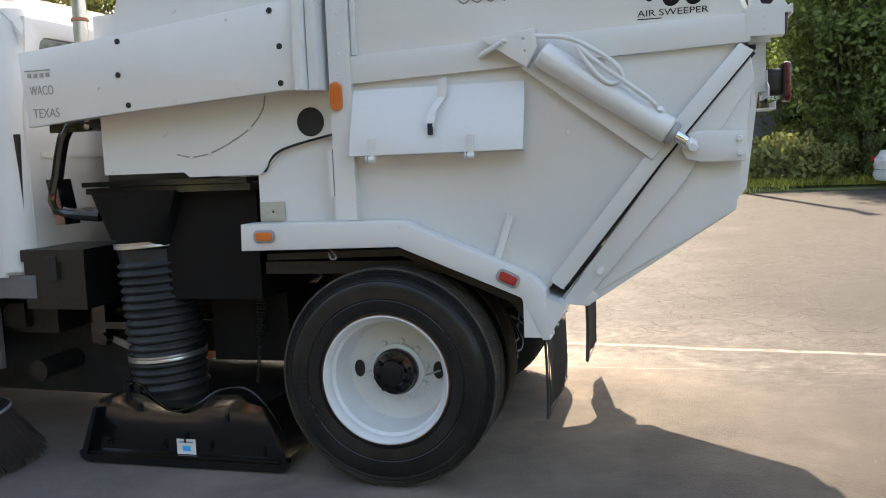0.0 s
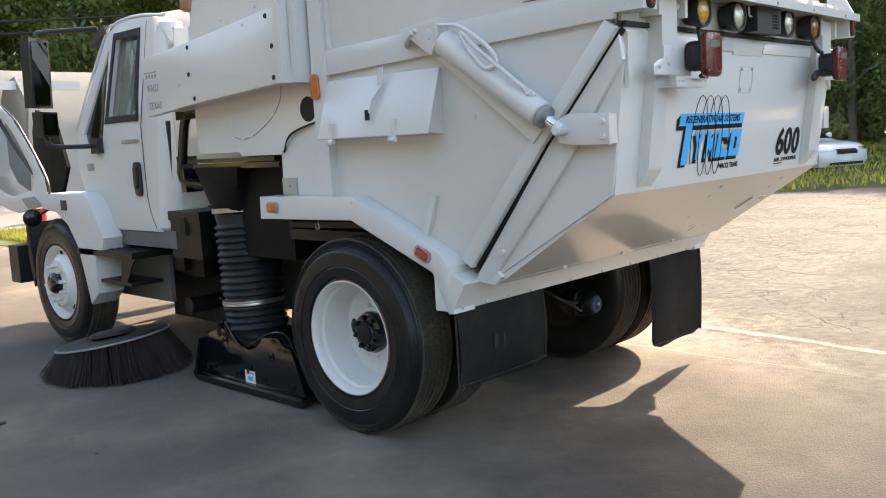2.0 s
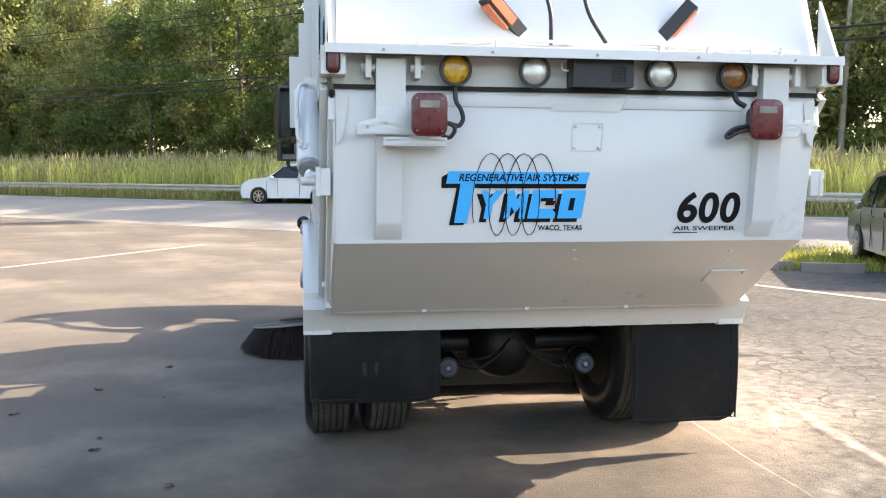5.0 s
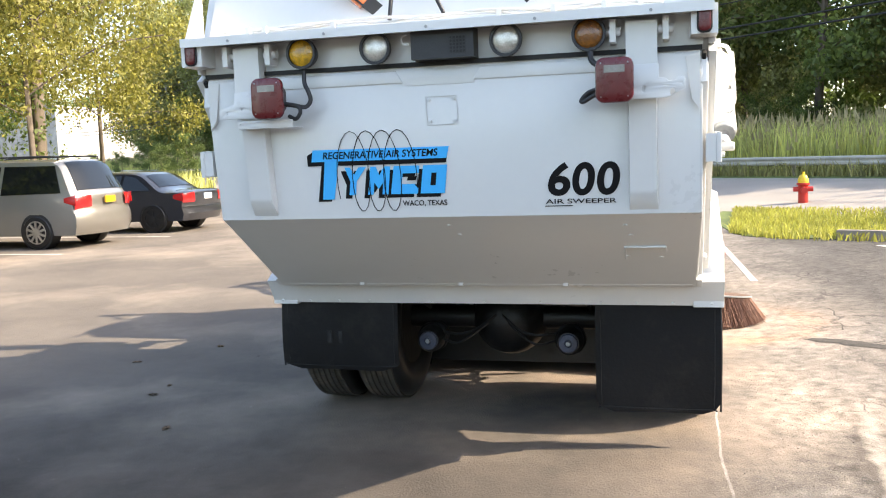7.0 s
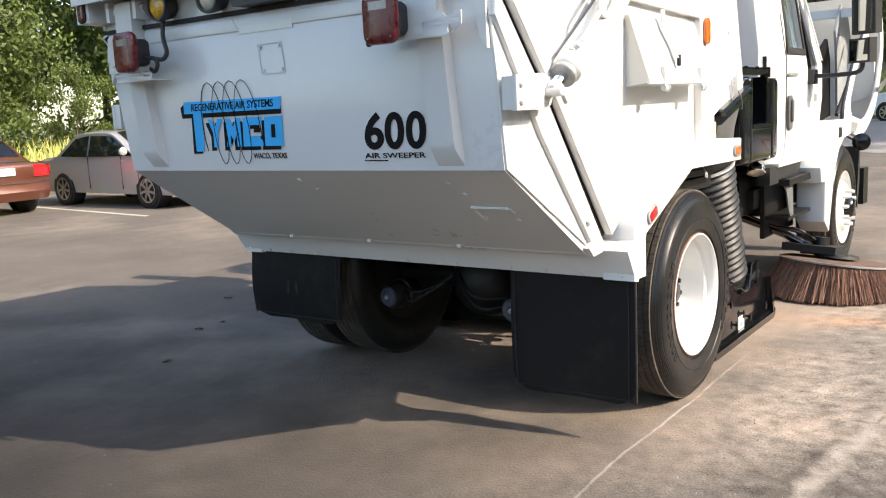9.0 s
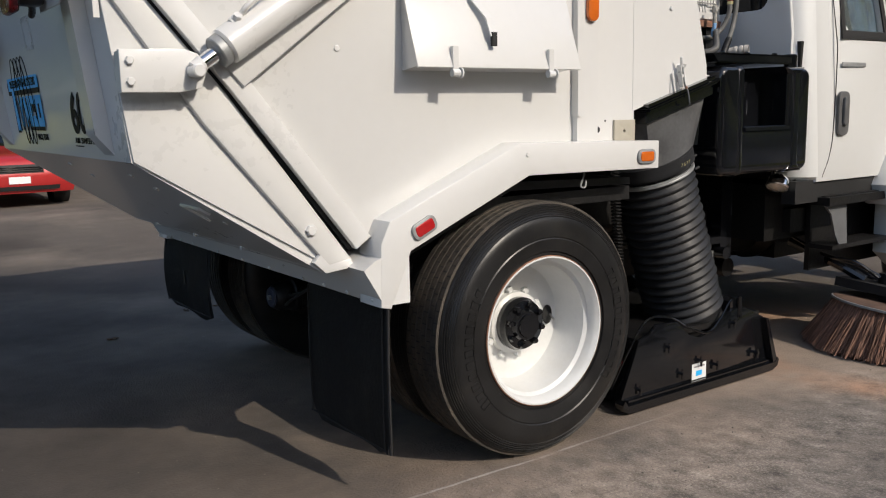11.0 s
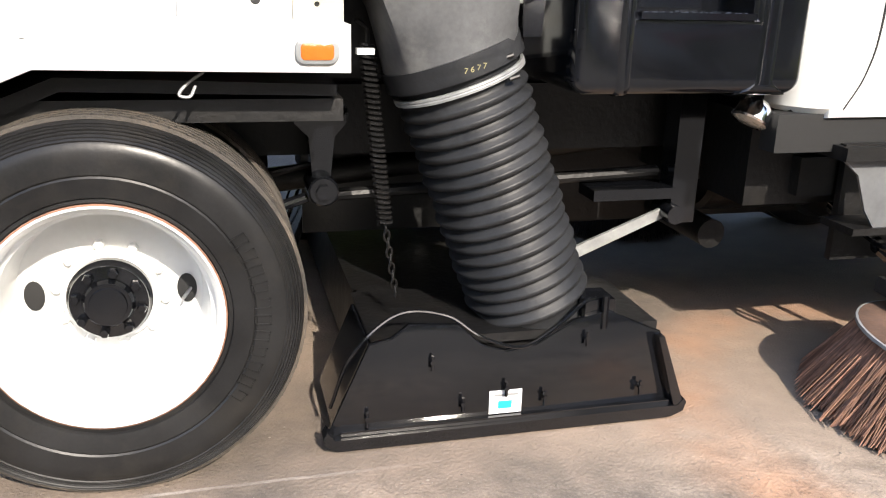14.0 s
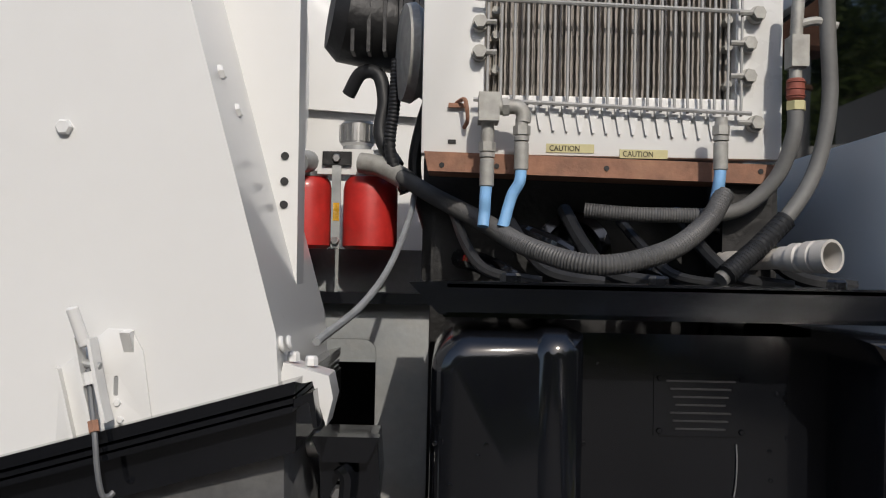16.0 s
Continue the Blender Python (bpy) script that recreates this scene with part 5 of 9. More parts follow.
    return ch


chassis()


def tank():
    r = 0.02
    out = [(-1.92, 1.568), (-1.92, 1.263), (-1.48, 1.263), (-1.48, 1.568)]
    for cx, cz, a0 in ((-1.348 - r, 1.568 - r, 90), (-1.348 - r, 1.088 + r, 0), (-2.052 + r, 1.088 + r, -90), (-2.052 + r, 1.568 - r, -180)):
        out += [(cx + r * math.cos(radians(a0 - 15 * i)), cz + r * math.sin(radians(a0 - 15 * i))) for i in range(7)]
    t = part("tank", moved(plate(out, [], 0.48, 0.032, 4), side_frame(1, 0.55)), BLACK, truck, "glossy black painted tank with a recessed step")
    part("recess_back", box(-1.89, -1.51, 0.56, 0.86, 1.29, 1.592, 0.012), BLACK, t)
    tr = part("step_tread", box(-1.889, -1.511, 0.862, 1.037, 1.278, 1.297, 0.004), BLACK, t)
    rng = random.Random(8)
    b = bmesh.new()
    for i in range(130):
        x, y = rng.uniform(-1.87, -1.53), rng.uniform(0.88, 1.02)
        k = rng.uniform(0.6, 1.3)
        alathe(b, [(0.010 * k, 0.0), (0.008 * k, 0.003 * k), (0.0, 0.005 * k)], (x, y, 1.296), (0, 0, 1), 6)
    tagged(part("tread_grit", b, BLACK, tr), kind="stuff")
    for x0, x1 in ((-1.508, -1.440), (-1.965, -1.93)):
        part("strap", moved(plate(rounded(x0 + 0.03, x1 - 0.03, 1.085, 1.572, 0.002, 1), [], 0.488, 0.034, 4), side_frame(1, 0.547)), BLACK, t)
    drips = bmesh.new()
    for i in range(46):
        x, z = rng.choice((-1.40, -1.335, -1.53, -1.80, -1.875)) + rng.gauss(0, 0.014), rng.uniform(1.10, 1.57)
        y = 1.029 if x > -1.505 or x < -1.89 else 0.859
        alathe(drips, [(0.004, 0.0), (0.003, 0.003), (0.0, 0.004)], (x, y, z), (0, 1, 0), 6)
    tagged(part("paint_drip", drips, BLACK, t), kind="stuff")
    part("paint_run", tube([(-1.757, 0.862, 1.435), (-1.758, 0.863, 1.41), (-1.757, 0.863, 1.38), (-1.754, 0.864, 1.36)], 0.0014, 5), STEPGREY, t)
    pl = part("data_plate", box(-1.772, -1.637, 0.858, 0.8625, 1.446, 1.536, 0.001), BLACK, t, "black painted data plate")
    # raised print lines, their glints given by a lighter material
    for i in range(7):
        w = 0.05 if i == 6 else 0.036 + 0.004 * (i % 3)
        part("print_line", box(-1.7045 - w, -1.7045 + w, 0.862, 0.8635, 1.455 + 0.0115 * i, 1.4575 + 0.0115 * i), PLASTIC, pl)
    bolts(pl, [(x, 0.8625, z) for x in (-1.764, -1.645) for z in (1.453, 1.529)], (0, 1, 0), 0.0045, 0.003, BLACK)
    part("filler_cap", cyl((-1.975, 0.97, 1.595), (-1.975, 0.97, 1.672), 0.034, 18, None, 0.005), BLACK, t)
    fr = part("top_frame", box(-1.95, -1.33, 0.50, 0.985, 1.618, 1.632, 0.003), BLACK, truck, "glossy black frame carrying the oil cooler")
    part("front_angle", box(-1.94, -1.335, 0.985, 1.0, 1.625, 1.662, 0.003), BLACK, fr)
    part("angle_top", box(-1.94, -1.335, 0.90, 1.0, 1.657, 1.665, 0.002), BLACK, fr)
    part("end_angle", prism([(-1.285, 1.663), (-1.335, 1.665), (-1.335, 1.622), (-1.325, 1.622)], 0.70, 1.0, "y", 0.002), BLACK, fr)
    bolts(fr, [(x, 0.95, 1.665) for x in (-1.42, -1.62, -1.86)], (0, 0, 1), 0.014, 0.012, BLACK)
    part("back_plate", box(-2.0, -1.30, 0.34, 0.36, 1.08, 1.86), CHASSIS, fr)
    part("frame_leg", box(-1.93, -1.84, 0.42, 0.52, 1.60, 1.86, 0.006), CHASSIS, fr)
    bk = part("hose_bracket", prism([(-1.165, 1.455), (-1.245, 1.455), (-1.25, 1.40), (-1.235, 1.22), (-1.18, 1.22), (-1.17, 1.40)], 0.88, 0.96, "y", 0.008), BLACK, truck, "black bracket beside the tank")
    part("bracket_lip", prism([(-1.16, 1.458), (-1.25, 1.458), (-1.235, 1.425), (-1.175, 1.425)], 0.96, 0.985, "y", 0.008), BLACK, bk)
    part("roller", cyl((-1.14, 0.93, 1.437), (-1.20, 0.93, 1.437), 0.018, 14), STEEL, bk)
    part("spring_pin", tube([(-1.17, 0.975, 1.32), (-1.20, 0.985, 1.34), (-1.21, 0.985, 1.40), (-1.20, 0.985, 1.42)], 0.011, 8), BLACK, bk)
    bolts(bk, [(-1.16, 0.97, 1.325), (-1.20, 0.97, 1.38)], (0, 1, 0), 0.014, 0.012, STEEL)
    lm = part("work_lamp", lathe([(0.0, -0.075), (0.035, -0.07), (0.058, -0.045), (0.066, 0.0), (0.06, 0.006)], (-2.0, 0.905, 0.955), (0.5, 0.15, -0.85), 28), CHROME, truck, "small chrome round lamp hung below the cab")
    part("lens", lathe([(0.058, 0.004), (0.03, 0.012), (0.0, 0.014)], (-2.0, 0.905, 0.955), (0.5, 0.15, -0.85), 24), CLEAR, lm)
    part("stem", tube([(-2.0, 0.89, 0.99), (-2.0, 0.88, 1.03), (-2.06, 0.86, 1.06)], 0.01, 8), CHROME, lm)
    # left battery box
    bt = part("battery_box", box(-2.12, -1.74, -0.98, -0.55, 0.80, 1.12, 0.012), CHASSIS, truck, "dark battery box with a latch below the cab")
    part("lid", box(-2.13, -1.73, -0.99, -0.54, 1.06, 1.125, 0.008), CHASSIS, bt)
    part("latch", box(-1.96, -1.90, -1.0, -0.98, 0.96, 1.09, 0.006), SEAL, bt)
    return t


tank()


def engine_bay():
    """Oil cooler, filters and hoses between cab and hopper."""
    c = part("oil_cooler", moved(plate([(-1.94, 1.895), (-1.285, 1.895), (-1.285, 2.40), (-1.94, 2.40)], [[(-1.86, 1.998), (-1.392, 1.998), (-1.392, 2.36), (-1.86, 2.36)]], 0.05, 0.004), side_frame(1, 0.48)), WHITE, truck,
             "white framed oil cooler with a wire guard")
    part("core", box(-1.865, -1.385, 0.42, 0.488, 1.99, 2.37), FIN, c, "dirty cooler core")
    wave = bmesh.new()
    edge = [(0.0005 * math.sin(k * 1.9), 2.0 + 0.358 * k / 24) for k in range(25)]
    aprism(wave, [(x, z) for x, z in edge] + [(x + 0.0035, z) for x, z in reversed(edge)], 0.488, 0.505, "y")
    fin = part("fin", wave, FIN, c, smooth=0)
    for i in range(1, 46):
        o = new("fin", fin.data)
        o.parent, o.location = c, (-0.0103 * i, 0, 0)
    for o in [o for o in c.children if o.name.startswith("fin")]:
        o.location.x -= 1.395
    rod = part("guard_rod", cyl((0, 0.548, 1.982), (0, 0.548, 2.42), 0.0028, 6), WIRE, c, "grey wire guard")
    rod.location.x = -1.40
    for i in range(1, 20):
        o = new("guard_rod", rod.data)
        o.parent, o.location = c, (-1.40 - 0.0243 * i, 0, -0.0008 * i)
    for z in (1.985, 2.17, 2.38):
        part("guard_bar", cyl((-1.375, 0.551, z + 0.003), (-1.88, 0.551, z - 0.013), 0.004, 6), WIRE, c)
    slat = part("bottom_slat", prism([(-0.002, 1.938), (0.002, 1.938), (0.0095, 1.978), (0.0105, 1.992), (-0.0105, 1.992), (-0.0095, 1.978)], 0.5305, 0.536, "y"), WHITE, c, smooth=0)
    slat.location.x = -1.475
    for i in range(1, 15):
        o = new("bottom_slat", slat.data)
        o.parent, o.location = c, (-1.475 - 0.0243 * i, 0, -0.0008 * i)
    for x, z in ((-1.385, 2.075), (-1.385, 2.13), (-1.875, 2.04), (-1.875, 2.10), (-1.89, 1.955), (-1.89, 2.155)):
        st = bmesh.new()
        acyl(st, (x, 0.53, z), (x, 0.548, z), 0.015, 12)
        acyl(st, (x, 0.548, z), (x, 0.56, z), 0.012, 6)
        acyl(st, (x, 0.552, z), (x + (0.035 if x < -1.6 else -0.03), 0.552, z), 0.005, 6)
        part("guard_bolt", st, CASTING, c)
    for x, z in ((-1.415, 2.16), (-1.415, 2.115), (-1.415, 2.05), (-1.845, 2.15), (-1.845, 2.10), (-1.845, 2.03)):
        part("core_bolt", cyl((x, 0.50, z), (x, 0.525, z), 0.008, 8), CASTING, c)
    part("mount_channel", prism([(-1.287, 1.893), (-1.94, 1.880), (-1.93, 1.845), (-1.295, 1.857)], 0.45, 0.545, "y", 0.003), RUST, c, "rusty mounting channel")
    for x in (-1.32, -1.42, -1.62, -1.90):
        part("channel_hole", cyl((x, 0.544, 1.868), (x, 0.5465, 1.868), 0.005, 8), SEAL, c)
    part("slot", box(-1.345, -1.33, 0.529, 0.5315, 1.909, 1.917), SEAL, c)
    for x, z in ((-1.555, 1.905), (-1.69, 1.897)):
        cp = part("caution_label", box(x - 0.044, x + 0.044, 0.5305, 0.532, z - 0.008, z + 0.008), LABEL, c, "pale yellow caution label")
        lettering("CAUTION", 0.010, Matrix(((-1, 0, 0, x + 0.038), (0, 0, 1, 0.5322), (0, 1, 0, z - 0.005), (0, 0, 0, 1))), INK, "label_text", cp, width=0.055)
    part("side_loop", tube([(-1.345, 0.53, 1.985), (-1.36, 0.56, 1.985), (-1.365, 0.56, 1.95), (-1.36, 0.53, 1.94)], 0.004, 6), RUST, c)
    part("loop_tab", box(-1.365, -1.33, 0.53, 0.54, 1.975, 1.983, 0.002), RUST, c, "rusty tab")
    # fittings and hoses
    for x, top, low, end in ((-1.40, 1.99, 1.825, (-1.395, 0.60, 1.755)), (-1.46, 1.945, 1.855, (-1.43, 0.60, 1.755)), (-1.81, 1.955, 1.862, (-1.80, 0.60, 1.79))):
        f = bmesh.new()
        acyl(f, (x, 0.60, low + 0.075), (x, 0.60, top), 0.0115, 14)
        acyl(f, (x, 0.60, low + 0.062), (x, 0.60, low + 0.078), 0.0155, 6)
        acyl(f, (x, 0.60, low + 0.052), (x, 0.60, low + 0.060), 0.0135, 14)
        acyl(f, (x, 0.60, low), (x, 0.60, low + 0.05), 0.0128, 14, None, 0.002)
        fo = part("hose_fitting", f, CASTING, c)
        part("blue_hose", tube([(x, 0.60, low + 0.01), (x + 0.002, 0.60, low - 0.02), (x * 0.5 + end[0] * 0.5, 0.595, low - 0.045), end], 0.0105, 12), BLUEHOSE, fo, "faded blue hose")
    part("manifold", box(-1.419, -1.383, 0.568, 0.625, 1.938, 1.988, 0.008), CASTING, c, "grey hose manifold")
    part("elbow", tube([(-1.42, 0.60, 1.965), (-1.45, 0.60, 1.967), (-1.462, 0.60, 1.955), (-1.462, 0.60, 1.94)], 0.0135, 12, 4), CASTING, c)
    part("elbow_nut", cyl((-1.425, 0.60, 1.966), (-1.436, 0.60, 1.967), 0.017, 6), CASTING, c)
    part("corrugated_hose", tube([(-1.235, 0.27, 1.872), (-1.30, 0.38, 1.826), (-1.393, 0.52, 1.77), (-1.475, 0.66, 1.717), (-1.579, 0.72, 1.691), (-1.693, 0.7, 1.716), (-1.775, 0.64, 1.767), (-1.817, 0.6, 1.82)], 0.018, 12, 8, 0.0016, 0.0055), GREYHOSE, truck, "corrugated black hose looping below the cooler")
    part("hose_end", tube([(-1.138, 0.21, 1.908), (-1.18, 0.225, 1.90), (-1.225, 0.25, 1.877), (-1.245, 0.27, 1.863)], 0.023, 14, 4), CASTING, c, "grey hose end")
    rise = part("grey_hose", tube([(-1.783, 0.54, 1.784), (-1.859, 0.56, 1.798), (-1.916, 0.58, 1.854), (-1.937, 0.6, 1.927), (-1.94, 0.6, 1.981)], 0.0135, 12), SMOOTHHOSE, truck, "grey hose rising beside the cooler")
    part("ribbed_sleeve", tube([(-1.589, 0.5, 1.794), (-1.675, 0.52, 1.787), (-1.80, 0.545, 1.785)], 0.0145, 12, 8, 0.0012, 0.005), GREYHOSE, rise, "ribbed black sleeve")
    part("corrugated_hose", tube([(-1.794, 0.66, 1.671), (-1.903, 0.62, 1.761), (-1.973, 0.6, 1.858), (-1.999, 0.6, 1.978), (-1.995, 0.6, 2.107), (-1.99, 0.6, 2.227)], 0.014, 12), SMOOTHHOSE, truck, "grey hose rising beside the cab")
    part("hose_sleeve", tube([(-1.802, 0.665, 1.679), (-1.864, 0.635, 1.726), (-1.919, 0.615, 1.776)], 0.019, 10, 8, 0.002, 0.008), HOSE, c)
    part("red_collar", cyl((-1.94, 0.6, 1.988), (-1.939, 0.6, 2.026), 0.0155, 14, None, 0.003), REDBROWN, c, "dull red hose collar")
    for k in range(3):
        part("collar_ring", lathe([(0.0155, -0.002), (0.0175, 0.0), (0.0155, 0.002)], (-1.94, 0.6, 1.995 + 0.012 * k), (0, 0, 1), 16), REDBROWN, c)
    part("brass_nut", cyl((-1.941, 0.6, 1.97), (-1.941, 0.6, 1.986), 0.017, 6), LABEL, c)
    part("steel_pipe", tube([(-1.939, 0.6, 2.026), (-1.94, 0.6, 2.116), (-1.944, 0.6, 2.186)], 0.011, 12, 4), CASTING, c)
    part("pipe_block", box(-1.956, -1.926, 0.582, 0.618, 2.045, 2.10, 0.005), CASTING, c)
    part("pipe_clip", tube([(-1.94, 0.6, 2.121), (-1.974, 0.6, 2.129), (-2.011, 0.6, 2.12)], 0.008, 8, 4), CASTING, c)
    part("thin_cable", tube([(-1.261, 0.3, 1.832), (-1.259, 0.45, 1.776), (-1.235, 0.62, 1.683), (-1.205, 0.8, 1.622), (-1.164, 0.98, 1.581)], 0.006, 8), GREYPART, truck, "thin grey cable")
    part("filler_pipe", lathe([(0.018, -0.24), (0.018, -0.075), (0.025, -0.073), (0.025, -0.058), (0.021, -0.055), (0.021, -0.045), (0.027, -0.043), (0.027, -0.028), (0.023, -0.025), (0.0275, -0.02), (0.0275, 0.004), (0.0225, 0.004), (0.0205, -0.10), (0.0, -0.10)],
                                   (-1.952, 0.72, 1.713), (-0.45, 0.89, 0.04), 28), PIPE, truck, "open grey threaded pipe end")
    # filters
    fm = part("filter_mount", box(-1.205, -0.97, 0.02, 0.18, 1.885, 1.942, 0.012), WHITE, truck, "white filter mount with two red oil filters")
    for x, r in ((-1.155, 0.062), (-1.008, 0.058)):
        fl = part("oil_filter", lathe([(0.0, -0.165), (r - 0.008, -0.165), (r, -0.158), (r, -0.03), (r - 0.004, -0.012), (r - 0.012, -0.002), (0.0, 0.0)], (x, 0.14, 1.883), (0, 0, 1), 32), REDOIL, fm, "red spin-on oil filter")
        part("neck", cyl((x, 0.14, 1.88), (x, 0.14, 1.892), 0.05, 20), STEEL, fl)
    kc = part("knurled_cap", cyl((-1.12, 0.12, 1.955), (-1.12, 0.12, 2.012), 0.039, 24, None, 0.006), STEEL, fm, "worn knurled metal cap")
    for k in range(20):
        a = 2 * math.pi * k / 20
        part("knurl", moved(box(0.036, 0.042, -0.004, 0.004, 1.965, 2.003), Matrix.Translation((-1.12, 0.12, 0)) @ Matrix.Rotation(a, 4, "Z")), STEEL, kc)
    part("cap_neck", cyl((-1.12, 0.12, 1.935), (-1.12, 0.12, 1.957), 0.033, 18), GREYPART, fm)
    part("side_port", cyl((-1.02, 0.16, 1.915), (-1.0, 0.22, 1.905), 0.026, 14), GREYPART, fm)
    part("gauge_strip", box(-1.092, -1.072, 0.182, 0.188, 1.72, 1.925, 0.002), GREYPART, fm, "grey gauge strip")
    part("gauge_clip", box(-1.115, -1.05, 0.18, 0.19, 1.905, 1.935, 0.003), CHASSIS, fm)
    part("gauge_window", box(-1.09, -1.076, 0.188, 0.190, 1.78, 1.82), YELLOW, fm)
    bolts(fm, [(-1.082, 0.19, 1.92), (-1.082, 0.188, 1.735)], (0, 1, 0), 0.01, 0.008, STEEL)
    part("engine_cover", box(-1.27, -0.66, -0.30, 0.04, 1.45, 1.72, 0.02), GREYWALL, truck, "grey engine cover panel")
    part("fan_shroud", lathe([(0.44, 0.0), (0.46, 0.02), (0.46, 0.24), (0.40, 0.30), (0.0, 0.30)], (-0.62, 0.0, 2.18), (-1, 0, 0.0), 40), WHITE, truck, "white rounded blower shroud")
    ac = part("air_cleaner", lathe([(0.0, -0.16), (0.09, -0.16), (0.10, -0.15), (0.10, 0.12), (0.075, 0.15), (0.0, 0.15)], (-1.20, 0.12, 2.23), (0.75, 0.2, 0.1), 28), CHASSIS, truck, "dark finned engine accessory")
    for k in range(7):
        part("fin", box(-1.33 + 0.035 * k, -1.322 + 0.035 * k, 0.05, 0.235, 2.15, 2.30, 0.003), CHASSIS, ac)
    part("pulley", lathe([(0.0, -0.04), (0.10, -0.04), (0.105, -0.02), (0.09, 0.0), (0.105, 0.02), (0.10, 0.04), (0.0, 0.05)], (-1.27, 0.30, 2.13), (0.9, 0.2, 0), 28), CASTING, truck, "grey pulley beside the cooler")
    part("intake_hose", tube([(-1.10, 0.15, 2.07), (-1.13, 0.17, 2.115), (-1.17, 0.18, 2.11), (-1.185, 0.19, 2.05), (-1.18, 0.20, 1.97), (-1.22, 0.22, 1.90)], 0.016, 12), HOSE, truck, "thin black intake hose")
    part("loom", tube([(-1.215, 0.24, 2.13), (-1.212, 0.25, 2.03), (-1.205, 0.25, 1.93), (-1.24, 0.25, 1.84)], 0.014, 10, 8, 0.002, 0.01), HOSE, truck, "black wiring loom")
    part("loom", tube([(-1.30, 0.24, 2.08), (-1.27, 0.25, 1.98), (-1.26, 0.25, 1.88), (-1.30, 0.26, 1.74)], 0.014, 10), CHASSIS, truck, "black wiring loom")
    # dark engine parts in the space below the cooler
    eb = part("auxiliary_engine", box(-1.95, -1.28, -0.42, 0.30, 1.12, 1.95, 0.05), CHASSIS, truck, "black auxiliary engine between cab and hopper")
    part("engine_bracket", lathe([(0.075, 0.0), (0.075, 0.02), (0.055, 0.025), (0.05, 0.0), (0.0, 0.0)], (-1.58, 0.40, 1.72), (0, 1, 0.1), 24), BLACK, eb)
    for x, z, r in ((-1.45, 1.76, 0.03), (-1.68, 1.70, 0.035), (-1.75, 1.80, 0.028), (-1.36, 1.70, 0.04)):
        part("engine_pipe", tube([(x, 0.36, z), (x - 0.04, 0.46, z - 0.01), (x - 0.12, 0.50, z - 0.05), (x - 0.16, 0.44, z - 0.1)], r * 0.5, 10), BLACK, eb)
    for k in range(6):
        x = -1.34 - 0.11 * k
        part("loose_hose", tube([(x, 0.42, 1.80 - 0.02 * (k % 2)), (x - 0.03, 0.52, 1.72), (x - 0.07, 0.58, 1.675), (x - 0.16, 0.60, 1.66)], 0.010 + 0.002 * (k % 3), 8), HOSE, eb)
    # wall and open doorway of the engine frame beside the tank
    # this wall's shade is put into its grey colour
    wp = part("frame_wall", moved(plate([(-0.70, 1.10), (-1.30, 1.10), (-1.30, 1.615), (-0.70, 1.615)], [rounded(-1.205, -0.98, 1.33, 1.545, 0.025)], 0.01, 0.002), side_frame(1, 0.48)), GREYWALL, truck, "frame wall greyed for shade, with a rounded opening")
    part("top_angle", box(-1.32, -0.70, 0.46, 0.53, 1.612, 1.632, 0.003), BLACK, wp)
    ex = part("exhaust_pipe", cyl((-1.70, -0.90, 1.95), (-1.70, -0.90, 2.45), 0.038, 24), STEEL, truck, "stained steel exhaust stack with a wide rusty cap")
    part("collar", cyl((-1.70, -0.90, 2.315), (-1.70, -0.90, 2.335), 0.046, 24, None, 0.004), RUST, ex)
    part("stack_cap", lathe([(0.04, 0.0), (0.085, 0.006), (0.095, 0.02), (0.095, 0.4), (0.0, 0.42)], (-1.70, -0.90, 2.435), (0, 0, 1), 28), RUST, ex, "rusty exhaust cap")
    bh = part("blower_hood", prism([(-1.335, 2.13), (-1.25, 2.38), (-1.13, 2.70), (-0.26, 2.75), (-0.26, 2.19)], -1.205, -0.52, "y", 0.008), WHITE, truck, "white sloping blower hood above the duct")
    bolts(bh, [(x, -1.206, z) for x, z in ((-0.96, 2.27), (-0.62, 2.30), (-1.2, 2.42))], (0, -1, 0), 0.014, 0.007)
    # side frame behind the cab on the left, black hoop
    hp = part("hoop_bracket", tube([(-1.62, -0.97, 1.30), (-1.86, -1.0, 1.34), (-1.84, -1.0, 1.52), (-1.74, -1.0, 1.78), (-1.50, -1.0, 1.76)], 0.032, 10, 3), BLACK, truck, "black bracket behind the cab")
    part("crossbar", box(-1.84, -1.6, -1.03, -0.95, 1.74, 1.80, 0.012), BLACK, hp)
    part("guard_plate", prism([(-1.86, 1.26), (-1.90, 1.50), (-1.84, 1.50), (-1.80, 1.26)], -1.02, -0.9, "y", 0.02), BLACK, hp)


engine_bay()


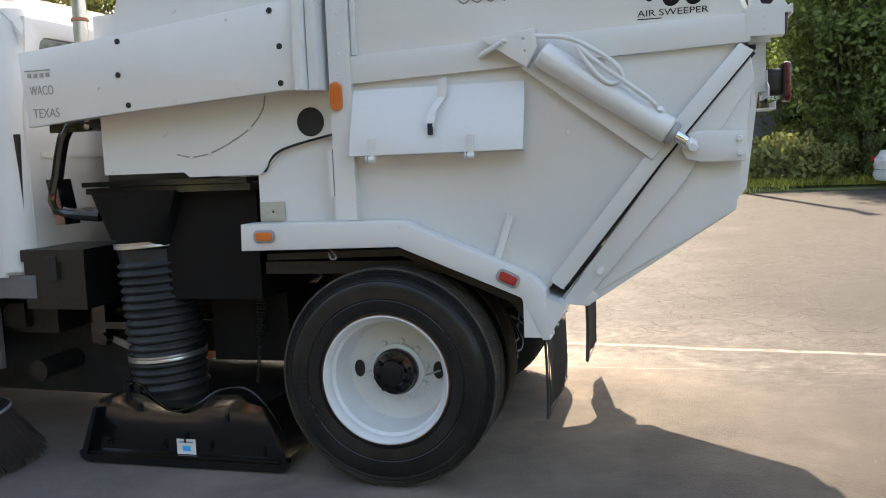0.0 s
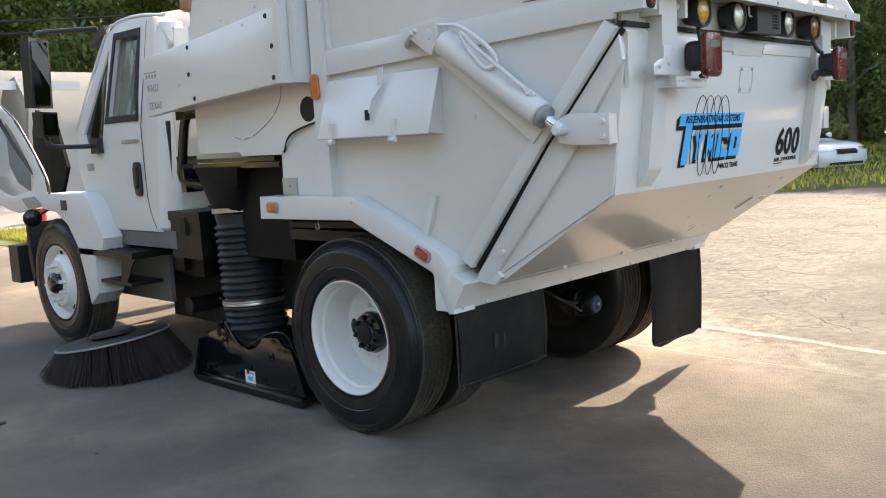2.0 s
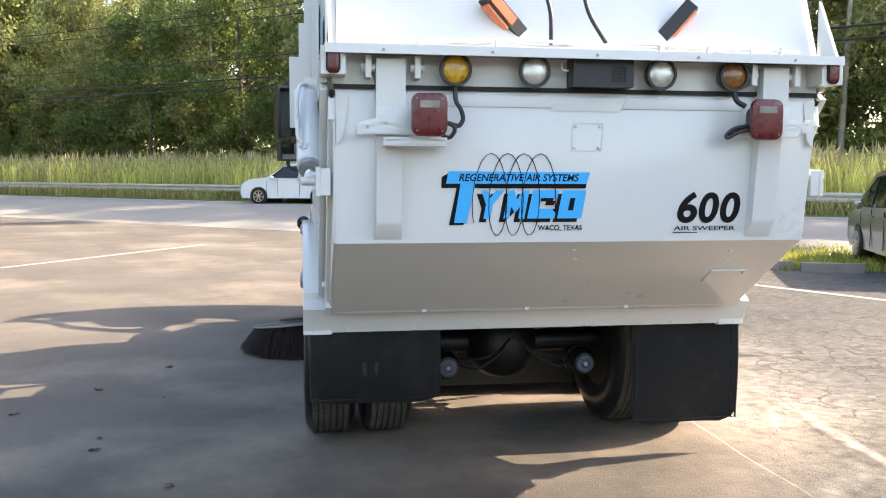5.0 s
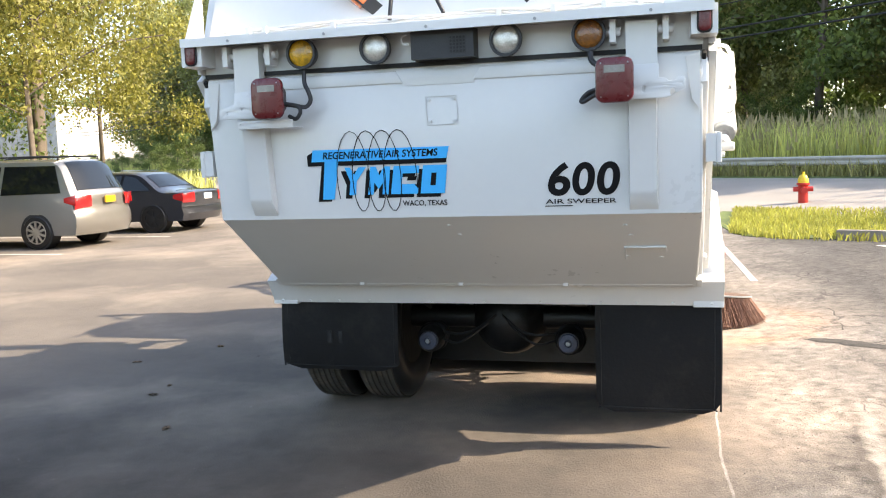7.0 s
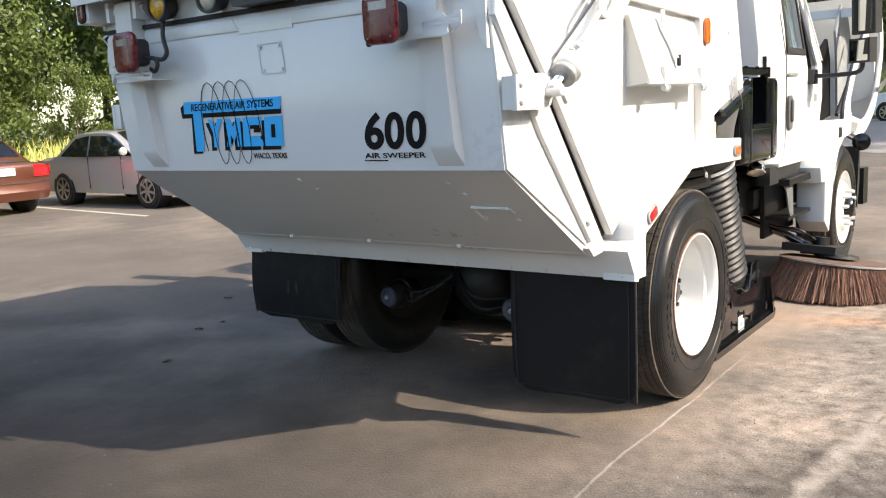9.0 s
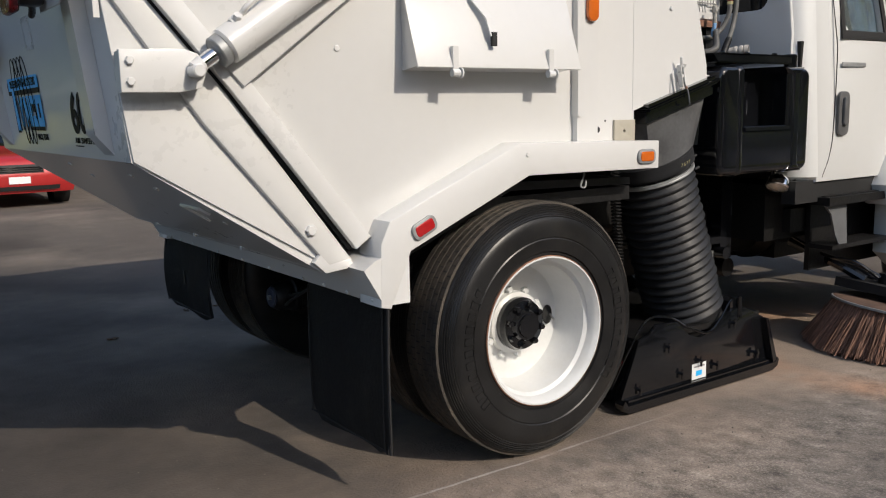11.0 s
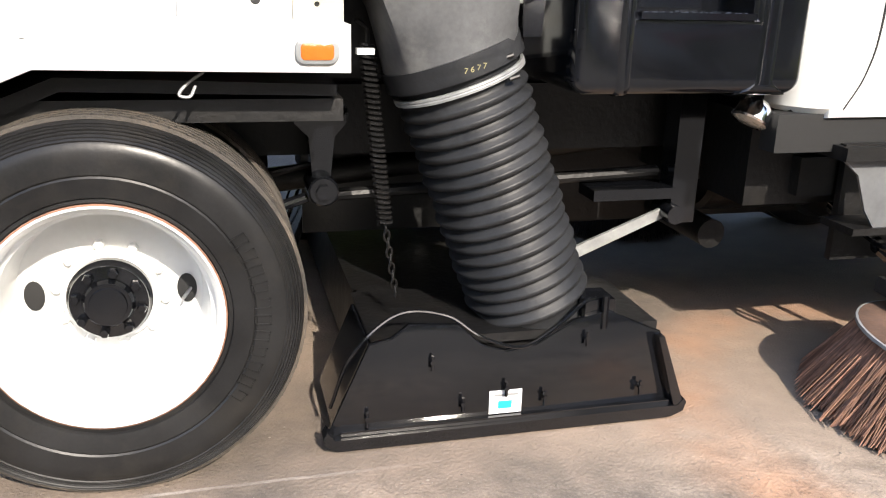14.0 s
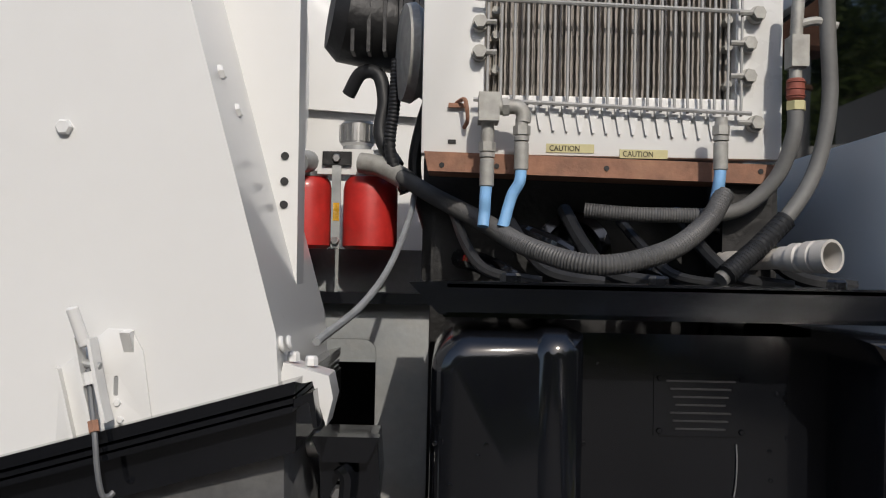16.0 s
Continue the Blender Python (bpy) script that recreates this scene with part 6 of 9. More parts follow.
def cab():
    body = part("cab", prism([(-2.13, 0.985), (-2.13, 1.75), (-3.42, 1.72), (-3.40, 1.45), (-3.22, 0.985)], -0.93, 0.93, "y", 0.02), CHASSIS, truck, "white truck cab with black trim")

    def tuck(bm):
        for v in bm.verts:
            if v.co.z > 1.72:
                v.co.y *= 1 - 0.11 * (v.co.z - 1.72) / 0.8
        return bm
    for s in (-1, 1):
        outline = [(-2.23, 0.985), (-2.23, 2.36), (-2.25, 2.46), (-2.34, 2.50), (-2.75, 2.50), (-2.93, 2.42), (-3.40, 1.70), (-3.42, 1.45), (-3.23, 0.985)]
        hole = [(-2.44, 1.86), (-2.44, 2.36), (-2.48, 2.40), (-2.80, 2.40), (-2.89, 1.80), (-2.50, 1.80)]
        vent = [(-2.95, 1.68), (-2.885, 2.30), (-2.90, 2.33), (-3.28, 1.70), (-3.25, 1.62), (-3.20, 1.595), (-3.02, 1.60), (-2.97, 1.62)]
        part("side_wall", tuck(moved(plate(outline, [hole, vent], 0.06, 0.012), side_frame(s, 0.945))), WHITE_CAB, body, "white cab side")
        part("window", tuck(moved(plate([(-2.43, 1.79), (-2.43, 2.41), (-2.81, 2.41), (-2.90, 1.79)], [], 0.008, 0.001), side_frame(s, 0.96))), GLASS, body, "door window glass")
        part("quarter_window", tuck(moved(plate(vent, [], 0.01, 0.001), side_frame(s, 0.975))), DARKGLASS, body, "dark quarter glass")
        fr = tuck(moved(plate([(-2.42, 1.77), (-2.42, 2.42), (-2.815, 2.42), (-2.91, 1.77)], [[(-2.452, 1.812), (-2.452, 2.375), (-2.79, 2.375), (-2.873, 1.812)]], 0.012, 0.004), side_frame(s, 1.0)))
        part("window_frame", fr, SEAL, body, "black window rubber")
        gap = [(-2.335, 2.46), (-2.365, 1.80), (-2.365, 1.30), (-2.335, 1.12), (-2.27, 1.0)]
        part("door_gap", tuck(tube([(x, s * 1.004, z) for x, z in gap], 0.0035, 6)), SEAL, body)
        dh = part("door_handle", moved(plate(rounded(-2.505 + 0.02 * (s > 0), -2.42 + 0.03 * (s > 0), 1.235, 1.47, 0.03), [], 0.02, 0.006), side_frame(s, 1.003)), HANDLE if s > 0 else PLASTIC, body, "grey recessed door handle" if s > 0 else "black recessed door handle")
        part("pull", moved(plate(rounded(-2.482 + 0.025 * (s > 0), -2.445 + 0.025 * (s > 0), 1.29, 1.44, 0.015), [], 0.022, 0.006), side_frame(s, 1.018)), HANDLE if s > 0 else PLASTIC, dh)
        part("name_strip", moved(plate([(-2.66, 1.615), (-2.42, 1.615), (-2.42, 1.637), (-2.66, 1.637)], [], 0.006, 0.001), side_frame(s, 1.004)), GREYPART, body, "grey moulded maker strip")
        part("lower_trim", box(-3.2, -2.05, *sorted((s * 0.90, s * 0.985)), 0.86, 0.985, 0.01), STEPGREY if s < 0 else SEAL, body)
        part("cab_corner", tuck(lathe([(0.0, 0.0), (0.12, 0.0), (0.14, 0.02), (0.14, 1.36), (0.10, 1.45), (0.0, 1.47)], (-2.24, s * 0.865, 0.985), (0, 0, 1), 32)), WHITE_CAB, body)
        part("drip_rail", tuck(tube([(-2.1, s * 1.0, 2.47), (-2.5, s * 1.005, 2.51), (-2.80, s * 1.0, 2.495), (-2.98, s * 1.0, 2.40), (-3.4, s * 1.0, 1.74)], 0.012, 8)), WHITE_CAB, body)
        part("badge", moved(plate([(-3.26, 1.42), (-3.15, 1.42), (-3.15, 1.475), (-3.26, 1.475)], [], 0.004, 0.001), side_frame(s, 1.003)), GREYPART, body, "grey plate with unreadable numbers")
        # steps
        x_end, y_out, z_top = (-2.42, 1.14, 0.83) if s < 0 else (-2.27, 1.06, 0.885)
        st = part("cab_step", box(-3.30, x_end, *sorted((s * 0.80, s * y_out)), z_top - 0.045, z_top, 0.006), CHASSIS, body, "black non-slip cab step")
        for k in range(5):
            y = 0.82 + (y_out - 0.84) * k / 5
            part("tread_bar", box(-3.28, x_end - 0.02, *sorted((s * y, s * (y + 0.03))), z_top, z_top + 0.006, 0.002), CHASSIS, st)
        part("step_side", box(-3.28, -2.46, *sorted((s * 0.80, s * 0.83)), 0.42, z_top - 0.045, 0.01), STEPGREY if s < 0 else CHASSIS, st)
        for x in (x_end - 0.08, x_end - 0.72):
            hanger = prism([(x + 0.06, z_top - 0.045), (x - 0.16, z_top - 0.045), (x - 0.19, 0.60), (x - 0.12, 0.58), (x - 0.06, 0.66), (x - 0.01, z_top - 0.10)], *sorted((s * (y_out - 0.05), s * (y_out - 0.04))), "y", 0.002)
            part("step_hanger", hanger, STEPGREY if s > 0 else CHASSIS, st)
        part("lower_step", box(x_end - 0.75, x_end - 0.1, *sorted((s * 0.86, s * (y_out - 0.03))), 0.575, 0.60, 0.005), CHASSIS, st)
        # front wheel arch panel
        ar = [(-3.86, 1.20), (-3.70, 1.235), (-3.10, 1.235), (-3.02, 1.18), (-2.86, 0.92), (-2.90, 0.82), (-3.02, 0.82), (-3.02, 0.50), (-3.14, 0.42), (-3.20, 0.62), (-3.27, 0.84), (-3.42, 1.02), (-3.62, 1.12), (-3.86, 1.14)]
        fa = part("arch_panel", moved(plate(ar, [], 0.22, 0.02), side_frame(s, 0.92)), WHITE_CAB, body, "white fender extension")
        part("latch_slot", box(-3.50, -3.40, *sorted((s * 1.138, s * 1.146)), 1.12, 1.20, 0.006), PLASTIC, fa)
        part("top_deck", box(-3.86, -3.1, *sorted((s * 0.62, s * 0.95)), 1.18, 1.225, 0.012), WHITE_CAB, fa)
        ml = part("fender_mirror", lathe([(0.0, -0.045), (0.045, -0.04), (0.07, -0.01), (0.073, 0.0)], (-3.90, s * 1.215, 1.055), (0.9, s * 0.25, 0.0), 28), PLASTIC, body, "round convex mirror on the fender")
        part("glass", lathe([(0.070, 0.0), (0.045, 0.011), (0.0, 0.016)], (-3.90, s * 1.215, 1.055), (0.9, s * 0.25, 0.0), 24), DARKGLASS, ml)
        part("arm", cyl((-3.93, s * 1.20, 1.05), (-3.80, s * 1.02, 1.17), 0.013, 8), PLASTIC, ml)
        part("front_mud_guard", prism([(-4.25, 1.0), (-4.22, 1.0), (-4.16, 0.55), (-4.20, 0.45), (-4.26, 0.7)], *sorted((s * 0.88, s * 1.14)), "y", 0.006), SEAL, body)
        # side mirrors
        mr = part("side_mirror", moved(box(-0.075, 0.0, -0.10, 0.10, -0.25, 0.25, 0.03), Matrix.Translation((-3.10, s * 1.355, 2.15)) @ Matrix.Rotation(s * radians(-26), 4, "Z") @ Matrix.Rotation(radians(2.2), 4, "Y")), PLASTIC, body, "tall black side mirror")
        part("glass", moved(box(0.001, 0.004, -0.078, 0.078, -0.225, 0.225, 0.001), Matrix.Translation((-3.10, s * 1.355, 2.15)) @ Matrix.Rotation(s * radians(-26), 4, "Z") @ Matrix.Rotation(radians(2.2), 4, "Y")), MIRROR, mr)
        part("spot_mirror", moved(box(-0.07, 0.0, -0.095, 0.095, -0.09, 0.09, 0.03), Matrix.Translation((-3.07, s * 1.34, 1.78)) @ Matrix.Rotation(s * radians(-30), 4, "Z")), PLASTIC, mr)
        part("spot_glass", moved(box(0.001, 0.006, -0.08, 0.08, -0.075, 0.075, 0.003), Matrix.Translation((-3.07, s * 1.34, 1.78)) @ Matrix.Rotation(s * radians(-30), 4, "Z")), MIRROR, mr)
        part("mirror_arm", tube([(-3.14, s * 1.34, 2.38), (-3.14, s * 1.34, 2.44), (-3.12, s * 1.25, 2.455), (-2.92, s * 0.98, 2.47)], 0.018, 8, 4), PLASTIC, mr)
        part("mirror_arm", tube([(-3.12, s * 1.36, 1.72), (-3.10, s * 1.34, 1.63), (-3.05, s * 1.2, 1.61), (-3.02, s * 1.0, 1.61)], 0.018, 8, 4), PLASTIC, mr)
        part("arm_bracket", box(-3.08, -2.96, *sorted((s * 0.995, s * 1.05)), 1.55, 1.66, 0.015), PLASTIC, mr)
    # roof, rear wall, windscreen
    roof = bmesh.new()
    rows = []
    for x, z in ((-2.10, 2.34), (-2.14, 2.46), (-2.22, 2.53), (-2.42, 2.58), (-2.7, 2.58), (-2.88, 2.52), (-2.96, 2.42)):
        row = []
        for k in range(13):
            f = -1 + 2 * k / 12
            row.append(roof.verts.new((x, 0.905 * f * (1 - 0.02 * abs(f)), z - 0.11 * abs(f) ** 5)))
        rows.append(row)
    for p, q in zip(rows, rows[1:]):
        for a, b, c, d in zip(p, p[1:], q[1:], q):
            roof.faces.new((a, b, c, d))
    bmesh.ops.solidify(roof, geom=roof.faces[:], thickness=0.03)
    part("roof", roof, WHITE_CAB, body, "white cab roof", 50)
    back = plate([(-0.88, 1.05), (0.88, 1.05), (0.88, 1.8), (0.82, 2.38), (-0.82, 2.38), (-0.88, 1.8)], [rounded(-0.74, 0.74, 1.93, 2.30, 0.08)], 0.05, 0.01)
    part("rear_wall", moved(back, rear_frame(-2.15)), WHITE_CAB, body, "white cab rear wall")
    part("rear_glass", box(-2.13, -2.122, -0.76, 0.76, 1.88, 2.32), DARKGLASS, body, "dark rear glass")
    for z in (1.32, 1.62):
        part("pressed_rib", box(-2.102, -2.094, -0.80, 0.80, z, z + 0.03, 0.003), WHITE_CAB, body)
    wsc = bmesh.new()
    vs = [wsc.verts.new(v) for v in ((-2.955, -0.86, 2.43), (-2.955, 0.86, 2.43), (-3.40, 0.92, 1.71), (-3.40, -0.92, 1.71))]
    wsc.faces.new(vs)
    bmesh.ops.solidify(wsc, geom=wsc.faces[:], thickness=0.012)
    part("windscreen", wsc, GLASS, body, "tinted windscreen")
    part("sun_visor", prism([(-2.93, 2.44), (-3.20, 2.36), (-3.22, 2.40), (-2.95, 2.50)], -0.92, 0.92, "y", 0.01), PLASTIC, body, "black outside sun visor")
    sw = bmesh.new()
    pts = [(-2.90 + 0.08 * math.cos(t), -0.42 + 0.21 * math.sin(t), 1.80 + 0.17 * math.cos(t)) for t in [k * math.pi / 12 for k in range(25)]]
    atube(sw, pts, 0.014, 8, 1)
    acyl(sw, (-2.90, -0.42, 1.80), (-3.15, -0.42, 1.62), 0.025, 10)
    for t in (0.5, 2.6, 4.7):
        acyl(sw, (-2.90, -0.42, 1.80), (-2.90 + 0.08 * math.cos(t), -0.42 + 0.21 * math.sin(t), 1.80 + 0.17 * math.cos(t)), 0.01, 6)
    part("steering_wheel", sw, SEAL, body, "black steering wheel")
    part("seat", box(-2.55, -2.15, -0.72, -0.22, 1.72, 1.95, 0.05), PLASTIC, body)
    part("dashboard", box(-3.36, -3.08, -0.9, 0.9, 1.66, 1.76, 0.03), PLASTIC, body)
    # engine and the hood tilted forward
    part("engine", box(-4.3, -3.45, -0.42, 0.42, 0.85, 1.38, 0.08), CHASSIS, body, "dark truck engine under the open hood")
    part("bulkhead", box(-3.44, -3.36, -0.9, 0.9, 1.0, 1.70, 0.02), WHITE_CAB, body)
    part("bumper", box(-4.75, -4.55, -1.12, 1.12, 0.45, 0.78, 0.04), CHASSIS, body)
    # side view of the raised hood: front skin line, then the wheel-arch edge
    skin = spline([(-5.02, 0, 2.36), (-5.30, 0, 2.31), (-5.46, 0, 2.20), (-5.57, 0, 1.90), (-5.47, 0, 1.62), (-5.22, 0, 1.31), (-4.86, 0, 1.13), (-4.55, 0, 1.08)], 3)
    arch = [(-4.0, 1.15), (-3.90, 1.25), (-3.93, 1.37), (-4.10, 1.56), (-4.30, 1.75), (-4.46, 1.88), (-4.78, 2.04), (-4.92, 2.18)]
    hood = bmesh.new()
    rows = []
    for k in range(21):
        f = -1 + 2 * k / 20
        bulge = 0.30 * (1 - abs(f) ** 2.4)
        rows.append([hood.verts.new((p.x - bulge * (0.4 + 0.6 * (p.z - 1.0) / 1.3), 1.06 * math.copysign(abs(f) ** 0.8, f), p.z + 0.02 * (1 - f * f))) for p in skin])
    for p, q in zip(rows, rows[1:]):
        for a, b, c, d in zip(p, p[1:], q[1:], q):
            hood.faces.new((a, b, c, d))
    bmesh.ops.solidify(hood, geom=hood.faces[:], thickness=0.02)
    hd = part("open_hood", hood, WHITE_CAB, body, "white hood tilted forward, underside showing", 50)
    for s in (-1, 1):
        out = [(p.x, p.z) for p in skin] + arch
        mid = Vector((sum(p[0] for p in out) / len(out), sum(p[1] for p in out) / len(out)))
        inner = [tuple(mid + (Vector(p) - mid) * 0.80) for p in out]
        fl = part("hood_fender", moved(plate(out, [inner], 0.03, 0.01), side_frame(s, 1.05)), WHITE_CAB, hd, "white hood fender with its wheel arch edge")
        part("arch_lip", tube([(x, s * 1.06, z) for x, z in arch], 0.016, 8, 4), PLASTIC, fl)
        part("fender_liner", prism([(-4.98, 1.26), (-4.42, 1.20), (-4.25, 1.45), (-4.40, 1.80), (-4.80, 1.98), (-4.92, 1.80)], *sorted((s * 0.70, s * 0.73)), "y", 0.01), RUBBER, hd, "dark splash liner")
        # added baffle, keeps sun out and makes the fender's inside grey
        part("inner_panel", prism([(-5.48, 1.60), (-5.20, 1.32), (-4.96, 1.24), (-4.88, 1.80), (-4.80, 2.05), (-5.02, 2.30), (-5.30, 2.24), (-5.50, 1.95)], *sorted((s * 0.78, s * 0.80)), "y", 0.006), GREYWALL, hd, "grey sheet added inside the hood fender")
        part("liner_web", prism([(-5.40, 1.35), (-5.36, 1.35), (-5.36, 1.95), (-5.40, 1.95)], *sorted((s * 0.80, s * 1.04)), "y", 0.005), WHITE_CAB, hd)
        part("hood_strut", tube([(-5.20, s * 0.96, 2.02), (-4.80, s * 0.95, 1.66), (-4.30, s * 0.93, 1.28)], 0.018, 8), PLASTIC, hd)
        part("hinge_arm", prism([(-4.42, 1.20), (-4.15, 1.22), (-4.0, 1.14), (-4.3, 1.12)], *sorted((s * 1.07, s * 1.09)), "y", 0.006), GREYPART, fl)
        part("cowl_latch", box(-5.08, -4.98, *sorted((s * 0.98, s * 1.07)), 2.20, 2.38, 0.012), PLASTIC, hd, "black rubber hood latch")
        part("grab_bar", tube([(-5.40, s * 1.06, 1.46), (-5.22, s * 1.16, 1.55), (-4.99, s * 1.26, 1.615)], 0.02, 8, 4), WHITE_CAB, hd, "white bar beside the hood edge")
        part("hood_brace", box(-5.05, -5.0, *sorted((s * 0.2, s * 1.0)), 2.18, 2.26, 0.01), WHITE_CAB, hd)


cab()


def gutter_broom(s):
    c = Vector((-2.72 if s > 0 else -2.52, s * 1.26, 0))
    lean = Matrix.Translation(c) @ Matrix.Rotation(s * radians(-4), 4, "X") @ Matrix.Rotation(radians(-7), 4, "Y")
    disc = [(0.0, 0.246), (0.27, 0.246), (0.375, 0.243), (0.39, 0.238), (0.392, 0.228), (0.38, 0.218), (0.0, 0.218)]
    # the left broom's plate and bristles have its shade put into darker materials
    b = part("gutter_broom", moved(lathe(disc, (0, 0, 0), (0, 0, 1), 44), lean), WOOD if s > 0 else CHASSIS, truck, "round gutter broom with long rusty bristles" if s > 0 else "round gutter broom close to the ground, darkened for shade")
    rng = random.Random(20 + s)
    br = bmesh.new()
    for i in range(7000 if s > 0 else 3500):
        tuft = rng.randrange(36) * 2 * math.pi / 36
        a, r0 = tuft + rng.gauss(0, 0.07), rng.choice((0.27, 0.31, 0.345, 0.37)) + rng.uniform(-0.012, 0.010)
        r1 = r0 * 1.30 + 0.06 * rng.random() - 0.01
        a1 = a + rng.gauss(0, 0.06)
        p = Vector((r0 * math.cos(a), r0 * math.sin(a), 0.228))
        q = Vector((r1 * math.cos(a1), r1 * math.sin(a1), rng.uniform(0.004, 0.035)))
        w = Vector((-math.sin(a), math.cos(a), 0)) * rng.uniform(0.0014, 0.0032)
        o = Vector((math.cos(a), math.sin(a), 0)) * 0.003
        vs = [br.verts.new(lean @ v) for v in (p - w, p + w, q + w, q - w)] + [br.verts.new(lean @ (p + o)), br.verts.new(lean @ (q + o))]
        for v in (vs[2], vs[3], vs[5]):
            v.co.z = q.z
        br.faces.new((vs[0], vs[1], vs[2], vs[3]))
        br.faces.new((vs[1], vs[4], vs[5], vs[2]))
        br.faces.new((vs[4], vs[0], vs[3], vs[5]))
    part("bristles", br, BRISTLE if s > 0 else SHADEDBRISTLE, b, "rust brown wire bristles" if s > 0 else "wire bristles darkened for the shaded side", 0)
    part("plate_rim", moved(lathe([(0.386, 0.222), (0.398, 0.224), (0.398, 0.236), (0.386, 0.238)], (0, 0, 0), (0, 0, 1), 44), lean), GREYWALL, b, "worn grey plate rim")
    part("hub_plate", moved(lathe([(0.0, 0.285), (0.15, 0.283), (0.16, 0.262), (0.0, 0.262)], (0, 0, 0), (0, 0, 1), 24), lean), SEAL, b)
    if s < 0:
        return b
    part("motor_plate", moved(box(-0.17, 0.16, *sorted((-s * 0.36, s * 0.02)), 0.285, 0.34, 0.012), lean), SEAL, b)
    part("motor", moved(cyl((0, -s * 0.12, 0.34), (0, -s * 0.12, 0.40), 0.06, 18), lean), CHASSIS, b)
    part("arm", tube([c + Vector((0, -s * 0.22, 0.36)), c + Vector((0.05, -s * 0.36, 0.44)), c + Vector((0.10, -s * 0.66, 0.56))], 0.03, 8, 4), BLACK, b)
    part("arm_link", tube([c + Vector((-0.12, -s * 0.2, 0.34)), c + Vector((-0.1, -s * 0.38, 0.42)), c + Vector((-0.05, -s * 0.66, 0.52))], 0.016, 8, 4), BLACK, b)
    for k in range(2):
        part("hydraulic_line", tube([c + Vector((0.03 * k, -s * 0.12, 0.39)), c + Vector((0.06 + 0.05 * k, -s * 0.22, 0.45 + 0.03 * k)), c + Vector((0.12, -s * 0.4, 0.5)), c + Vector((0.16, -s * 0.62, 0.60))], 0.010, 8), BLACK, b)
    return b


for s in (-1, 1):
    gutter_broom(s)


# ---- the lot and what stands round it ----
def ground_material():
    m = bpy.data.materials.new("worn_asphalt")
    m.use_nodes = True
    nt = m.node_tree
    n, l = nt.nodes, nt.links
    p = n["Principled BSDF"]
    geo = n.new("ShaderNodeNewGeometry")

    def noise_tex(scale, detail=6, rough=0.55):
        t = n.new("ShaderNodeTexNoise")
        t.inputs["Scale"].default_value, t.inputs["Detail"].default_value, t.inputs["Roughness"].default_value = scale, detail, rough
        l.new(geo.outputs["Position"], t.inputs["Vector"])
        return t.outputs["Fac"]

    def span(v, a, b, c=0.0, d=1.0):
        r = n.new("ShaderNodeMapRange")
        r.inputs["From Min"].default_value, r.inputs["From Max"].default_value = a, b
        r.inputs["To Min"].default_value, r.inputs["To Max"].default_value = c, d
        l.new(v, r.inputs["Value"])
        return r.outputs[0]

    def mixed(fac, a, b):
        x = n.new("ShaderNodeMix")
        x.data_type = "RGBA"
        for key, v in (("Factor", fac), ("A", a), ("B", b)):
            if isinstance(v, (tuple, float)):
                x.inputs[key].default_value = v
            else:
                l.new(v, x.inputs[key])
        return x.outputs["Result"]

    def math_node(op, a, b):
        x = n.new("ShaderNodeMath")
        x.operation = op
        for i, v in enumerate((a, b)):
            if isinstance(v, float):
                x.inputs[i].default_value = v
            else:
                l.new(v, x.inputs[i])
        return x.outputs[0]
    sep = n.new("ShaderNodeSeparateXYZ")
    l.new(geo.outputs["Position"], sep.inputs[0])
    grain = noise_tex(230, 3)
    grit = noise_tex(75, 4, 0.7)
    stones = n.new("ShaderNodeTexVoronoi")
    stones.inputs["Scale"].default_value = 85
    l.new(geo.outputs["Position"], stones.inputs["Vector"])
    # smooth newer asphalt on the one side, coarse old asphalt beyond the joint
    edge = math_node("ADD", sep.outputs["Y"], span(noise_tex(0.9), 0, 1, -0.35, 0.35))
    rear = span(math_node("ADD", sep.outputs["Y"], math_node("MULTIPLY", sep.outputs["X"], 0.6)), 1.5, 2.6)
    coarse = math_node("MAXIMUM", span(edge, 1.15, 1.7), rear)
    smooth_col = mixed(span(noise_tex(0.7, 8, 0.6), 0.35, 0.7), rgb(0.112, 0.095, 0.080), rgb(0.172, 0.146, 0.120))
    coarse_col = mixed(span(stones.outputs["Distance"], 0.1, 0.6), rgb(0.36, 0.315, 0.27), rgb(0.165, 0.146, 0.127))
    coarse_col = mixed(span(noise_tex(0.45, 7, 0.62), 0.40, 0.65), coarse_col, mixed(span(grit, 0.3, 0.7), rgb(0.18, 0.16, 0.14), rgb(0.34, 0.292, 0.245)))
    col = mixed(coarse, smooth_col, coarse_col)
    col = mixed(span(grain, 0.40, 0.75, 0.0, 0.5), col, rgb(0.075, 0.068, 0.062))
    col = mixed(math_node("MULTIPLY", span(grit, 0.60, 0.72, 0.0, 0.6), span(coarse, 0.0, 1.0, 0.35, 1.0)), col, rgb(0.40, 0.35, 0.29))
    # patchy wear of the old surface, paler and darker
    col = mixed(math_node("MULTIPLY", span(noise_tex(1.7, 9, 0.7), 0.48, 0.62, 0.0, 0.55), coarse), col, rgb(0.15, 0.132, 0.115))
    col = mixed(math_node("MULTIPLY", span(noise_tex(6.5, 6, 0.7), 0.55, 0.66, 0.0, 0.5), coarse), col, rgb(0.11, 0.098, 0.086))
    col = mixed(math_node("MULTIPLY", span(noise_tex(11, 6, 0.7), 0.56, 0.66, 0.0, 0.4), coarse), col, rgb(0.46, 0.41, 0.35))
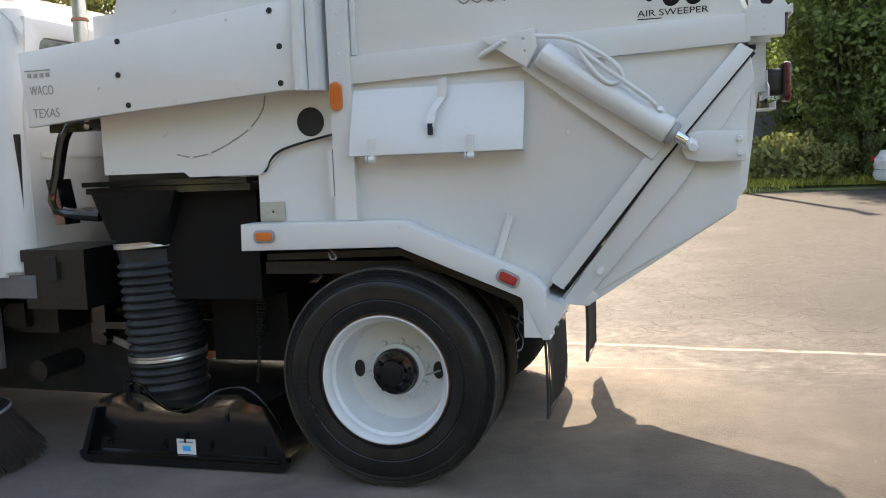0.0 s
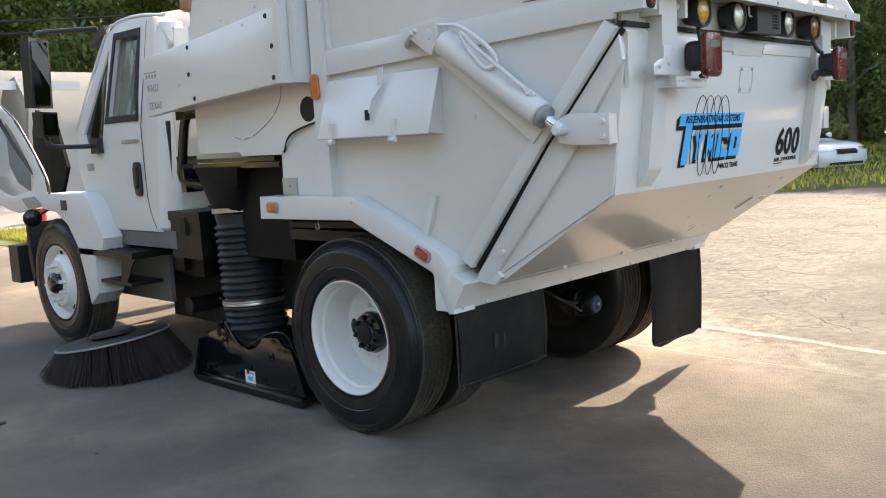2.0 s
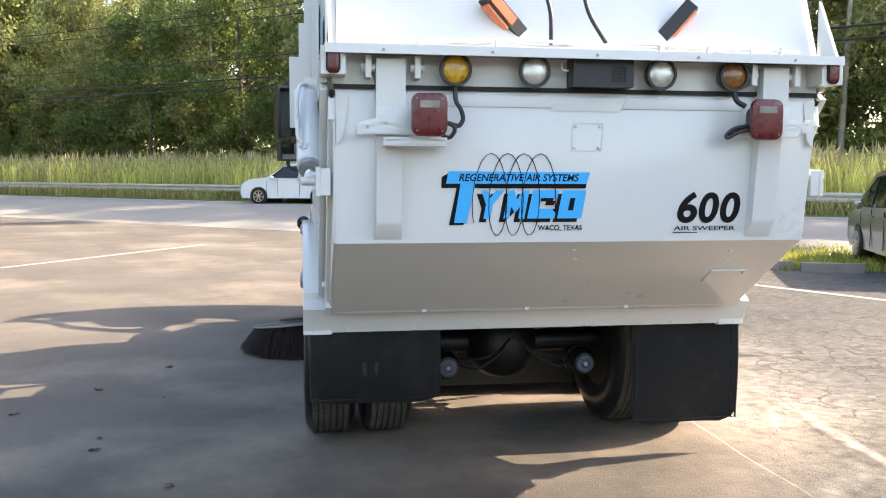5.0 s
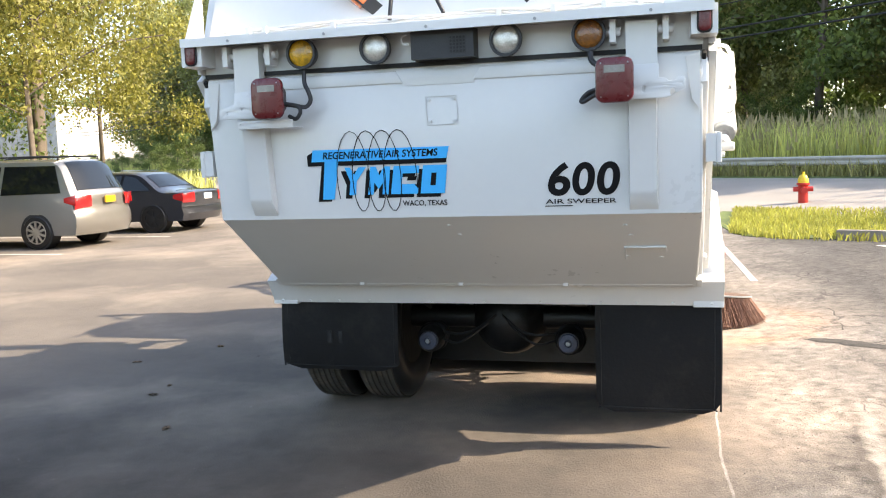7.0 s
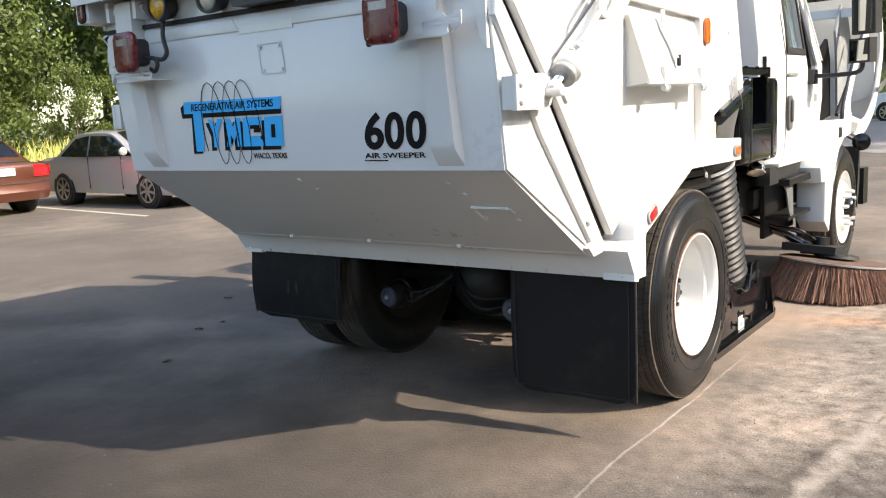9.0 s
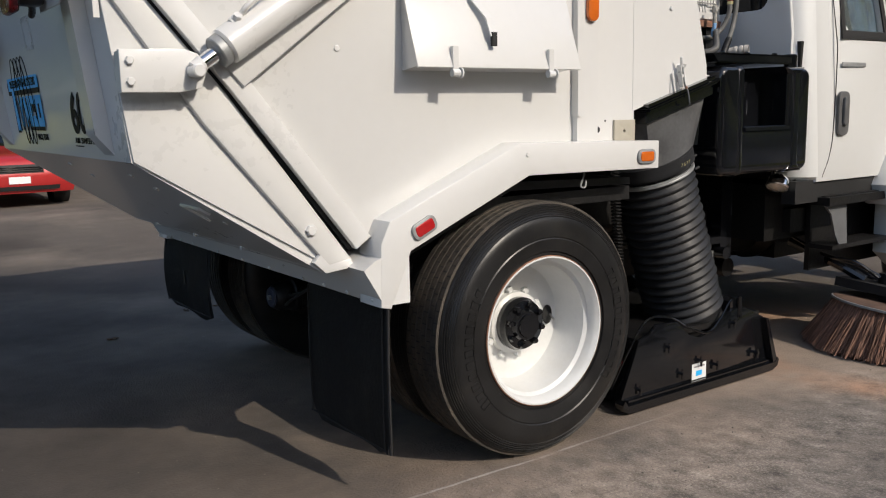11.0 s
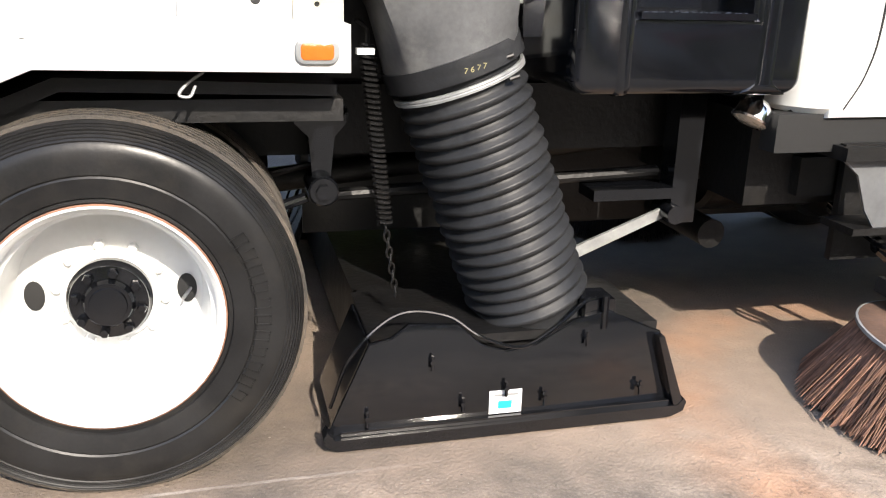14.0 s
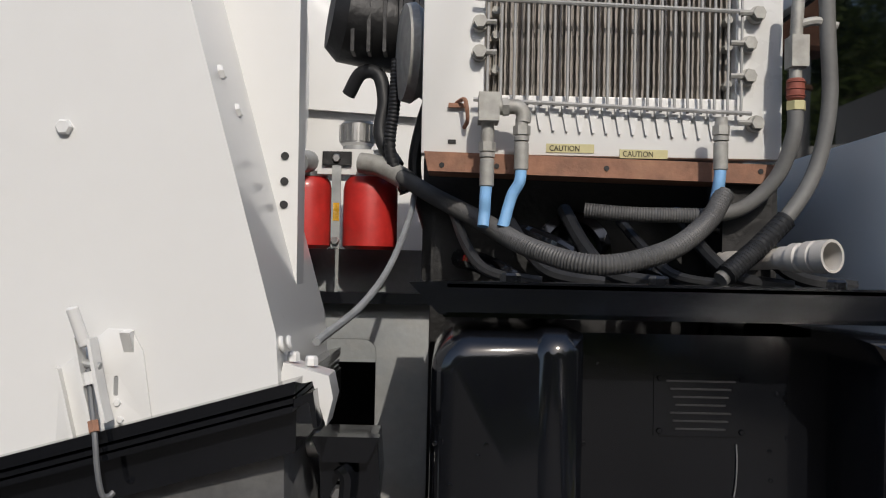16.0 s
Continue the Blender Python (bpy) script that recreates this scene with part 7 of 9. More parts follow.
    # sandy dust, red-brown where the broom has been, dark oil spots
    col = mixed(span(noise_tex(0.33, 8, 0.65), 0.50, 0.72, 0.0, 0.5), col, rgb(0.44, 0.355, 0.275))
    dust = math_node("MULTIPLY", span(noise_tex(0.8, 7, 0.6), 0.40, 0.62), math_node("MULTIPLY", span(sep.outputs["X"], -4.2, -2.4), span(sep.outputs["X"], 2.6, 0.6)))
    dust = math_node("MULTIPLY", dust, span(math_node("ABSOLUTE", math_node("SUBTRACT", sep.outputs["Y"], 0.9), 0.0), 2.2, 0.5))
    col = mixed(math_node("MULTIPLY", dust, 0.38), col, rgb(0.50, 0.37, 0.275))
    # red dust swept into a ring round the broom
    ring = n.new("ShaderNodeVectorMath")
    ring.operation = "DISTANCE"
    l.new(geo.outputs["Position"], ring.inputs[0])
    ring.inputs[1].default_value = (-2.68, 1.26, 0)
    swept = math_node("MULTIPLY", span(math_node("ABSOLUTE", math_node("SUBTRACT", math_node("ADD", ring.outputs["Value"], span(noise_tex(3, 5), 0, 1, -0.12, 0.12)), 0.92), 0.0), 0.22, 0.02), span(noise_tex(2.2, 6), 0.35, 0.65))
    col = mixed(math_node("MULTIPLY", swept, 0.5), col, rgb(0.50, 0.25, 0.13))
    col = mixed(span(noise_tex(2.6, 4), 0.70, 0.76, 0.0, 0.55), col, rgb(0.055, 0.05, 0.046))
    # pale joint along the seam and a pale dried splash
    seam = math_node("SUBTRACT", sep.outputs["Y"], span(noise_tex(1.3, 5), 0, 1, 1.18, 1.26))
    seam = math_node("MULTIPLY", span(math_node("ABSOLUTE", seam, 0.0), 0.009, 0.004), math_node("MULTIPLY", span(noise_tex(3.5, 6), 0.36, 0.5), span(sep.outputs["X"], -1.0, 0.2)))
    col = mixed(math_node("MULTIPLY", seam, 0.8), col, rgb(0.45, 0.41, 0.37))
    splash = n.new("ShaderNodeVectorMath")
    splash.operation = "DISTANCE"
    l.new(geo.outputs["Position"], splash.inputs[0])
    splash.inputs[1].default_value = (1.75, 1.75, 0)
    arc = math_node("MULTIPLY", span(math_node("ABSOLUTE", math_node("SUBTRACT", splash.outputs["Value"], 0.46), 0.0), 0.09, 0.01), span(sep.outputs["Y"], 1.9, 1.4))
    col = mixed(math_node("MULTIPLY", arc, span(noise_tex(5, 5), 0.35, 0.6, 0.0, 0.7)), col, rgb(0.50, 0.45, 0.40))
    # mottled grain at hand size
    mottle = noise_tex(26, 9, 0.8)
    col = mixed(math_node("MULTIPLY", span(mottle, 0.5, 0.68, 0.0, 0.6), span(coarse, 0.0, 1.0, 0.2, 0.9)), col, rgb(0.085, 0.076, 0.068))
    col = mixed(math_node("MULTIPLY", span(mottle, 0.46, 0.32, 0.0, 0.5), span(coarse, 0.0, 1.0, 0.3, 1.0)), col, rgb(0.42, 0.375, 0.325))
    # older, greyer asphalt to the rear; its darkening stands in for shade there
    dimmed = n.new("ShaderNodeHueSaturation")
    l.new(span(math_node("ADD", math_node("SUBTRACT", sep.outputs["X"], math_node("MULTIPLY", span(sep.outputs["Y"], 0.6, 1.3, 0.0, 0.35), span(sep.outputs["Y"], 1.9, 1.4))), span(noise_tex(0.55, 8, 0.65), 0.25, 0.75, -1.0, 1.0)), 0.1, 2.3, 1.0, 0.22), dimmed.inputs["Value"])
    l.new(span(sep.outputs["X"], 1.0, 3.0, 1.0, 0.72), dimmed.inputs["Saturation"])
    l.new(col, dimmed.inputs["Color"])
    col = dimmed.outputs[0]
    # sandy dust tracked behind the truck
    track = n.new("ShaderNodeVectorMath")
    track.operation = "DISTANCE"
    l.new(geo.outputs["Position"], track.inputs[0])
    track.inputs[1].default_value = (1.7, 0.7, 0)
    dusty = span(math_node("ADD", track.outputs["Value"], span(noise_tex(1.6, 7, 0.6), 0, 1, -0.8, 0.8)), 1.9, 0.7, 0.0, 0.25)
    col = mixed(dusty, col, rgb(0.075, 0.066, 0.058))
    # sun brightness set in the colour: paler strip beside the truck, dimmer beyond
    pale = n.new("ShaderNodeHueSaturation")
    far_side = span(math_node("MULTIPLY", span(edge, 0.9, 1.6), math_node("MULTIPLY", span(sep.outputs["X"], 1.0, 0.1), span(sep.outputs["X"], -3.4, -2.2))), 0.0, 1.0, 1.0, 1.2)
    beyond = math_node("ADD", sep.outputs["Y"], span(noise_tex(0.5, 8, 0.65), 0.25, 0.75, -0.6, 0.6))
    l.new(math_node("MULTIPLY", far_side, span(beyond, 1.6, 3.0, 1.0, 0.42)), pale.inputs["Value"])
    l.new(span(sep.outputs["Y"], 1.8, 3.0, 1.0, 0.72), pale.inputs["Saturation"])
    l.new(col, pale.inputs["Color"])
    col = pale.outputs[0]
    # pebbly wear at finger size over the old coarse surface
    speck = n.new("ShaderNodeHueSaturation")
    worn = math_node("SUBTRACT", span(noise_tex(13, 10, 0.85), 0.40, 0.60, 0.52, 1.42), 1.0)
    lumps = math_node("SUBTRACT", span(noise_tex(3.2, 8, 0.75), 0.38, 0.62, 0.80, 1.15), 1.0)
    l.new(math_node("ADD", math_node("MULTIPLY", math_node("ADD", worn, lumps), span(coarse, 0.0, 1.0, 0.12, 1.0)), 1.0), speck.inputs["Value"])
    l.new(col, speck.inputs["Color"])
    col = speck.outputs[0]
    # raised pale joint across the rear of the lot with a dark gap beside it
    joint = math_node("ADD", math_node("ADD", sep.outputs["Y"], math_node("MULTIPLY", sep.outputs["X"], 0.1)), span(noise_tex(2.2, 6), 0, 1, -2.14, -1.94))
    reach = span(sep.outputs["X"], -0.3, 0.4)
    pale_side = math_node("MULTIPLY", span(math_node("ABSOLUTE", joint, 0.0), 0.06, 0.02), reach)
    col = mixed(math_node("MULTIPLY", pale_side, span(noise_tex(9, 5), 0.35, 0.6, 0.2, 0.75)), col, rgb(0.36, 0.32, 0.275))
    gap = math_node("MULTIPLY", span(math_node("ABSOLUTE", math_node("ADD", joint, 0.075), 0.0), 0.035, 0.008), reach)
    col = mixed(math_node("MULTIPLY", gap, span(noise_tex(7, 5), 0.35, 0.6, 0.1, 0.7)), col, rgb(0.06, 0.05, 0.042))
    # fine broken cracks in the old asphalt
    cr = n.new("ShaderNodeTexVoronoi")
    cr.feature = "DISTANCE_TO_EDGE"
    cr.inputs["Scale"].default_value = 2.0
    wob = n.new("ShaderNodeVectorMath")
    wob.operation = "ADD"
    nz = n.new("ShaderNodeTexNoise")
    nz.inputs["Scale"].default_value, nz.inputs["Detail"].default_value = 2.4, 8
    l.new(geo.outputs["Position"], nz.inputs["Vector"])
    sc = n.new("ShaderNodeVectorMath")
    sc.operation = "SCALE"
    sc.inputs["Scale"].default_value = 0.9
    l.new(nz.outputs["Color"], sc.inputs[0])
    l.new(geo.outputs["Position"], wob.inputs[0])
    l.new(sc.outputs[0], wob.inputs[1])
    l.new(wob.outputs[0], cr.inputs["Vector"])
    crack = math_node("MULTIPLY", span(cr.outputs["Distance"], 0.040, 0.006), math_node("MULTIPLY", span(edge, 1.7, 2.4), span(noise_tex(0.8, 5), 0.40, 0.52)))
    col = mixed(math_node("MULTIPLY", crack, 0.7), col, rgb(0.05, 0.044, 0.04))
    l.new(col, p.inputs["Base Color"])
    p.inputs["Roughness"].default_value = 0.86
    p.inputs["Specular IOR Level"].default_value = 0.3
    height = math_node("ADD", math_node("MULTIPLY", math_node("ADD", grain, grit), 0.35), math_node("MULTIPLY", stones.outputs["Distance"], 0.5))
    height = math_node("SUBTRACT", height, math_node("MULTIPLY", crack, 1.5))
    b = n.new("ShaderNodeBump")
    b.inputs["Strength"].default_value, b.inputs["Distance"].default_value = 0.7, 0.007
    l.new(height, b.inputs["Height"])
    l.new(b.outputs[0], p.inputs["Normal"])
    return m


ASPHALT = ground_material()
ROAD = material("road_asphalt", (0.27, 0.245, 0.22), 0.85, vary=0.12, scale=0.6, fine=120, bump=0.3, bump_scale=200)
GRASS_SOIL = material("grass_ground", (0.10, 0.13, 0.035), 0.9, vary=0.35, scale=1.2, fine=30, bump=0.5, bump_scale=30)
BLADE = material("grass_blade", (0.38, 0.37, 0.075), 0.6, thin=0.45, vary=0.25, scale=0.6, fine=8, island=0.35)
REED = material("reed_blade", (0.60, 0.60, 0.21), 0.6, thin=0.45, vary=0.3, scale=0.4, fine=6, island=0.4)
WEED = material("dry_weed_blade", (0.34, 0.31, 0.12), 0.7, thin=0.4, vary=0.3, scale=0.5, fine=6, island=0.4)
PLUME = material("reed_plume", (0.45, 0.38, 0.22), 0.8, thin=0.45, vary=0.2, island=0.3)
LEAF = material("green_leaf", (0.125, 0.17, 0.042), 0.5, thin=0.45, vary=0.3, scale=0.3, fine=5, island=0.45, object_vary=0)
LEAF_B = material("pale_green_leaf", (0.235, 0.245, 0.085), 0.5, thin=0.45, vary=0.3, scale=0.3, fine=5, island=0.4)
LEAF_Y = material("yellow_leaf", (0.225, 0.21, 0.04), 0.5, thin=0.45, vary=0.3, scale=0.5, fine=5, island=0.4)
LEAF_O = material("rusty_leaf", (0.36, 0.21, 0.06), 0.5, thin=0.45, vary=0.3, scale=0.5, fine=5, island=0.4)
BARK = material("bark", (0.12, 0.095, 0.072), 0.9, vary=0.35, scale=3, fine=40, bump=0.6, bump_scale=20)
PALEBARK = material("pale_bark", (0.32, 0.29, 0.24), 0.85, vary=0.3, scale=3, fine=40, bump=0.4, bump_scale=20)
POLE = material("weathered_pole", (0.36, 0.29, 0.22), 0.85, vary=0.25, scale=4, fine=60, bump=0.4, bump_scale=30)
GALV = material("weathered_rail", (0.46, 0.43, 0.37), 0.6, 0.2, vary=0.2, scale=2, fine=30)
LINE = material("worn_line_paint", (0.46, 0.44, 0.40), 0.8, vary=0.15, scale=5, fine=60, dirt=(0.25, 0.22, 0.19), dirt_amount=0.9)
CONCRETE = material("weathered_concrete", (0.20, 0.175, 0.15), 0.85, vary=0.2, scale=4, fine=60, bump=0.4, bump_scale=60)

gr = bmesh.new()
xs = sorted({*range(-12, 13, 2), *range(-60, 61, 12), -800, -250, 250, 800})
gv = {(i, j): gr.verts.new((x, y, 0)) for i, x in enumerate(xs) for j, y in enumerate(xs)}
for i in range(len(xs) - 1):
    for j in range(len(xs) - 1):
        gr.faces.new((gv[i, j], gv[i + 1, j], gv[i + 1, j + 1], gv[i, j + 1]))
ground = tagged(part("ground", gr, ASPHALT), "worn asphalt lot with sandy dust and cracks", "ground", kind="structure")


def sheet(name, pts, z, mat, label, category, thick=0.0):
    bm = bmesh.new()
    if thick:
        aprism(bm, pts, z - thick, z, "z")
    else:
        bm.faces.new([bm.verts.new((x, y, z)) for x, y in pts])
    return tagged(part(name, bm, mat, smooth=0), label, category, kind="structure")


ROAD_WAY, ROAD_OUT = Vector((0.65, 0.76, 0)).normalized(), Vector((-0.76, 0.65, 0)).normalized()


def by_road(along, out, z=0.0):
    """A point along the road and out from the lot; the roadside lies 0.38 m above the lot."""
    return ROAD_OUT * (out - 3.0) + ROAD_WAY * along + Vector((0, 0, z + (0.38 if out > 24 else 0.0)))


def road_profile(name, levels, mat, label, category):
    """A long strip beside the lot that climbs over (out, height) levels."""
    bm = bmesh.new()
    rows = [[bm.verts.new((*by_road(a, o)[:2], z)) for o, z in levels] for a in (-160, -90, -50, -30, -15, 0, 20, 50, 90)]
    for p, q in zip(rows, rows[1:]):
        for i in range(len(levels) - 1):
            bm.faces.new((p[i], q[i], q[i + 1], p[i + 1]))
    return tagged(part(name, bm, mat, smooth=60), label, category, kind="structure")


road_profile("road", ((16.4, 0.004), (19.0, 0.14), (21.5, 0.32), (23.0, 0.38), (25.3, 0.39)), ROAD, "grey two-lane road past the lot", "road")
road_profile("road_line", ((24.6, 0.391), (24.75, 0.392)), LINE, "worn white edge line", "road marking")
road_profile("verge", ((25.28, 0.30), (25.4, 0.43), (30.0, 0.43), (60.0, 0.43)), GRASS_SOIL, "grassy verge behind the guard rail", "verge")
sheet("grass_strip", [(-10.6, 2.06), (-10.1, 2.25), (-9.75, 2.75), (-9.55, 3.4), (-9.0, 4.6), (-5.2, 13.0), (-2.6, 20.0), (0.2, 25.4), (14, 23.2), (40, 22), (60, 60), (8, 60), (-5.5, 24.0), (-16.4, 5.9), (-17.2, 3.2), (-16.4, 2.25), (-13.4, 1.84)], 0.012, GRASS_SOIL, "sunlit grass strip beside the lot", "grass", 0.012)
sheet("far_verge", [(-45, -18.2), (20, -18.2), (40, -60), (-60, -60)], 0.06, GRASS_SOIL, "weedy ground behind the parked cars", "grass", 0.06)


def blades(name, n, place, height, width, mat, label, seed, lean=0.35, plume=None, clump=1):
    rng = random.Random(seed)
    verts, faces = [], []
    pv, pf = [], []
    for i in range(n):
        x, y, z = place(rng)
        h = height * rng.uniform(0.55, 1.2)
        a = rng.uniform(0, 2 * math.pi)
        dx, dy = math.cos(a) * width, math.sin(a) * width
        lx, ly = rng.gauss(0, lean) * h, rng.gauss(0, lean) * h
        k = len(verts)
        verts += [(x - dx, y - dy, z), (x + dx, y + dy, z), (x + lx * 0.4 + dx * 0.8, y + ly * 0.4 + dy * 0.8, z + h * 0.6), (x + lx * 0.4 - dx * 0.8, y + ly * 0.4 - dy * 0.8, z + h * 0.6), (x + lx, y + ly, z + h)]
        faces += [(k, k + 1, k + 2, k + 3), (k + 3, k + 2, k + 4)]
        if plume and rng.random() < 0.22:
            j = len(pv)
            tx, ty, tz = x + lx, y + ly, z + h
            pv += [(tx - dx * 2, ty - dy * 2, tz - 0.12), (tx + dx * 2, ty + dy * 2, tz - 0.12), (tx + lx * 0.25, ty + ly * 0.25, tz + 0.25)]
            pf += [(j, j + 1, j + 2)]
    mesh = bpy.data.meshes.new(name)
    mesh.from_pydata(verts, [], faces)
    mesh.materials.append(mat)
    ob = tagged(new(name, mesh), label, "grass", kind="stuff")
    if pv:
        m2 = bpy.data.meshes.new("plumes")
        m2.from_pydata(pv, [], pf)
        m2.materials.append(plume)
        tagged(new("reed_plumes", m2), "pale seed heads of tall reeds", "reeds", kind="stuff")
    return ob


def on_strip(rng):
    t, u = rng.random() ** 1.4, rng.random()
    a = Vector((-9.75 - 0.9 * max(0.0, 1 - 22 * t) ** 2 + rng.gauss(0, 0.07), 2.0, 0)).lerp(Vector((-2.6, 20, 0)), t)
    b = Vector((-16.2, 2.5, 0)).lerp(Vector((-7.5, 22, 0)), t)
    p = a.lerp(b, u)
    return p.x, p.y, 0.01


def lawn_height(out):
    return 0.012 + 0.43 * min(1.0, max(0.0, (out - 15.6) / 8.0))


bank = bmesh.new()
rows = [[bank.verts.new(tuple(by_road(along, out)[:2]) + (lawn_height(out) + 0.012 * math.sin(along * 1.7 + out),)) for out in (15.5, 17.0, 19.0, 21.0, 23.6, 28.0, 36.0)] for along in (6, 8, 11, 15, 20, 27, 36, 50)]
for p, q in zip(rows, rows[1:]):
    for i in range(6):
        bank.faces.new((p[i], q[i], q[i + 1], p[i + 1]))
bmesh.ops.solidify(bank, geom=bank.faces[:], thickness=0.05)
tagged(part("lawn_bank", bank, GRASS_SOIL, smooth=60), "bright mown lawn rising behind the parked cars", "lawn", kind="structure")


def on_bank(rng):
    along, out = 6 + 40 * rng.random() ** 1.5, rng.uniform(15.5, 34)
    p = by_road(along, out)
    return p.x, p.y, lawn_height(out)


blades("bank_grass", 16000, on_bank, 0.16, 0.022, BLADE, "bright grass of the rising lawn", 36)
blades("lawn", 26000, on_strip, 0.13, 0.012, BLADE, "uneven lawn of bright grass", 31)
blades("edge_weeds", 5000, lambda r: (r.uniform(-3.5, 14), 25.6 + r.random() ** 2 * 3 - 0.05 * r.random(), 0.09), 0.28, 0.02, BLADE, "grass and weeds along the lot edge", 32)


def behind_rail(rng):
    p = by_road(rng.uniform(-115, 4), 26.3 + 7.5 * rng.random(), 0.05)
    return p.x, p.y, 0.43


blades("reeds", 60000, behind_rail, 1.75, 0.028, REED, "tall reeds behind the guard rail", 33, 0.16, PLUME)
blades("rail_weeds", 14000, lambda r: tuple(by_road(r.uniform(-115, 3), r.uniform(25.4, 26.6), 0.05)), 0.5, 0.02, WEED, "dry weeds under the guard rail", 34)
blades("car_row_weeds", 9000, lambda r: (r.uniform(-30, 12), -18.3 - 5 * r.random(), 0.06), 1.1, 0.03, REED, "tall weeds behind the parked cars", 35, 0.22)


# guard rail
def guard_rail():
    g = thing("guard_rail", "weathered steel guard rail along the road", "guard rail", by_road(-10, 25.9))
    g.matrix_world = Matrix.Translation(by_road(0, 25.9)) @ Matrix.Rotation(math.atan2(ROAD_WAY.y, ROAD_WAY.x), 4, "Z")
    prof = [(0.0, 0.40), (-0.04, 0.44), (-0.04, 0.49), (0.0, 0.53), (0.0, 0.57), (-0.04, 0.61), (-0.04, 0.66), (0.0, 0.70), (0.006, 0.70), (0.006, 0.40)]
    for i in range(31):
        part("rail", prism(prof, -120 + i * 4.0, -116.02 + i * 4.0, "x"), GALV, g, smooth=0)
    first = part("post", box(-0.05, 0.05, -0.16, -0.06, 0.0, 0.68, 0.005), POLE, g)
    first.location = (-119, 0.22, 0)
    for i in range(1, 62):
        o = new("post", first.data)
        o.parent, o.location = g, (-119 + i * 2.0, 0.22, 0)


guard_rail()


# ---- trees ----
def leaf_mesh(name, n, blobs, size, mat, rng, droop=0.3):
    verts, faces = [], []
    for i in range(n):
        c, r = rng.choice(blobs)
        d = Vector((rng.gauss(0, 1), rng.gauss(0, 1), rng.gauss(0, 0.8)))
        d = d.normalized() * (rng.random() ** 0.45) * r
        p = Vector(c) + d
        s = size * rng.uniform(0.6, 1.4)
        u = Vector((rng.gauss(0, 1), rng.gauss(0, 1), rng.gauss(0, 0.5))).normalized()
        v = u.orthogonal().normalized()
        v = (Matrix.Rotation(rng.uniform(0, 6.28), 3, u) @ v)
        w = u.cross(v)
        k = len(verts)
        verts += [p - v * s, p + w * s * 0.5 - v * s * 0.1, p + v * s, p - w * s * 0.5 - v * s * 0.1]
        faces.append((k, k + 1, k + 2, k + 3))
    m = bpy.data.meshes.new(name)
    m.from_pydata([tuple(v) for v in verts], [], faces)
    m.materials.append(mat)
    return m


def tree(name, label, height, crown_r, base, mat, bark, seed, n=2600, size=0.16, low=0.35, trunk_r=0.16, limbs=7):
    rng = random.Random(seed)
    t = thing(name, label, "tree", group="trees round the lot")
    tr = bmesh.new()
    bend = Vector((rng.uniform(-0.4, 0.4), rng.uniform(-0.4, 0.4), 0))
    line = [Vector((0, 0, -0.1)), Vector((0, 0, height * 0.3)) + bend * 0.3, Vector((0, 0, height * 0.62)) + bend, Vector((0, 0, height * 0.93)) + bend * 1.4]
    pts = spline(line, 5)
    rings = []
    for i, p in enumerate(pts):
        f = i / (len(pts) - 1)
        r = trunk_r * (1 - 0.85 * f) + (0.07 * trunk_r if i == 0 else 0)
        rings.append([tr.verts.new(p + Vector((math.cos(a), math.sin(a), 0)) * r * (1 + 0.1 * math.sin(3 * a + f * 4))) for a in [2 * math.pi * k / 9 for k in range(9)]])
    for p, q in zip(rings, rings[1:]):
        for k in range(9):
            tr.faces.new((p[k], p[(k + 1) % 9], q[(k + 1) % 9], q[k]))
    blobs = []
    for i in range(limbs):
        f = low + (0.95 - low) * (i + 0.5) / limbs
        o = pts[min(len(pts) - 1, int(f * (len(pts) - 1)))]
        a = i * 2.4 + rng.uniform(-0.4, 0.4)
        l = crown_r * (1.0 - 0.55 * max(0, f - 0.5)) * rng.uniform(0.65, 1.05)
        e = o + Vector((math.cos(a) * l, math.sin(a) * l, l * rng.uniform(0.15, 0.7)))
        atube(tr, [o, o.lerp(e, 0.5) + Vector((0, 0, 0.12 * l)), e], trunk_r * 0.22, 5, 3)
        for g in (0.45, 0.75, 1.0):
            blobs.append((o.lerp(e, g) + Vector((rng.gauss(0, 0.2), rng.gauss(0, 0.2), rng.gauss(0, 0.2))), crown_r * rng.uniform(0.22, 0.42)))
    blobs.append((pts[-1], crown_r * 0.45))
    part("trunk", tr, bark, t, smooth=60)
    cr = new("crown", leaf_mesh("crown", n, blobs, size, mat, rng))
    cr.parent = t
    return t


protos = [
    tree("tree", "tall broadleaf tree with green foliage", 13, 3.4, 0, LEAF, BARK, 1, 12000, 0.11, 0.28, 0.17, 12),
    tree("tree", "tall slender tree with pale green foliage", 15, 2.8, 0, LEAF_B, PALEBARK, 2, 11000, 0.105, 0.25, 0.13, 12),
    tree("tree", "broad green tree with a dense crown", 11, 3.8, 0, LEAF, BARK, 3, 13000, 0.11, 0.18, 0.2, 13),
    tree("tree", "young tree with green leaves", 7, 2.2, 0, LEAF, BARK, 4, 6500, 0.085, 0.12, 0.08, 9),
    tree("tree", "broad roadside tree with sunlit pale green leaves", 12, 3.6, 0, LEAF_B, PALEBARK, 6, 12500, 0.11, 0.2, 0.15, 13),
]
spots = []
rng = random.Random(77)
for i in range(88):
    a = -92 + i * 1.42 + rng.uniform(-1.2, 1.2)
    o = 34.5 + rng.random() ** 1.3 * 16
    spots.append((by_road(a, o), rng.choice((4, 1, 1, 4, 0)), rng.uniform(0.85, 1.35)))
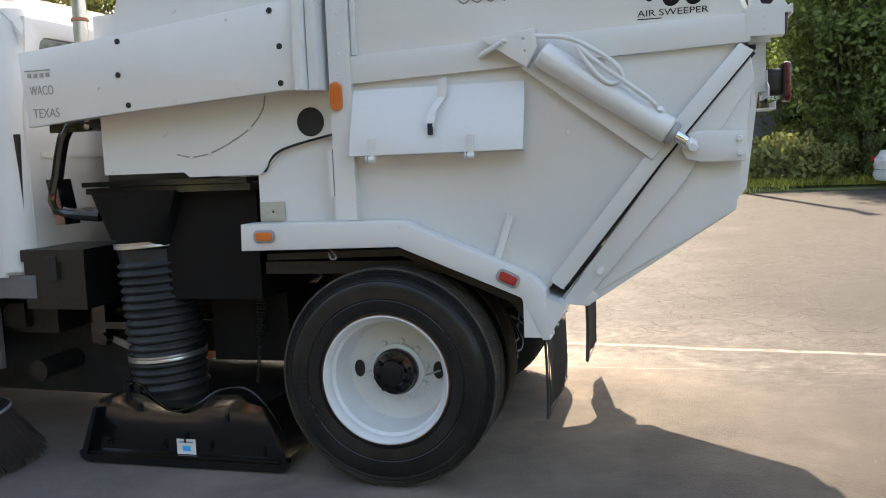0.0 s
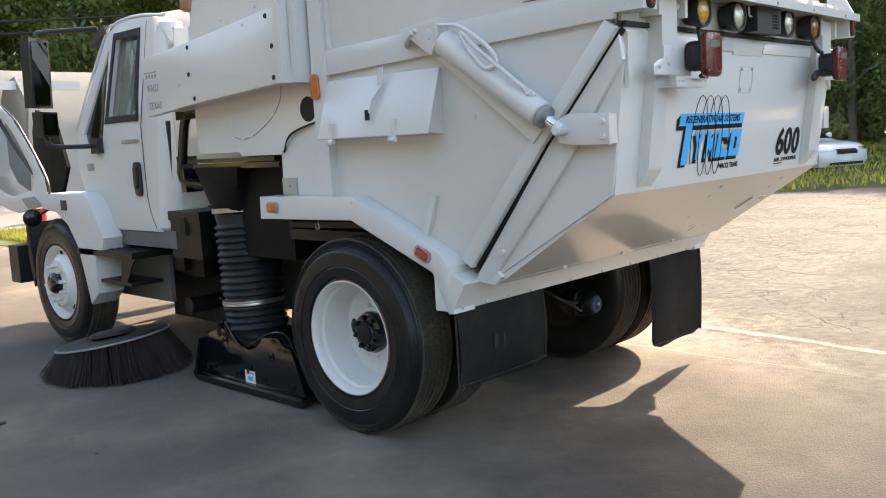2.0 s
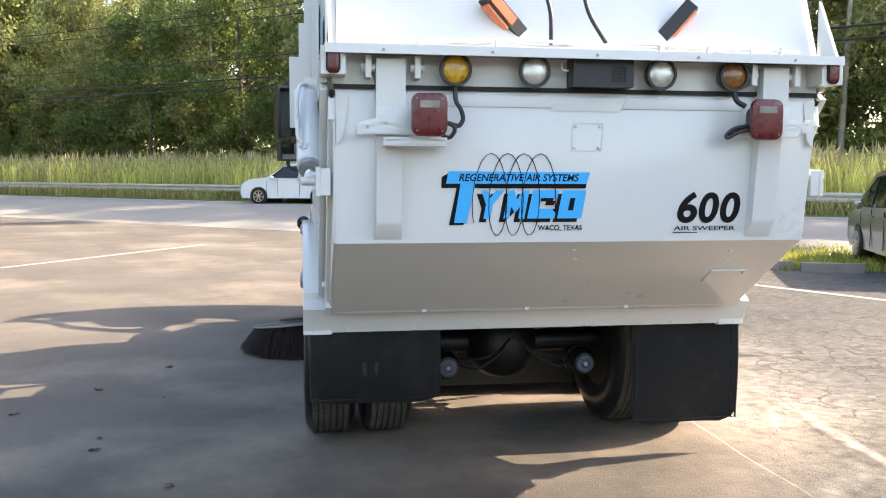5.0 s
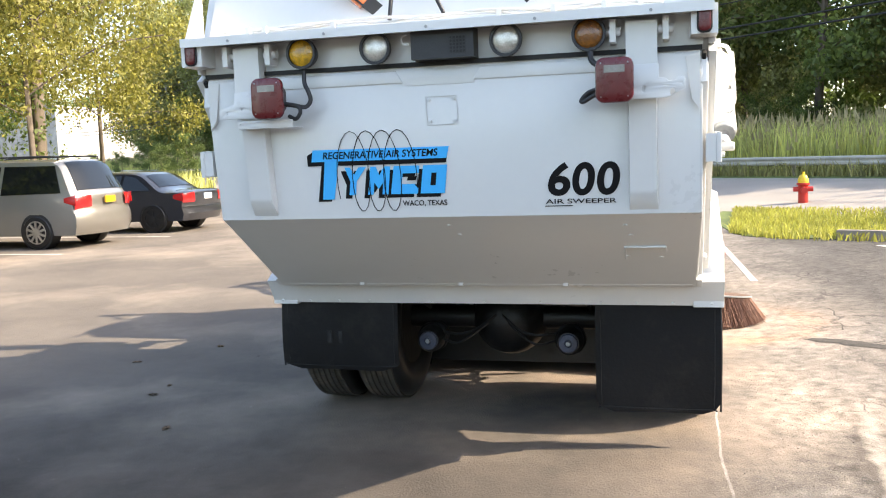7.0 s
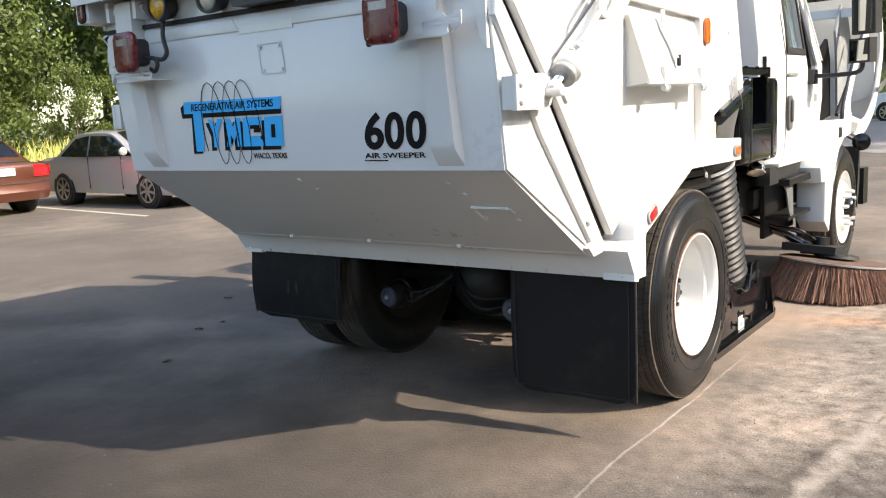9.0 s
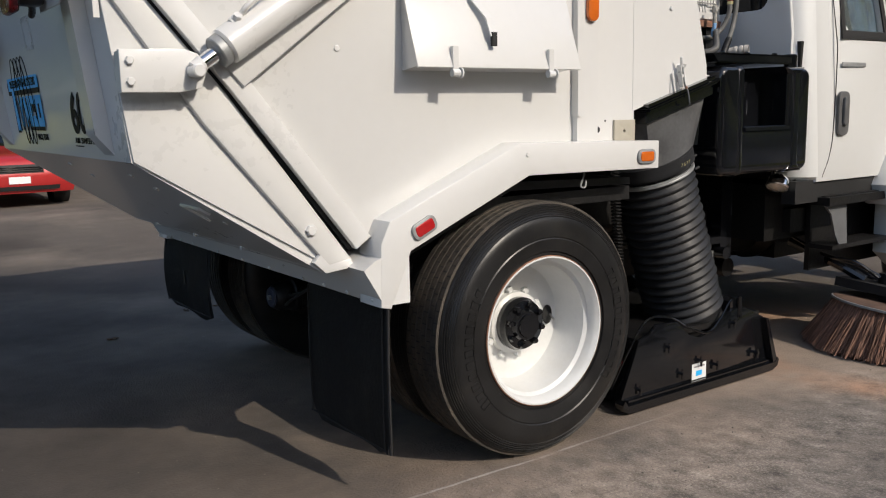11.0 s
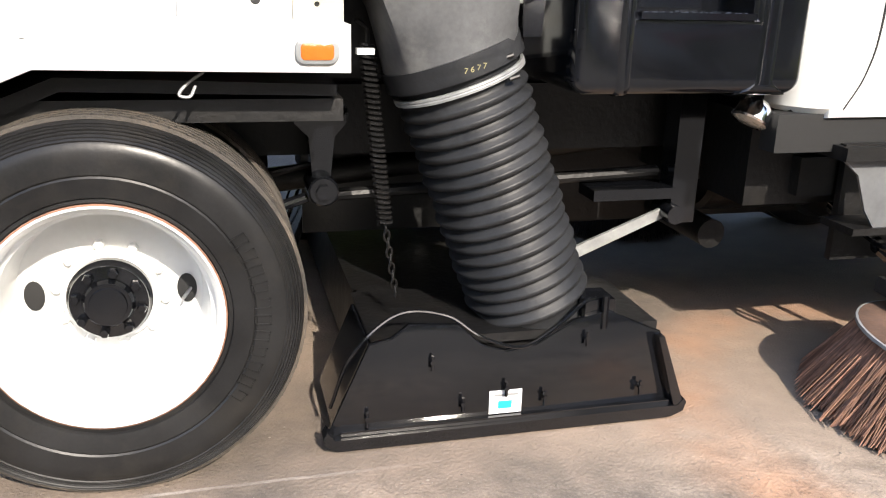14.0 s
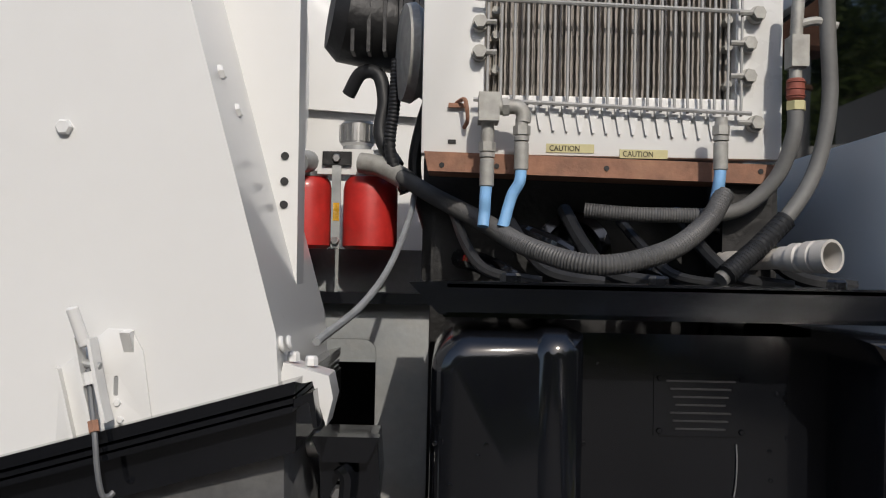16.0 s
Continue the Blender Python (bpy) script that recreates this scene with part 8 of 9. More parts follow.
for i in range(34):
    a = -80 + i * 3.3 + rng.uniform(-1.5, 1.5)
    spots.append((by_road(a, 33.2 + rng.random() * 1.5), 3, rng.uniform(0.45, 0.9)))
for i in range(22):
    spots.append((Vector((-25 + i * 2.2 + rng.uniform(-1, 1), -24 - rng.random() * 11, 0)), rng.choice((0, 2, 2, 0)), rng.uniform(0.8, 1.25)))
for i in range(13):
    spots.append((Vector((-18 + i * 2.6 + rng.uniform(-1, 1), -20.5 - rng.random() * 2, 0)), 3, rng.uniform(0.5, 0.9)))
for i in range(16):
    spots.append((Vector((-12 + i * 2.7 + rng.uniform(-1, 1), 44 + rng.random() * 9, 0)), rng.choice((0, 2)), rng.uniform(0.9, 1.3)))
for x, y, k, f in ((-2.2, 29.5, 2, 0.85), (-4.5, 31, 0, 1.0), (-7, 28, 2, 0.8), (-1.5, 27.2, 3, 0.55), (1.6, 27.6, 3, 0.4), (8.5, 30, 2, 1.2), (10.5, 27.5, 2, 1.0), (12.5, 29, 0, 1.2), (15, 27, 3, 0.9), (7.8, 26.8, 3, 0.5), (-8.2, 22.5, 3, 0.7), (-9.5, 19, 3, 0.5)):
    spots.append((Vector((x, y, 0)), k, f))
for x, y, k, f in ((9.4, 29.6, 2, 1.2), (8.8, 28.2, 2, 1.0), (8.6, 31.0, 0, 1.2), (8.2, 29.8, 0, 1.2), (6.9, 28.0, 3, 0.9), (6.5, 28.8, 3, 0.7), (7.6, 27.6, 3, 0.8), (2.5, 42.0, 0, 1.15), (6.0, 43.0, 0, 1.2)):
    spots.append((Vector((x, y, 0)), k, f))
for i in range(24):
    spots.append((Vector((18 + i * 1.2, rng.choice((-1, 1)) * (34 + rng.random() * 12), 0)), rng.choice((0, 2)), rng.uniform(0.5, 0.75)))
for i in range(26):
    spots.append((Vector((44 + rng.random() * 8, -36 + i * 2.9 + rng.uniform(-1, 1), 0)), rng.choice((0, 2, 2)), rng.uniform(0.5, 0.8)))
for i in range(48):
    spots.append((by_road(-58 - i * 1.9 + rng.uniform(-1, 1), 32 + rng.random() ** 1.3 * 12), rng.choice((4, 1, 2, 0)), rng.uniform(1.3, 1.75)))
for i in range(22):
    spots.append((by_road(-58 - i * 3.4 + rng.uniform(-1, 1), 29.5 + rng.random() * 2), 3, rng.uniform(0.6, 1.0)))
for i in range(4):
    spots.append((Vector((-38 - i * 2.6, -25 - i * 1.5 - rng.random() * 9, 0)), rng.choice((0, 2, 0)), rng.uniform(0.9, 1.3)))
for i in range(15):
    spots.append((Vector((-46 + i * 3.8 + rng.uniform(-1, 1), -38 - rng.random() * 9, 0)), rng.choice((0, 2)), rng.uniform(1.2, 1.5)))
# a gap in the woods where the white building shows
spots = [q for q in spots if not (q[0].x < -22 and q[0].y < -20 and 0.575 < math.atan2(1 - q[0].y, 5.3 - q[0].x) < 0.675)]
for a, d, f in ((30.6, 62, 0.5), (31.4, 75, 0.6), (32.2, 70, 0.45), (33.0, 88, 0.6), (31.8, 98, 0.8), (34.6, 80, 0.4), (36.4, 72, 0.4)):
    spots.append((Vector((5.3 - d * math.cos(radians(a)), 1 - d * math.sin(radians(a)), 0)), 3, f))
for i in range(16):
    spots.append((Vector((-112 - i * 4.5, -118 - rng.random() * 10, 0)), rng.choice((0, 2)), rng.uniform(1.3, 1.7)))
used = set()
for p, k, f in spots:
    m = Matrix.Translation(p) @ Matrix.Rotation(rng.uniform(0, 6.28), 4, "Z")
    if k not in used:
        used.add(k)
        protos[k].matrix_basis = m
        continue
    o = copy_thing(protos[k], m)
    o.scale = (f, f, f * rng.uniform(0.9, 1.1))

tall = tree("tall_tree", "tall tree with a bare straight trunk and a high crown", 17, 3.8, 0, LEAF_B, BARK, 15, 9000, 0.11, 0.42, 0.30, 12)
tall.location = (-13.4, -21.5, 0)
for x, y, a, f in ((-15.4, -21.5, 70, 0.85), (-17.3, -21.8, 200, 0.95), (-23.5, -22.5, 130, 1.0)):
    o = copy_thing(tall, pose(x, y, 0, 0, 0, a))
    o.scale = (f, f, f)

yt = tree("yellow_tree", "tree with yellow autumn leaves at its near side", 10.5, 4.3, 0, LEAF_Y, BARK, 9, 19000, 0.078, 0.34, 0.12, 15)
yt.location = (-18.2, -18.4, 0)
yb = copy_thing(yt, pose(-29.5, -24, 0, 0, 0, 140))


def bush(name, label, at, r, h, mat, seed, n=900, size=0.09):
    rng = random.Random(seed)
    t = thing(name, label, "bush", at, "bushes")
    blobs = [(Vector((rng.gauss(0, r * 0.45), rng.gauss(0, r * 0.45), h * rng.uniform(0.2, 0.8))), r * rng.uniform(0.3, 0.55)) for i in range(9)]
    st = bmesh.new()
    for c, q in blobs[:6]:
        atube(st, [(0, 0, -0.02), (c.x * 0.5, c.y * 0.5, c.z * 0.5), tuple(c)], 0.015, 5, 3)
    part("stems", st, BARK, t)
    cr = new("foliage", leaf_mesh("foliage", n, blobs, size, mat, rng))
    cr.parent = t
    return t


b0 = bush("bush", "leafy green bush at the lot edge", (1.0, 26.8, 0.09), 1.0, 1.3, LEAF_B, 51, 1500)
for x, y, f, a in ((2.6, 27.1, 0.8, 1), (4.6, 27.0, 1.25, 2), (6.0, 26.8, 1.0, 3), (-0.8, 27.0, 0.9, 4), (9.0, 26.2, 0.9, 5), (-6.8, 24.5, 1.0, 2), (-9.2, 15.8, 0.9, 1), (-10.5, 13, 0.8, 3), (-12, 17, 1.1, 5), (-8.8, 34.3, 1.3, 2), (-6.4, 31.2, 1.5, 4), (-11.8, 31.5, 1.4, 1), (-14.5, 29.5, 1.5, 3), (-16.6, 27.0, 1.4, 5)):
    o = copy_thing(b0, pose(x, y, 0.38 if y > 26.9 and x < -6 else 0.09, 0, 0, 70 * a))
    o.scale = (f, f, f)
b1 = bush("rusty_bush", "bush turning yellow and rust brown", tuple(by_road(-50, 32)), 1.5, 1.6, LEAF_O, 52, 1200, 0.11)
for a, o_, f in ((-46, 32.5, 0.9), (-41, 32.2, 1.1), (-30, 32.5, 0.8)):
    o = copy_thing(b1, Matrix.Translation(by_road(a, o_)))
    o.scale = (f, f, f)
sh = bush("shrub", "thin grey-green shrub on the grass strip", (-14.8, 6.6, 0.09), 0.55, 1.1, LEAF_B, 53, 420, 0.05)
for x, f in ((-3.2, 1.0), (-5.5, 0.8), (0.5, 0.9), (-1.8, 0.7)):
    o = copy_thing(b0, pose(x, -19.2, 0.06, 0, 0, 60 * x))
    o.scale = (f, f, f * 1.3)


def undergrowth(name, label, n, place, seed, mat):
    """Dense leafy thicket below the trees."""
    r = random.Random(seed)
    blobs = []
    for i in range(n // 55):
        x, y, hgt = place(r)
        blobs.append((Vector((x, y, r.uniform(0.1, 1.0) * hgt)), r.uniform(0.35, 0.9)))
    tagged(new(name, leaf_mesh(name, n, blobs, 0.10, mat, r)), label, "undergrowth", kind="stuff")


undergrowth("roadside_thicket", "dense green thicket below the roadside trees", 90000, lambda r: (*by_road(r.uniform(-82, 32), 33 + 6 * r.random())[:2], r.uniform(1.5, 7.0)), 91, LEAF_B)
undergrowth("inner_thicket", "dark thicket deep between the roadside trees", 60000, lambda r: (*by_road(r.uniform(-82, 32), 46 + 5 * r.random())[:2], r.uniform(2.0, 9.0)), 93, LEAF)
undergrowth("far_roadside_thicket", "low green thicket along the far road", 24000, lambda r: (*by_road(r.uniform(-150, -82), 30 + 6 * r.random())[:2], r.uniform(0.8, 2.6)), 96, LEAF_B)
def wood_back():
    """The closed dark back of the roadside wood: large overlapping sprays of leaves."""
    r = random.Random(97)
    blobs = []
    for i in range(900):
        p = by_road(r.uniform(-84, 34), 50 + 6 * r.random())
        blobs.append((Vector((p.x, p.y, r.uniform(0.5, 17.0))), r.uniform(1.0, 2.0)))
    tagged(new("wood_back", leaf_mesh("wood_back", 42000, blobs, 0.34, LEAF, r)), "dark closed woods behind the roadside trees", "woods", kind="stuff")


wood_back()
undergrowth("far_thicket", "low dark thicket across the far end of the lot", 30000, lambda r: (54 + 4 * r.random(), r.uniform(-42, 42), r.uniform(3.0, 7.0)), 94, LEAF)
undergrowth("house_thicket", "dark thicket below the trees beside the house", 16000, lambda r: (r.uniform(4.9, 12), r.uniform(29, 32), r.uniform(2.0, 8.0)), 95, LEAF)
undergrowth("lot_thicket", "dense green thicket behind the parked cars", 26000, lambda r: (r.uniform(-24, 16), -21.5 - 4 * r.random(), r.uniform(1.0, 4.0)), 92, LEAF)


# ---- street furniture ----
def utility_pole(at, h, low=0.25, high=0.18):
    t = thing("utility_pole", "weathered wooden utility pole", "utility pole", at, "utility poles")
    part("shaft", cyl((0, 0, -0.1), (0, 0, h), low, 14, high), POLE, t)
    part("crossarm", box(-0.06, 0.06, -1.1, 1.1, h - 0.75, h - 0.62, 0.01), POLE, t)
    for y in (-0.95, -0.45, 0.45, 0.95):
        part("insulator", lathe([(0.03, 0), (0.05, 0.04), (0.03, 0.08), (0.045, 0.11), (0.0, 0.14)], (0, y, h - 0.62), (0, 0, 1), 10), GREYPART, t)
    return t


utility_pole((2.98, 26.2, 0.05), 8.5, 0.17, 0.10)
utility_pole(tuple(by_road(-63.8, 27.6)), 15.1)
for i, (dz, do) in enumerate(((8.9, 0.9), (8.9, -0.9), (7.0, 0.0), (6.1, 0.1), (5.7, 0.0))):
    w = bmesh.new()
    for a, b in ((-130, -63.8), (-63.8, 14), (14, 75)):
        p, q = by_road(a, 27.6 + do, dz), by_road(b, 27.6 + do, dz)
        atube(w, [p, p.lerp(q, 0.25) - Vector((0, 0, 0.45)), p.lerp(q, 0.5) - Vector((0, 0, 0.6)), p.lerp(q, 0.75) - Vector((0, 0, 0.45)), q], 0.02 if i < 3 else 0.035, 5, 4)
    tagged(part("overhead_cable", w, SEAL), "black overhead cable along the road", "cable", "overhead cables")
w = tube([(2.95, 26.2, 7.8), (12, 25.2, 7.1), (24, 24, 7.6)], 0.02, 5, 5)
tagged(part("overhead_cable", w, SEAL), "thin overhead cable from the pole", "cable", "overhead cables")


def hydrant():
    t = thing("fire_hydrant", "red fire hydrant with a yellow cap", "fire hydrant", (-16.9, 4.08, 0.02))
    hy = material("red_hydrant_paint", (0.5, 0.03, 0.02), 0.4, vary=0.15)
    ye = material("yellow_hydrant_paint", (0.75, 0.5, 0.03), 0.4, vary=0.15)
    part("barrel", lathe([(0.17, 0), (0.17, 0.04), (0.115, 0.05), (0.11, 0.5), (0.15, 0.52), (0.15, 0.56), (0.12, 0.57)], (0, 0, 0), (0, 0, 1), 24), hy, t)
    part("bonnet", lathe([(0.125, 0.57), (0.12, 0.66), (0.08, 0.74), (0.03, 0.77), (0.03, 0.83), (0.0, 0.83)], (0, 0, 0), (0, 0, 1), 24), ye, t)
    b = bmesh.new()
    acyl(b, (0, -0.22, 0.42), (0, 0.22, 0.42), 0.06, 14)
    acyl(b, (0.05, 0, 0.40), (0.24, 0, 0.40), 0.075, 14)
    part("nozzles", b, hy, t)


hydrant()


def car_stop(x, y, a, l=0.95):
    t = tagged(part("parking_stop", prism([(-0.11, 0.0), (0.11, 0.0), (0.08, 0.15), (-0.08, 0.15)], -l / 2, l / 2, "y", 0.015), CONCRETE), "weathered concrete parking stop", "parking stop", "parking stops")
    t.matrix_basis = pose(x, y, 0.0, 0, 0, a)


for x, y, a in ((-9.35, 4.0, -22), (-8.2, 6.4, -22), (-7.6, 7.3, -22), (-6.7, 9.4, -22)):
    car_stop(x, y, a)
for pts in (((-5.0, 1.86), (-9.4, 1.70), (-9.4, 1.78), (-5.0, 1.94)), ((-8.6, 4.0), (-4.2, 6.3), (-4.15, 6.2), (-8.55, 3.9)), ((-2.0, -10.3), (-2.9, -15.2), (-2.8, -15.2), (-1.9, -10.3)),
            ((-4.6, -9.8), (-5.1, -15), (-5.0, -15), (-4.5, -9.8)), ((-8.1, -9.6), (-8.2, -15), (-8.1, -15), (-8.0, -9.6)), ((-11.3, -9.4), (-11.5, -15), (-11.4, -15), (-11.2, -9.4)),
            ((-10.0, -6.2), (-14.5, -3.4), (-14.45, -3.3), (-9.95, -6.1))):
    sheet("lot_line", pts, 0.004, LINE, "worn white parking line on asphalt", "road marking")


# ---- parked cars ----
def car(name, label, paint, at, heading, kind="sedan", tall=1.42, length=4.6, rim_mat=None, plate_mat=None):
    t = thing(name, label, "car", (at[0], at[1], 0.0), "parked cars")
    t.rotation_euler = (0, 0, radians(heading))
    h, L, W = tall, length / 2, 0.88
    if kind == "van":
        top = [(-L - 0.01, 0.66), (-L + 0.03, 0.80), (-L + 0.05, 1.0), (-L + 0.12, 1.12), (-L + 0.36, h - 0.16), (-L + 0.52, h - 0.04), (-L + 0.85, h), (L - 1.75, h), (L - 1.15, h - 0.22), (L - 0.62, 1.05), (L - 0.15, 0.90), (L, 0.70)]
    elif kind == "suv":
        top = [(-L + 0.02, 0.62), (-L, 0.90), (-L + 0.14, 1.06), (-L + 0.45, h - 0.12), (-L + 0.85, h - 0.01), (L - 2.3, h), (L - 1.85, h - 0.10), (L - 1.10, 1.10), (L - 0.60, 1.04), (L - 0.15, 0.92), (L, 0.70)]
    else:
        top = [(-L + 0.03, 0.58), (-L, 0.86), (-L + 0.12, 0.95), (-L + 0.62, 0.98), (-L + 1.15, h - 0.08), (-L + 1.55, h), (-0.05, h), (0.32, h - 0.07), (L - 1.15, 0.98), (L - 0.22, 0.84), (L, 0.62)]
    low = [(L + 0.02, 0.40), (L - 0.05, 0.24), (-L + 0.05, 0.26), (-L - 0.02, 0.42)] + ([(-L - 0.03, 0.56)] if kind == "van" else [])
    # the outline is smoothed, then swept across with falling, narrowing sides
    upper = [(p.x, p.z) for p in spline([Vector((x, 0, z)) for x, z in top], 4)]
    dense = upper + low

    def skin(p, f):
        x, z = p
        k = abs(f)
        tuck_in = 1 - 0.20 * max(0.0, z - 0.95) / max(0.3, h - 0.95) - 0.25 * max(0.0, 0.42 - z)
        return Vector((x * (1 - 0.06 * k ** 4), f * W * tuck_in, z - 0.055 * k ** 6 * (z > 0.7)))
    bm = bmesh.new()
    rows = [[bm.verts.new(skin(p, f)) for p in dense] for f in (-1, -0.985, -0.93, -0.82, -0.6, -0.3, 0, 0.3, 0.6, 0.82, 0.93, 0.985, 1)]
    for p, q in zip(rows, rows[1:]):
        for i in range(len(dense)):
            bm.faces.new((p[i], q[i], q[(i + 1) % len(dense)], p[(i + 1) % len(dense)]))
    bm.faces.new(rows[0]), bm.faces.new(rows[-1][::-1])
    part("body", bm, paint, t, smooth=40)

    def patch(name, pts, f0, f1, mat, off=0.008, label=""):
        pb = bmesh.new()
        mid = Vector((0, 0, 0.6))
        grid = []
        for i in range(7):
            f = f0 + (f1 - f0) * i / 6
            grid.append([])
            for p in pts:
                v = skin(p, f)
                grid[-1].append(pb.verts.new(v + Vector((v.x - mid.x, v.y * 0.6, (v.z - mid.z) * 1.5)).normalized() * off))
        for p, q in zip(grid, grid[1:]):
            for u in range(len(pts) - 1):
                pb.faces.new((p[u], q[u], q[u + 1], p[u + 1]))
        return part(name, pb, mat, t, label, 60)

    def stretch(x0, x1, z0, z1):
        return [p for p in upper if x0 <= p[0] <= x1 and z0 <= p[1] <= z1]

    def straight(p, q):
        return [(p[0] + (q[0] - p[0]) * i / 5, p[1] + (q[1] - p[1]) * i / 5) for i in range(6)]
    wb = length * 0.295

    def glass_side(s, pts):
        g = bmesh.new()
        vs = []
        for d in (0.0, 0.012):
            vs.append([g.verts.new((x, s * (W * (1 - 0.20 * max(0, z - 0.95) / max(0.3, h - 0.95)) + 0.0 + d), z - 0.03)) for x, z in pts])
        g.faces.new(vs[1])
        for i in range(len(pts)):
            g.faces.new((vs[0][i], vs[1][i], vs[1][(i + 1) % len(pts)], vs[0][(i + 1) % len(pts)]))
        part("side_window", g, DARKGLASS, t)
    if kind == "van":
        sides = ([(-L + 0.45, 1.10), (-L + 0.62, h - 0.10), (-0.75, h - 0.09), (-0.70, 1.08)], [(-0.62, 1.08), (-0.66, h - 0.09), (0.35, h - 0.09), (0.40, 1.05)], [(0.48, 1.05), (0.45, h - 0.10), (0.72, h - 0.12), (L - 0.85, 1.04)])
        back, front = ((-L + 0.10, 1.10), (-L + 0.46, h - 0.10)), ((L - 1.70, h - 0.02), (L - 0.70, 1.08))
    elif kind == "suv":
        sides = ([(-L + 0.50, 1.12), (-L + 0.78, h - 0.14), (-0.5, h - 0.10), (-0.45, 1.07)], [(-0.37, 1.07), (-0.42, h - 0.10), (0.25, h - 0.13), (L - 1.32, 1.08)])
        back, front = ((-L + 0.16, 1.09), (-L + 0.45, h - 0.12)), ((L - 2.15, h - 0.02), (L - 1.15, 1.12))
    else:
        sides = ([(-L + 0.95, 1.0), (-L + 1.35, h - 0.11), (-0.55, h - 0.06), (-0.5, 0.98)], [(-0.43, 0.98), (-0.48, h - 0.06), (0.20, h - 0.08), (L - 1.35, 0.99)])
        back, front = ((-L + 0.68, 1.01), (-L + 1.42, h - 0.03)), ((-0.0, h - 0.02), (L - 1.22, 1.01))
    for s in (-1, 1):
        for pts in sides:
            glass_side(s, pts)
    rear_pts = [p for p in stretch(-L - 0.1, -L + 1.6, back[0][1] - 0.02, h - 0.05) if back[0][0] - 0.05 <= p[0]]
    front_pts = [p for p in stretch(-0.1, L, front[1][1] - 0.03, h - 0.02) if p[0] >= front[0][0]]
    for pts, nm in ((rear_pts, "rear_window"), (front_pts, "windscreen")):
        if len(pts) > 1:
            patch(nm, pts, -0.84, 0.84, DARKGLASS, 0.012)
    for x in (-wb, wb):
        for s in (-1, 1):
            w = part("wheel", lathe([(0.0, -0.2), (0.30, -0.2), (0.325, -0.17), (0.325, -0.03), (0.30, 0.0), (0.22, 0.005), (0.215, -0.01)], (x, s * 0.895, 0.325), (0, s, 0), 36), TYRE, t)
            part("arch", lathe([(0.36, -0.25), (0.36, 0.004), (0.0, 0.004)], (x, s * 0.872, 0.335), (0, s, 0), 32), SEAL, w)
            part("rim", lathe([(0.225, 0.0), (0.21, 0.008), (0.20, -0.02), (0.06, -0.012), (0.05, 0.004), (0.0, 0.006)], (x, s * 0.895, 0.325), (0, s, 0), 28), SEAL, w)
            sp = bmesh.new()
            spokes = 10 if kind == "van" else 7
            part("rim_lip", lathe([(0.226, -0.002), (0.224, 0.010), (0.206, 0.010), (0.202, -0.01)], (x, s * 0.895, 0.325), (0, s, 0), 32), rim_mat or STEEL, w)
            part("rim_cap", lathe([(0.05, -0.01), (0.048, 0.010), (0.0, 0.013)], (x, s * 0.895, 0.325), (0, s, 0), 16), rim_mat or STEEL, w)
            for k in range(spokes):
                m = Matrix.Translation((x, s * 0.897, 0.325)) @ Matrix.Rotation(2 * math.pi * k / spokes, 4, "Y")
                moved_bm = abox(bmesh.new(), -0.021, 0.021, -0.008, 0.008, 0.03, 0.208)
                for v in moved_bm.verts:
                    v.co = m @ v.co
                tmp = bpy.data.meshes.new("tmp")
                moved_bm.to_mesh(tmp)
                moved_bm.free()
                sp.from_mesh(tmp)
                bpy.data.meshes.remove(tmp)
            part("spoke", sp, rim_mat or STEEL, w)
    z_l = 0.92 if kind != "sedan" else 0.80
    for s in (-1, 1):
        rear = [(-L + 0.02, z_l + 0.10), (-L - 0.0, z_l), (-L + 0.01, z_l - 0.12)]
        patch("tail_lamp", rear, s * 0.60, s * 0.99, RED, 0.012)
        part("lamp_wrap", moved(plate([(-L + 0.10, z_l - 0.10), (-L + 0.36, z_l - 0.03), (-L + 0.36, z_l + 0.05), (-L + 0.11, z_l + 0.10)], [], 0.012, 0.003), side_frame(s, W - 0.004)), RED, t)
        nose = [(L - 0.36, 0.83), (L - 0.22, 0.80), (L - 0.08, 0.74), (L - 0.03, 0.66)]
        patch("head_lamp", nose, s * 0.55, s * 0.97, CLEAR, 0.02)
        part("door_mirror", lathe([(0.0, -0.09), (0.05, -0.085), (0.075, -0.03), (0.075, 0.04), (0.06, 0.05), (0.0, 0.05)], (L - 1.48, s * 0.98, 1.05), (1, s * 0.2, 0), 16), paint, t)
        part("door_gap", moved(plate([(-0.46, 0.42), (-0.448, 0.42), (-0.448, 0.96), (-0.46, 0.96)], [], 0.006, 0.001), side_frame(s, W - 0.003)), SEAL, t)
        part("door_gap", moved(plate([(L - 1.22, 0.42), (L - 1.208, 0.42), (L - 1.208, 0.94), (L - 1.22, 0.94)], [], 0.006, 0.001), side_frame(s, W - 0.003)), SEAL, t)
        for x in (-0.62, 0.55):
            part("door_pull", box(x, x + 0.14, *sorted((s * (W - 0.002), s * (W + 0.018))), 0.86, 0.885, 0.006), paint, t)
    part("number_plate", box(-L - 0.03, -L - 0.002, -0.16, 0.16, z_l - 0.07, z_l + 0.06, 0.004), plate_mat or STICKER, t, "plain number plate")
    part("front_plate", box(L + 0.012, L + 0.03, -0.16, 0.16, 0.40, 0.51, 0.004), STICKER, t, "plain number plate")
    patch("bumper_seam", [(-L - 0.005, 0.60), (-L - 0.01, 0.585)], -0.98, 0.98, SEAL, 0.006)
    gl = patch("grille", [(L - 0.05, 0.70), (L - 0.01, 0.63), (L + 0.005, 0.57)], -0.42, 0.42, SEAL, 0.012)
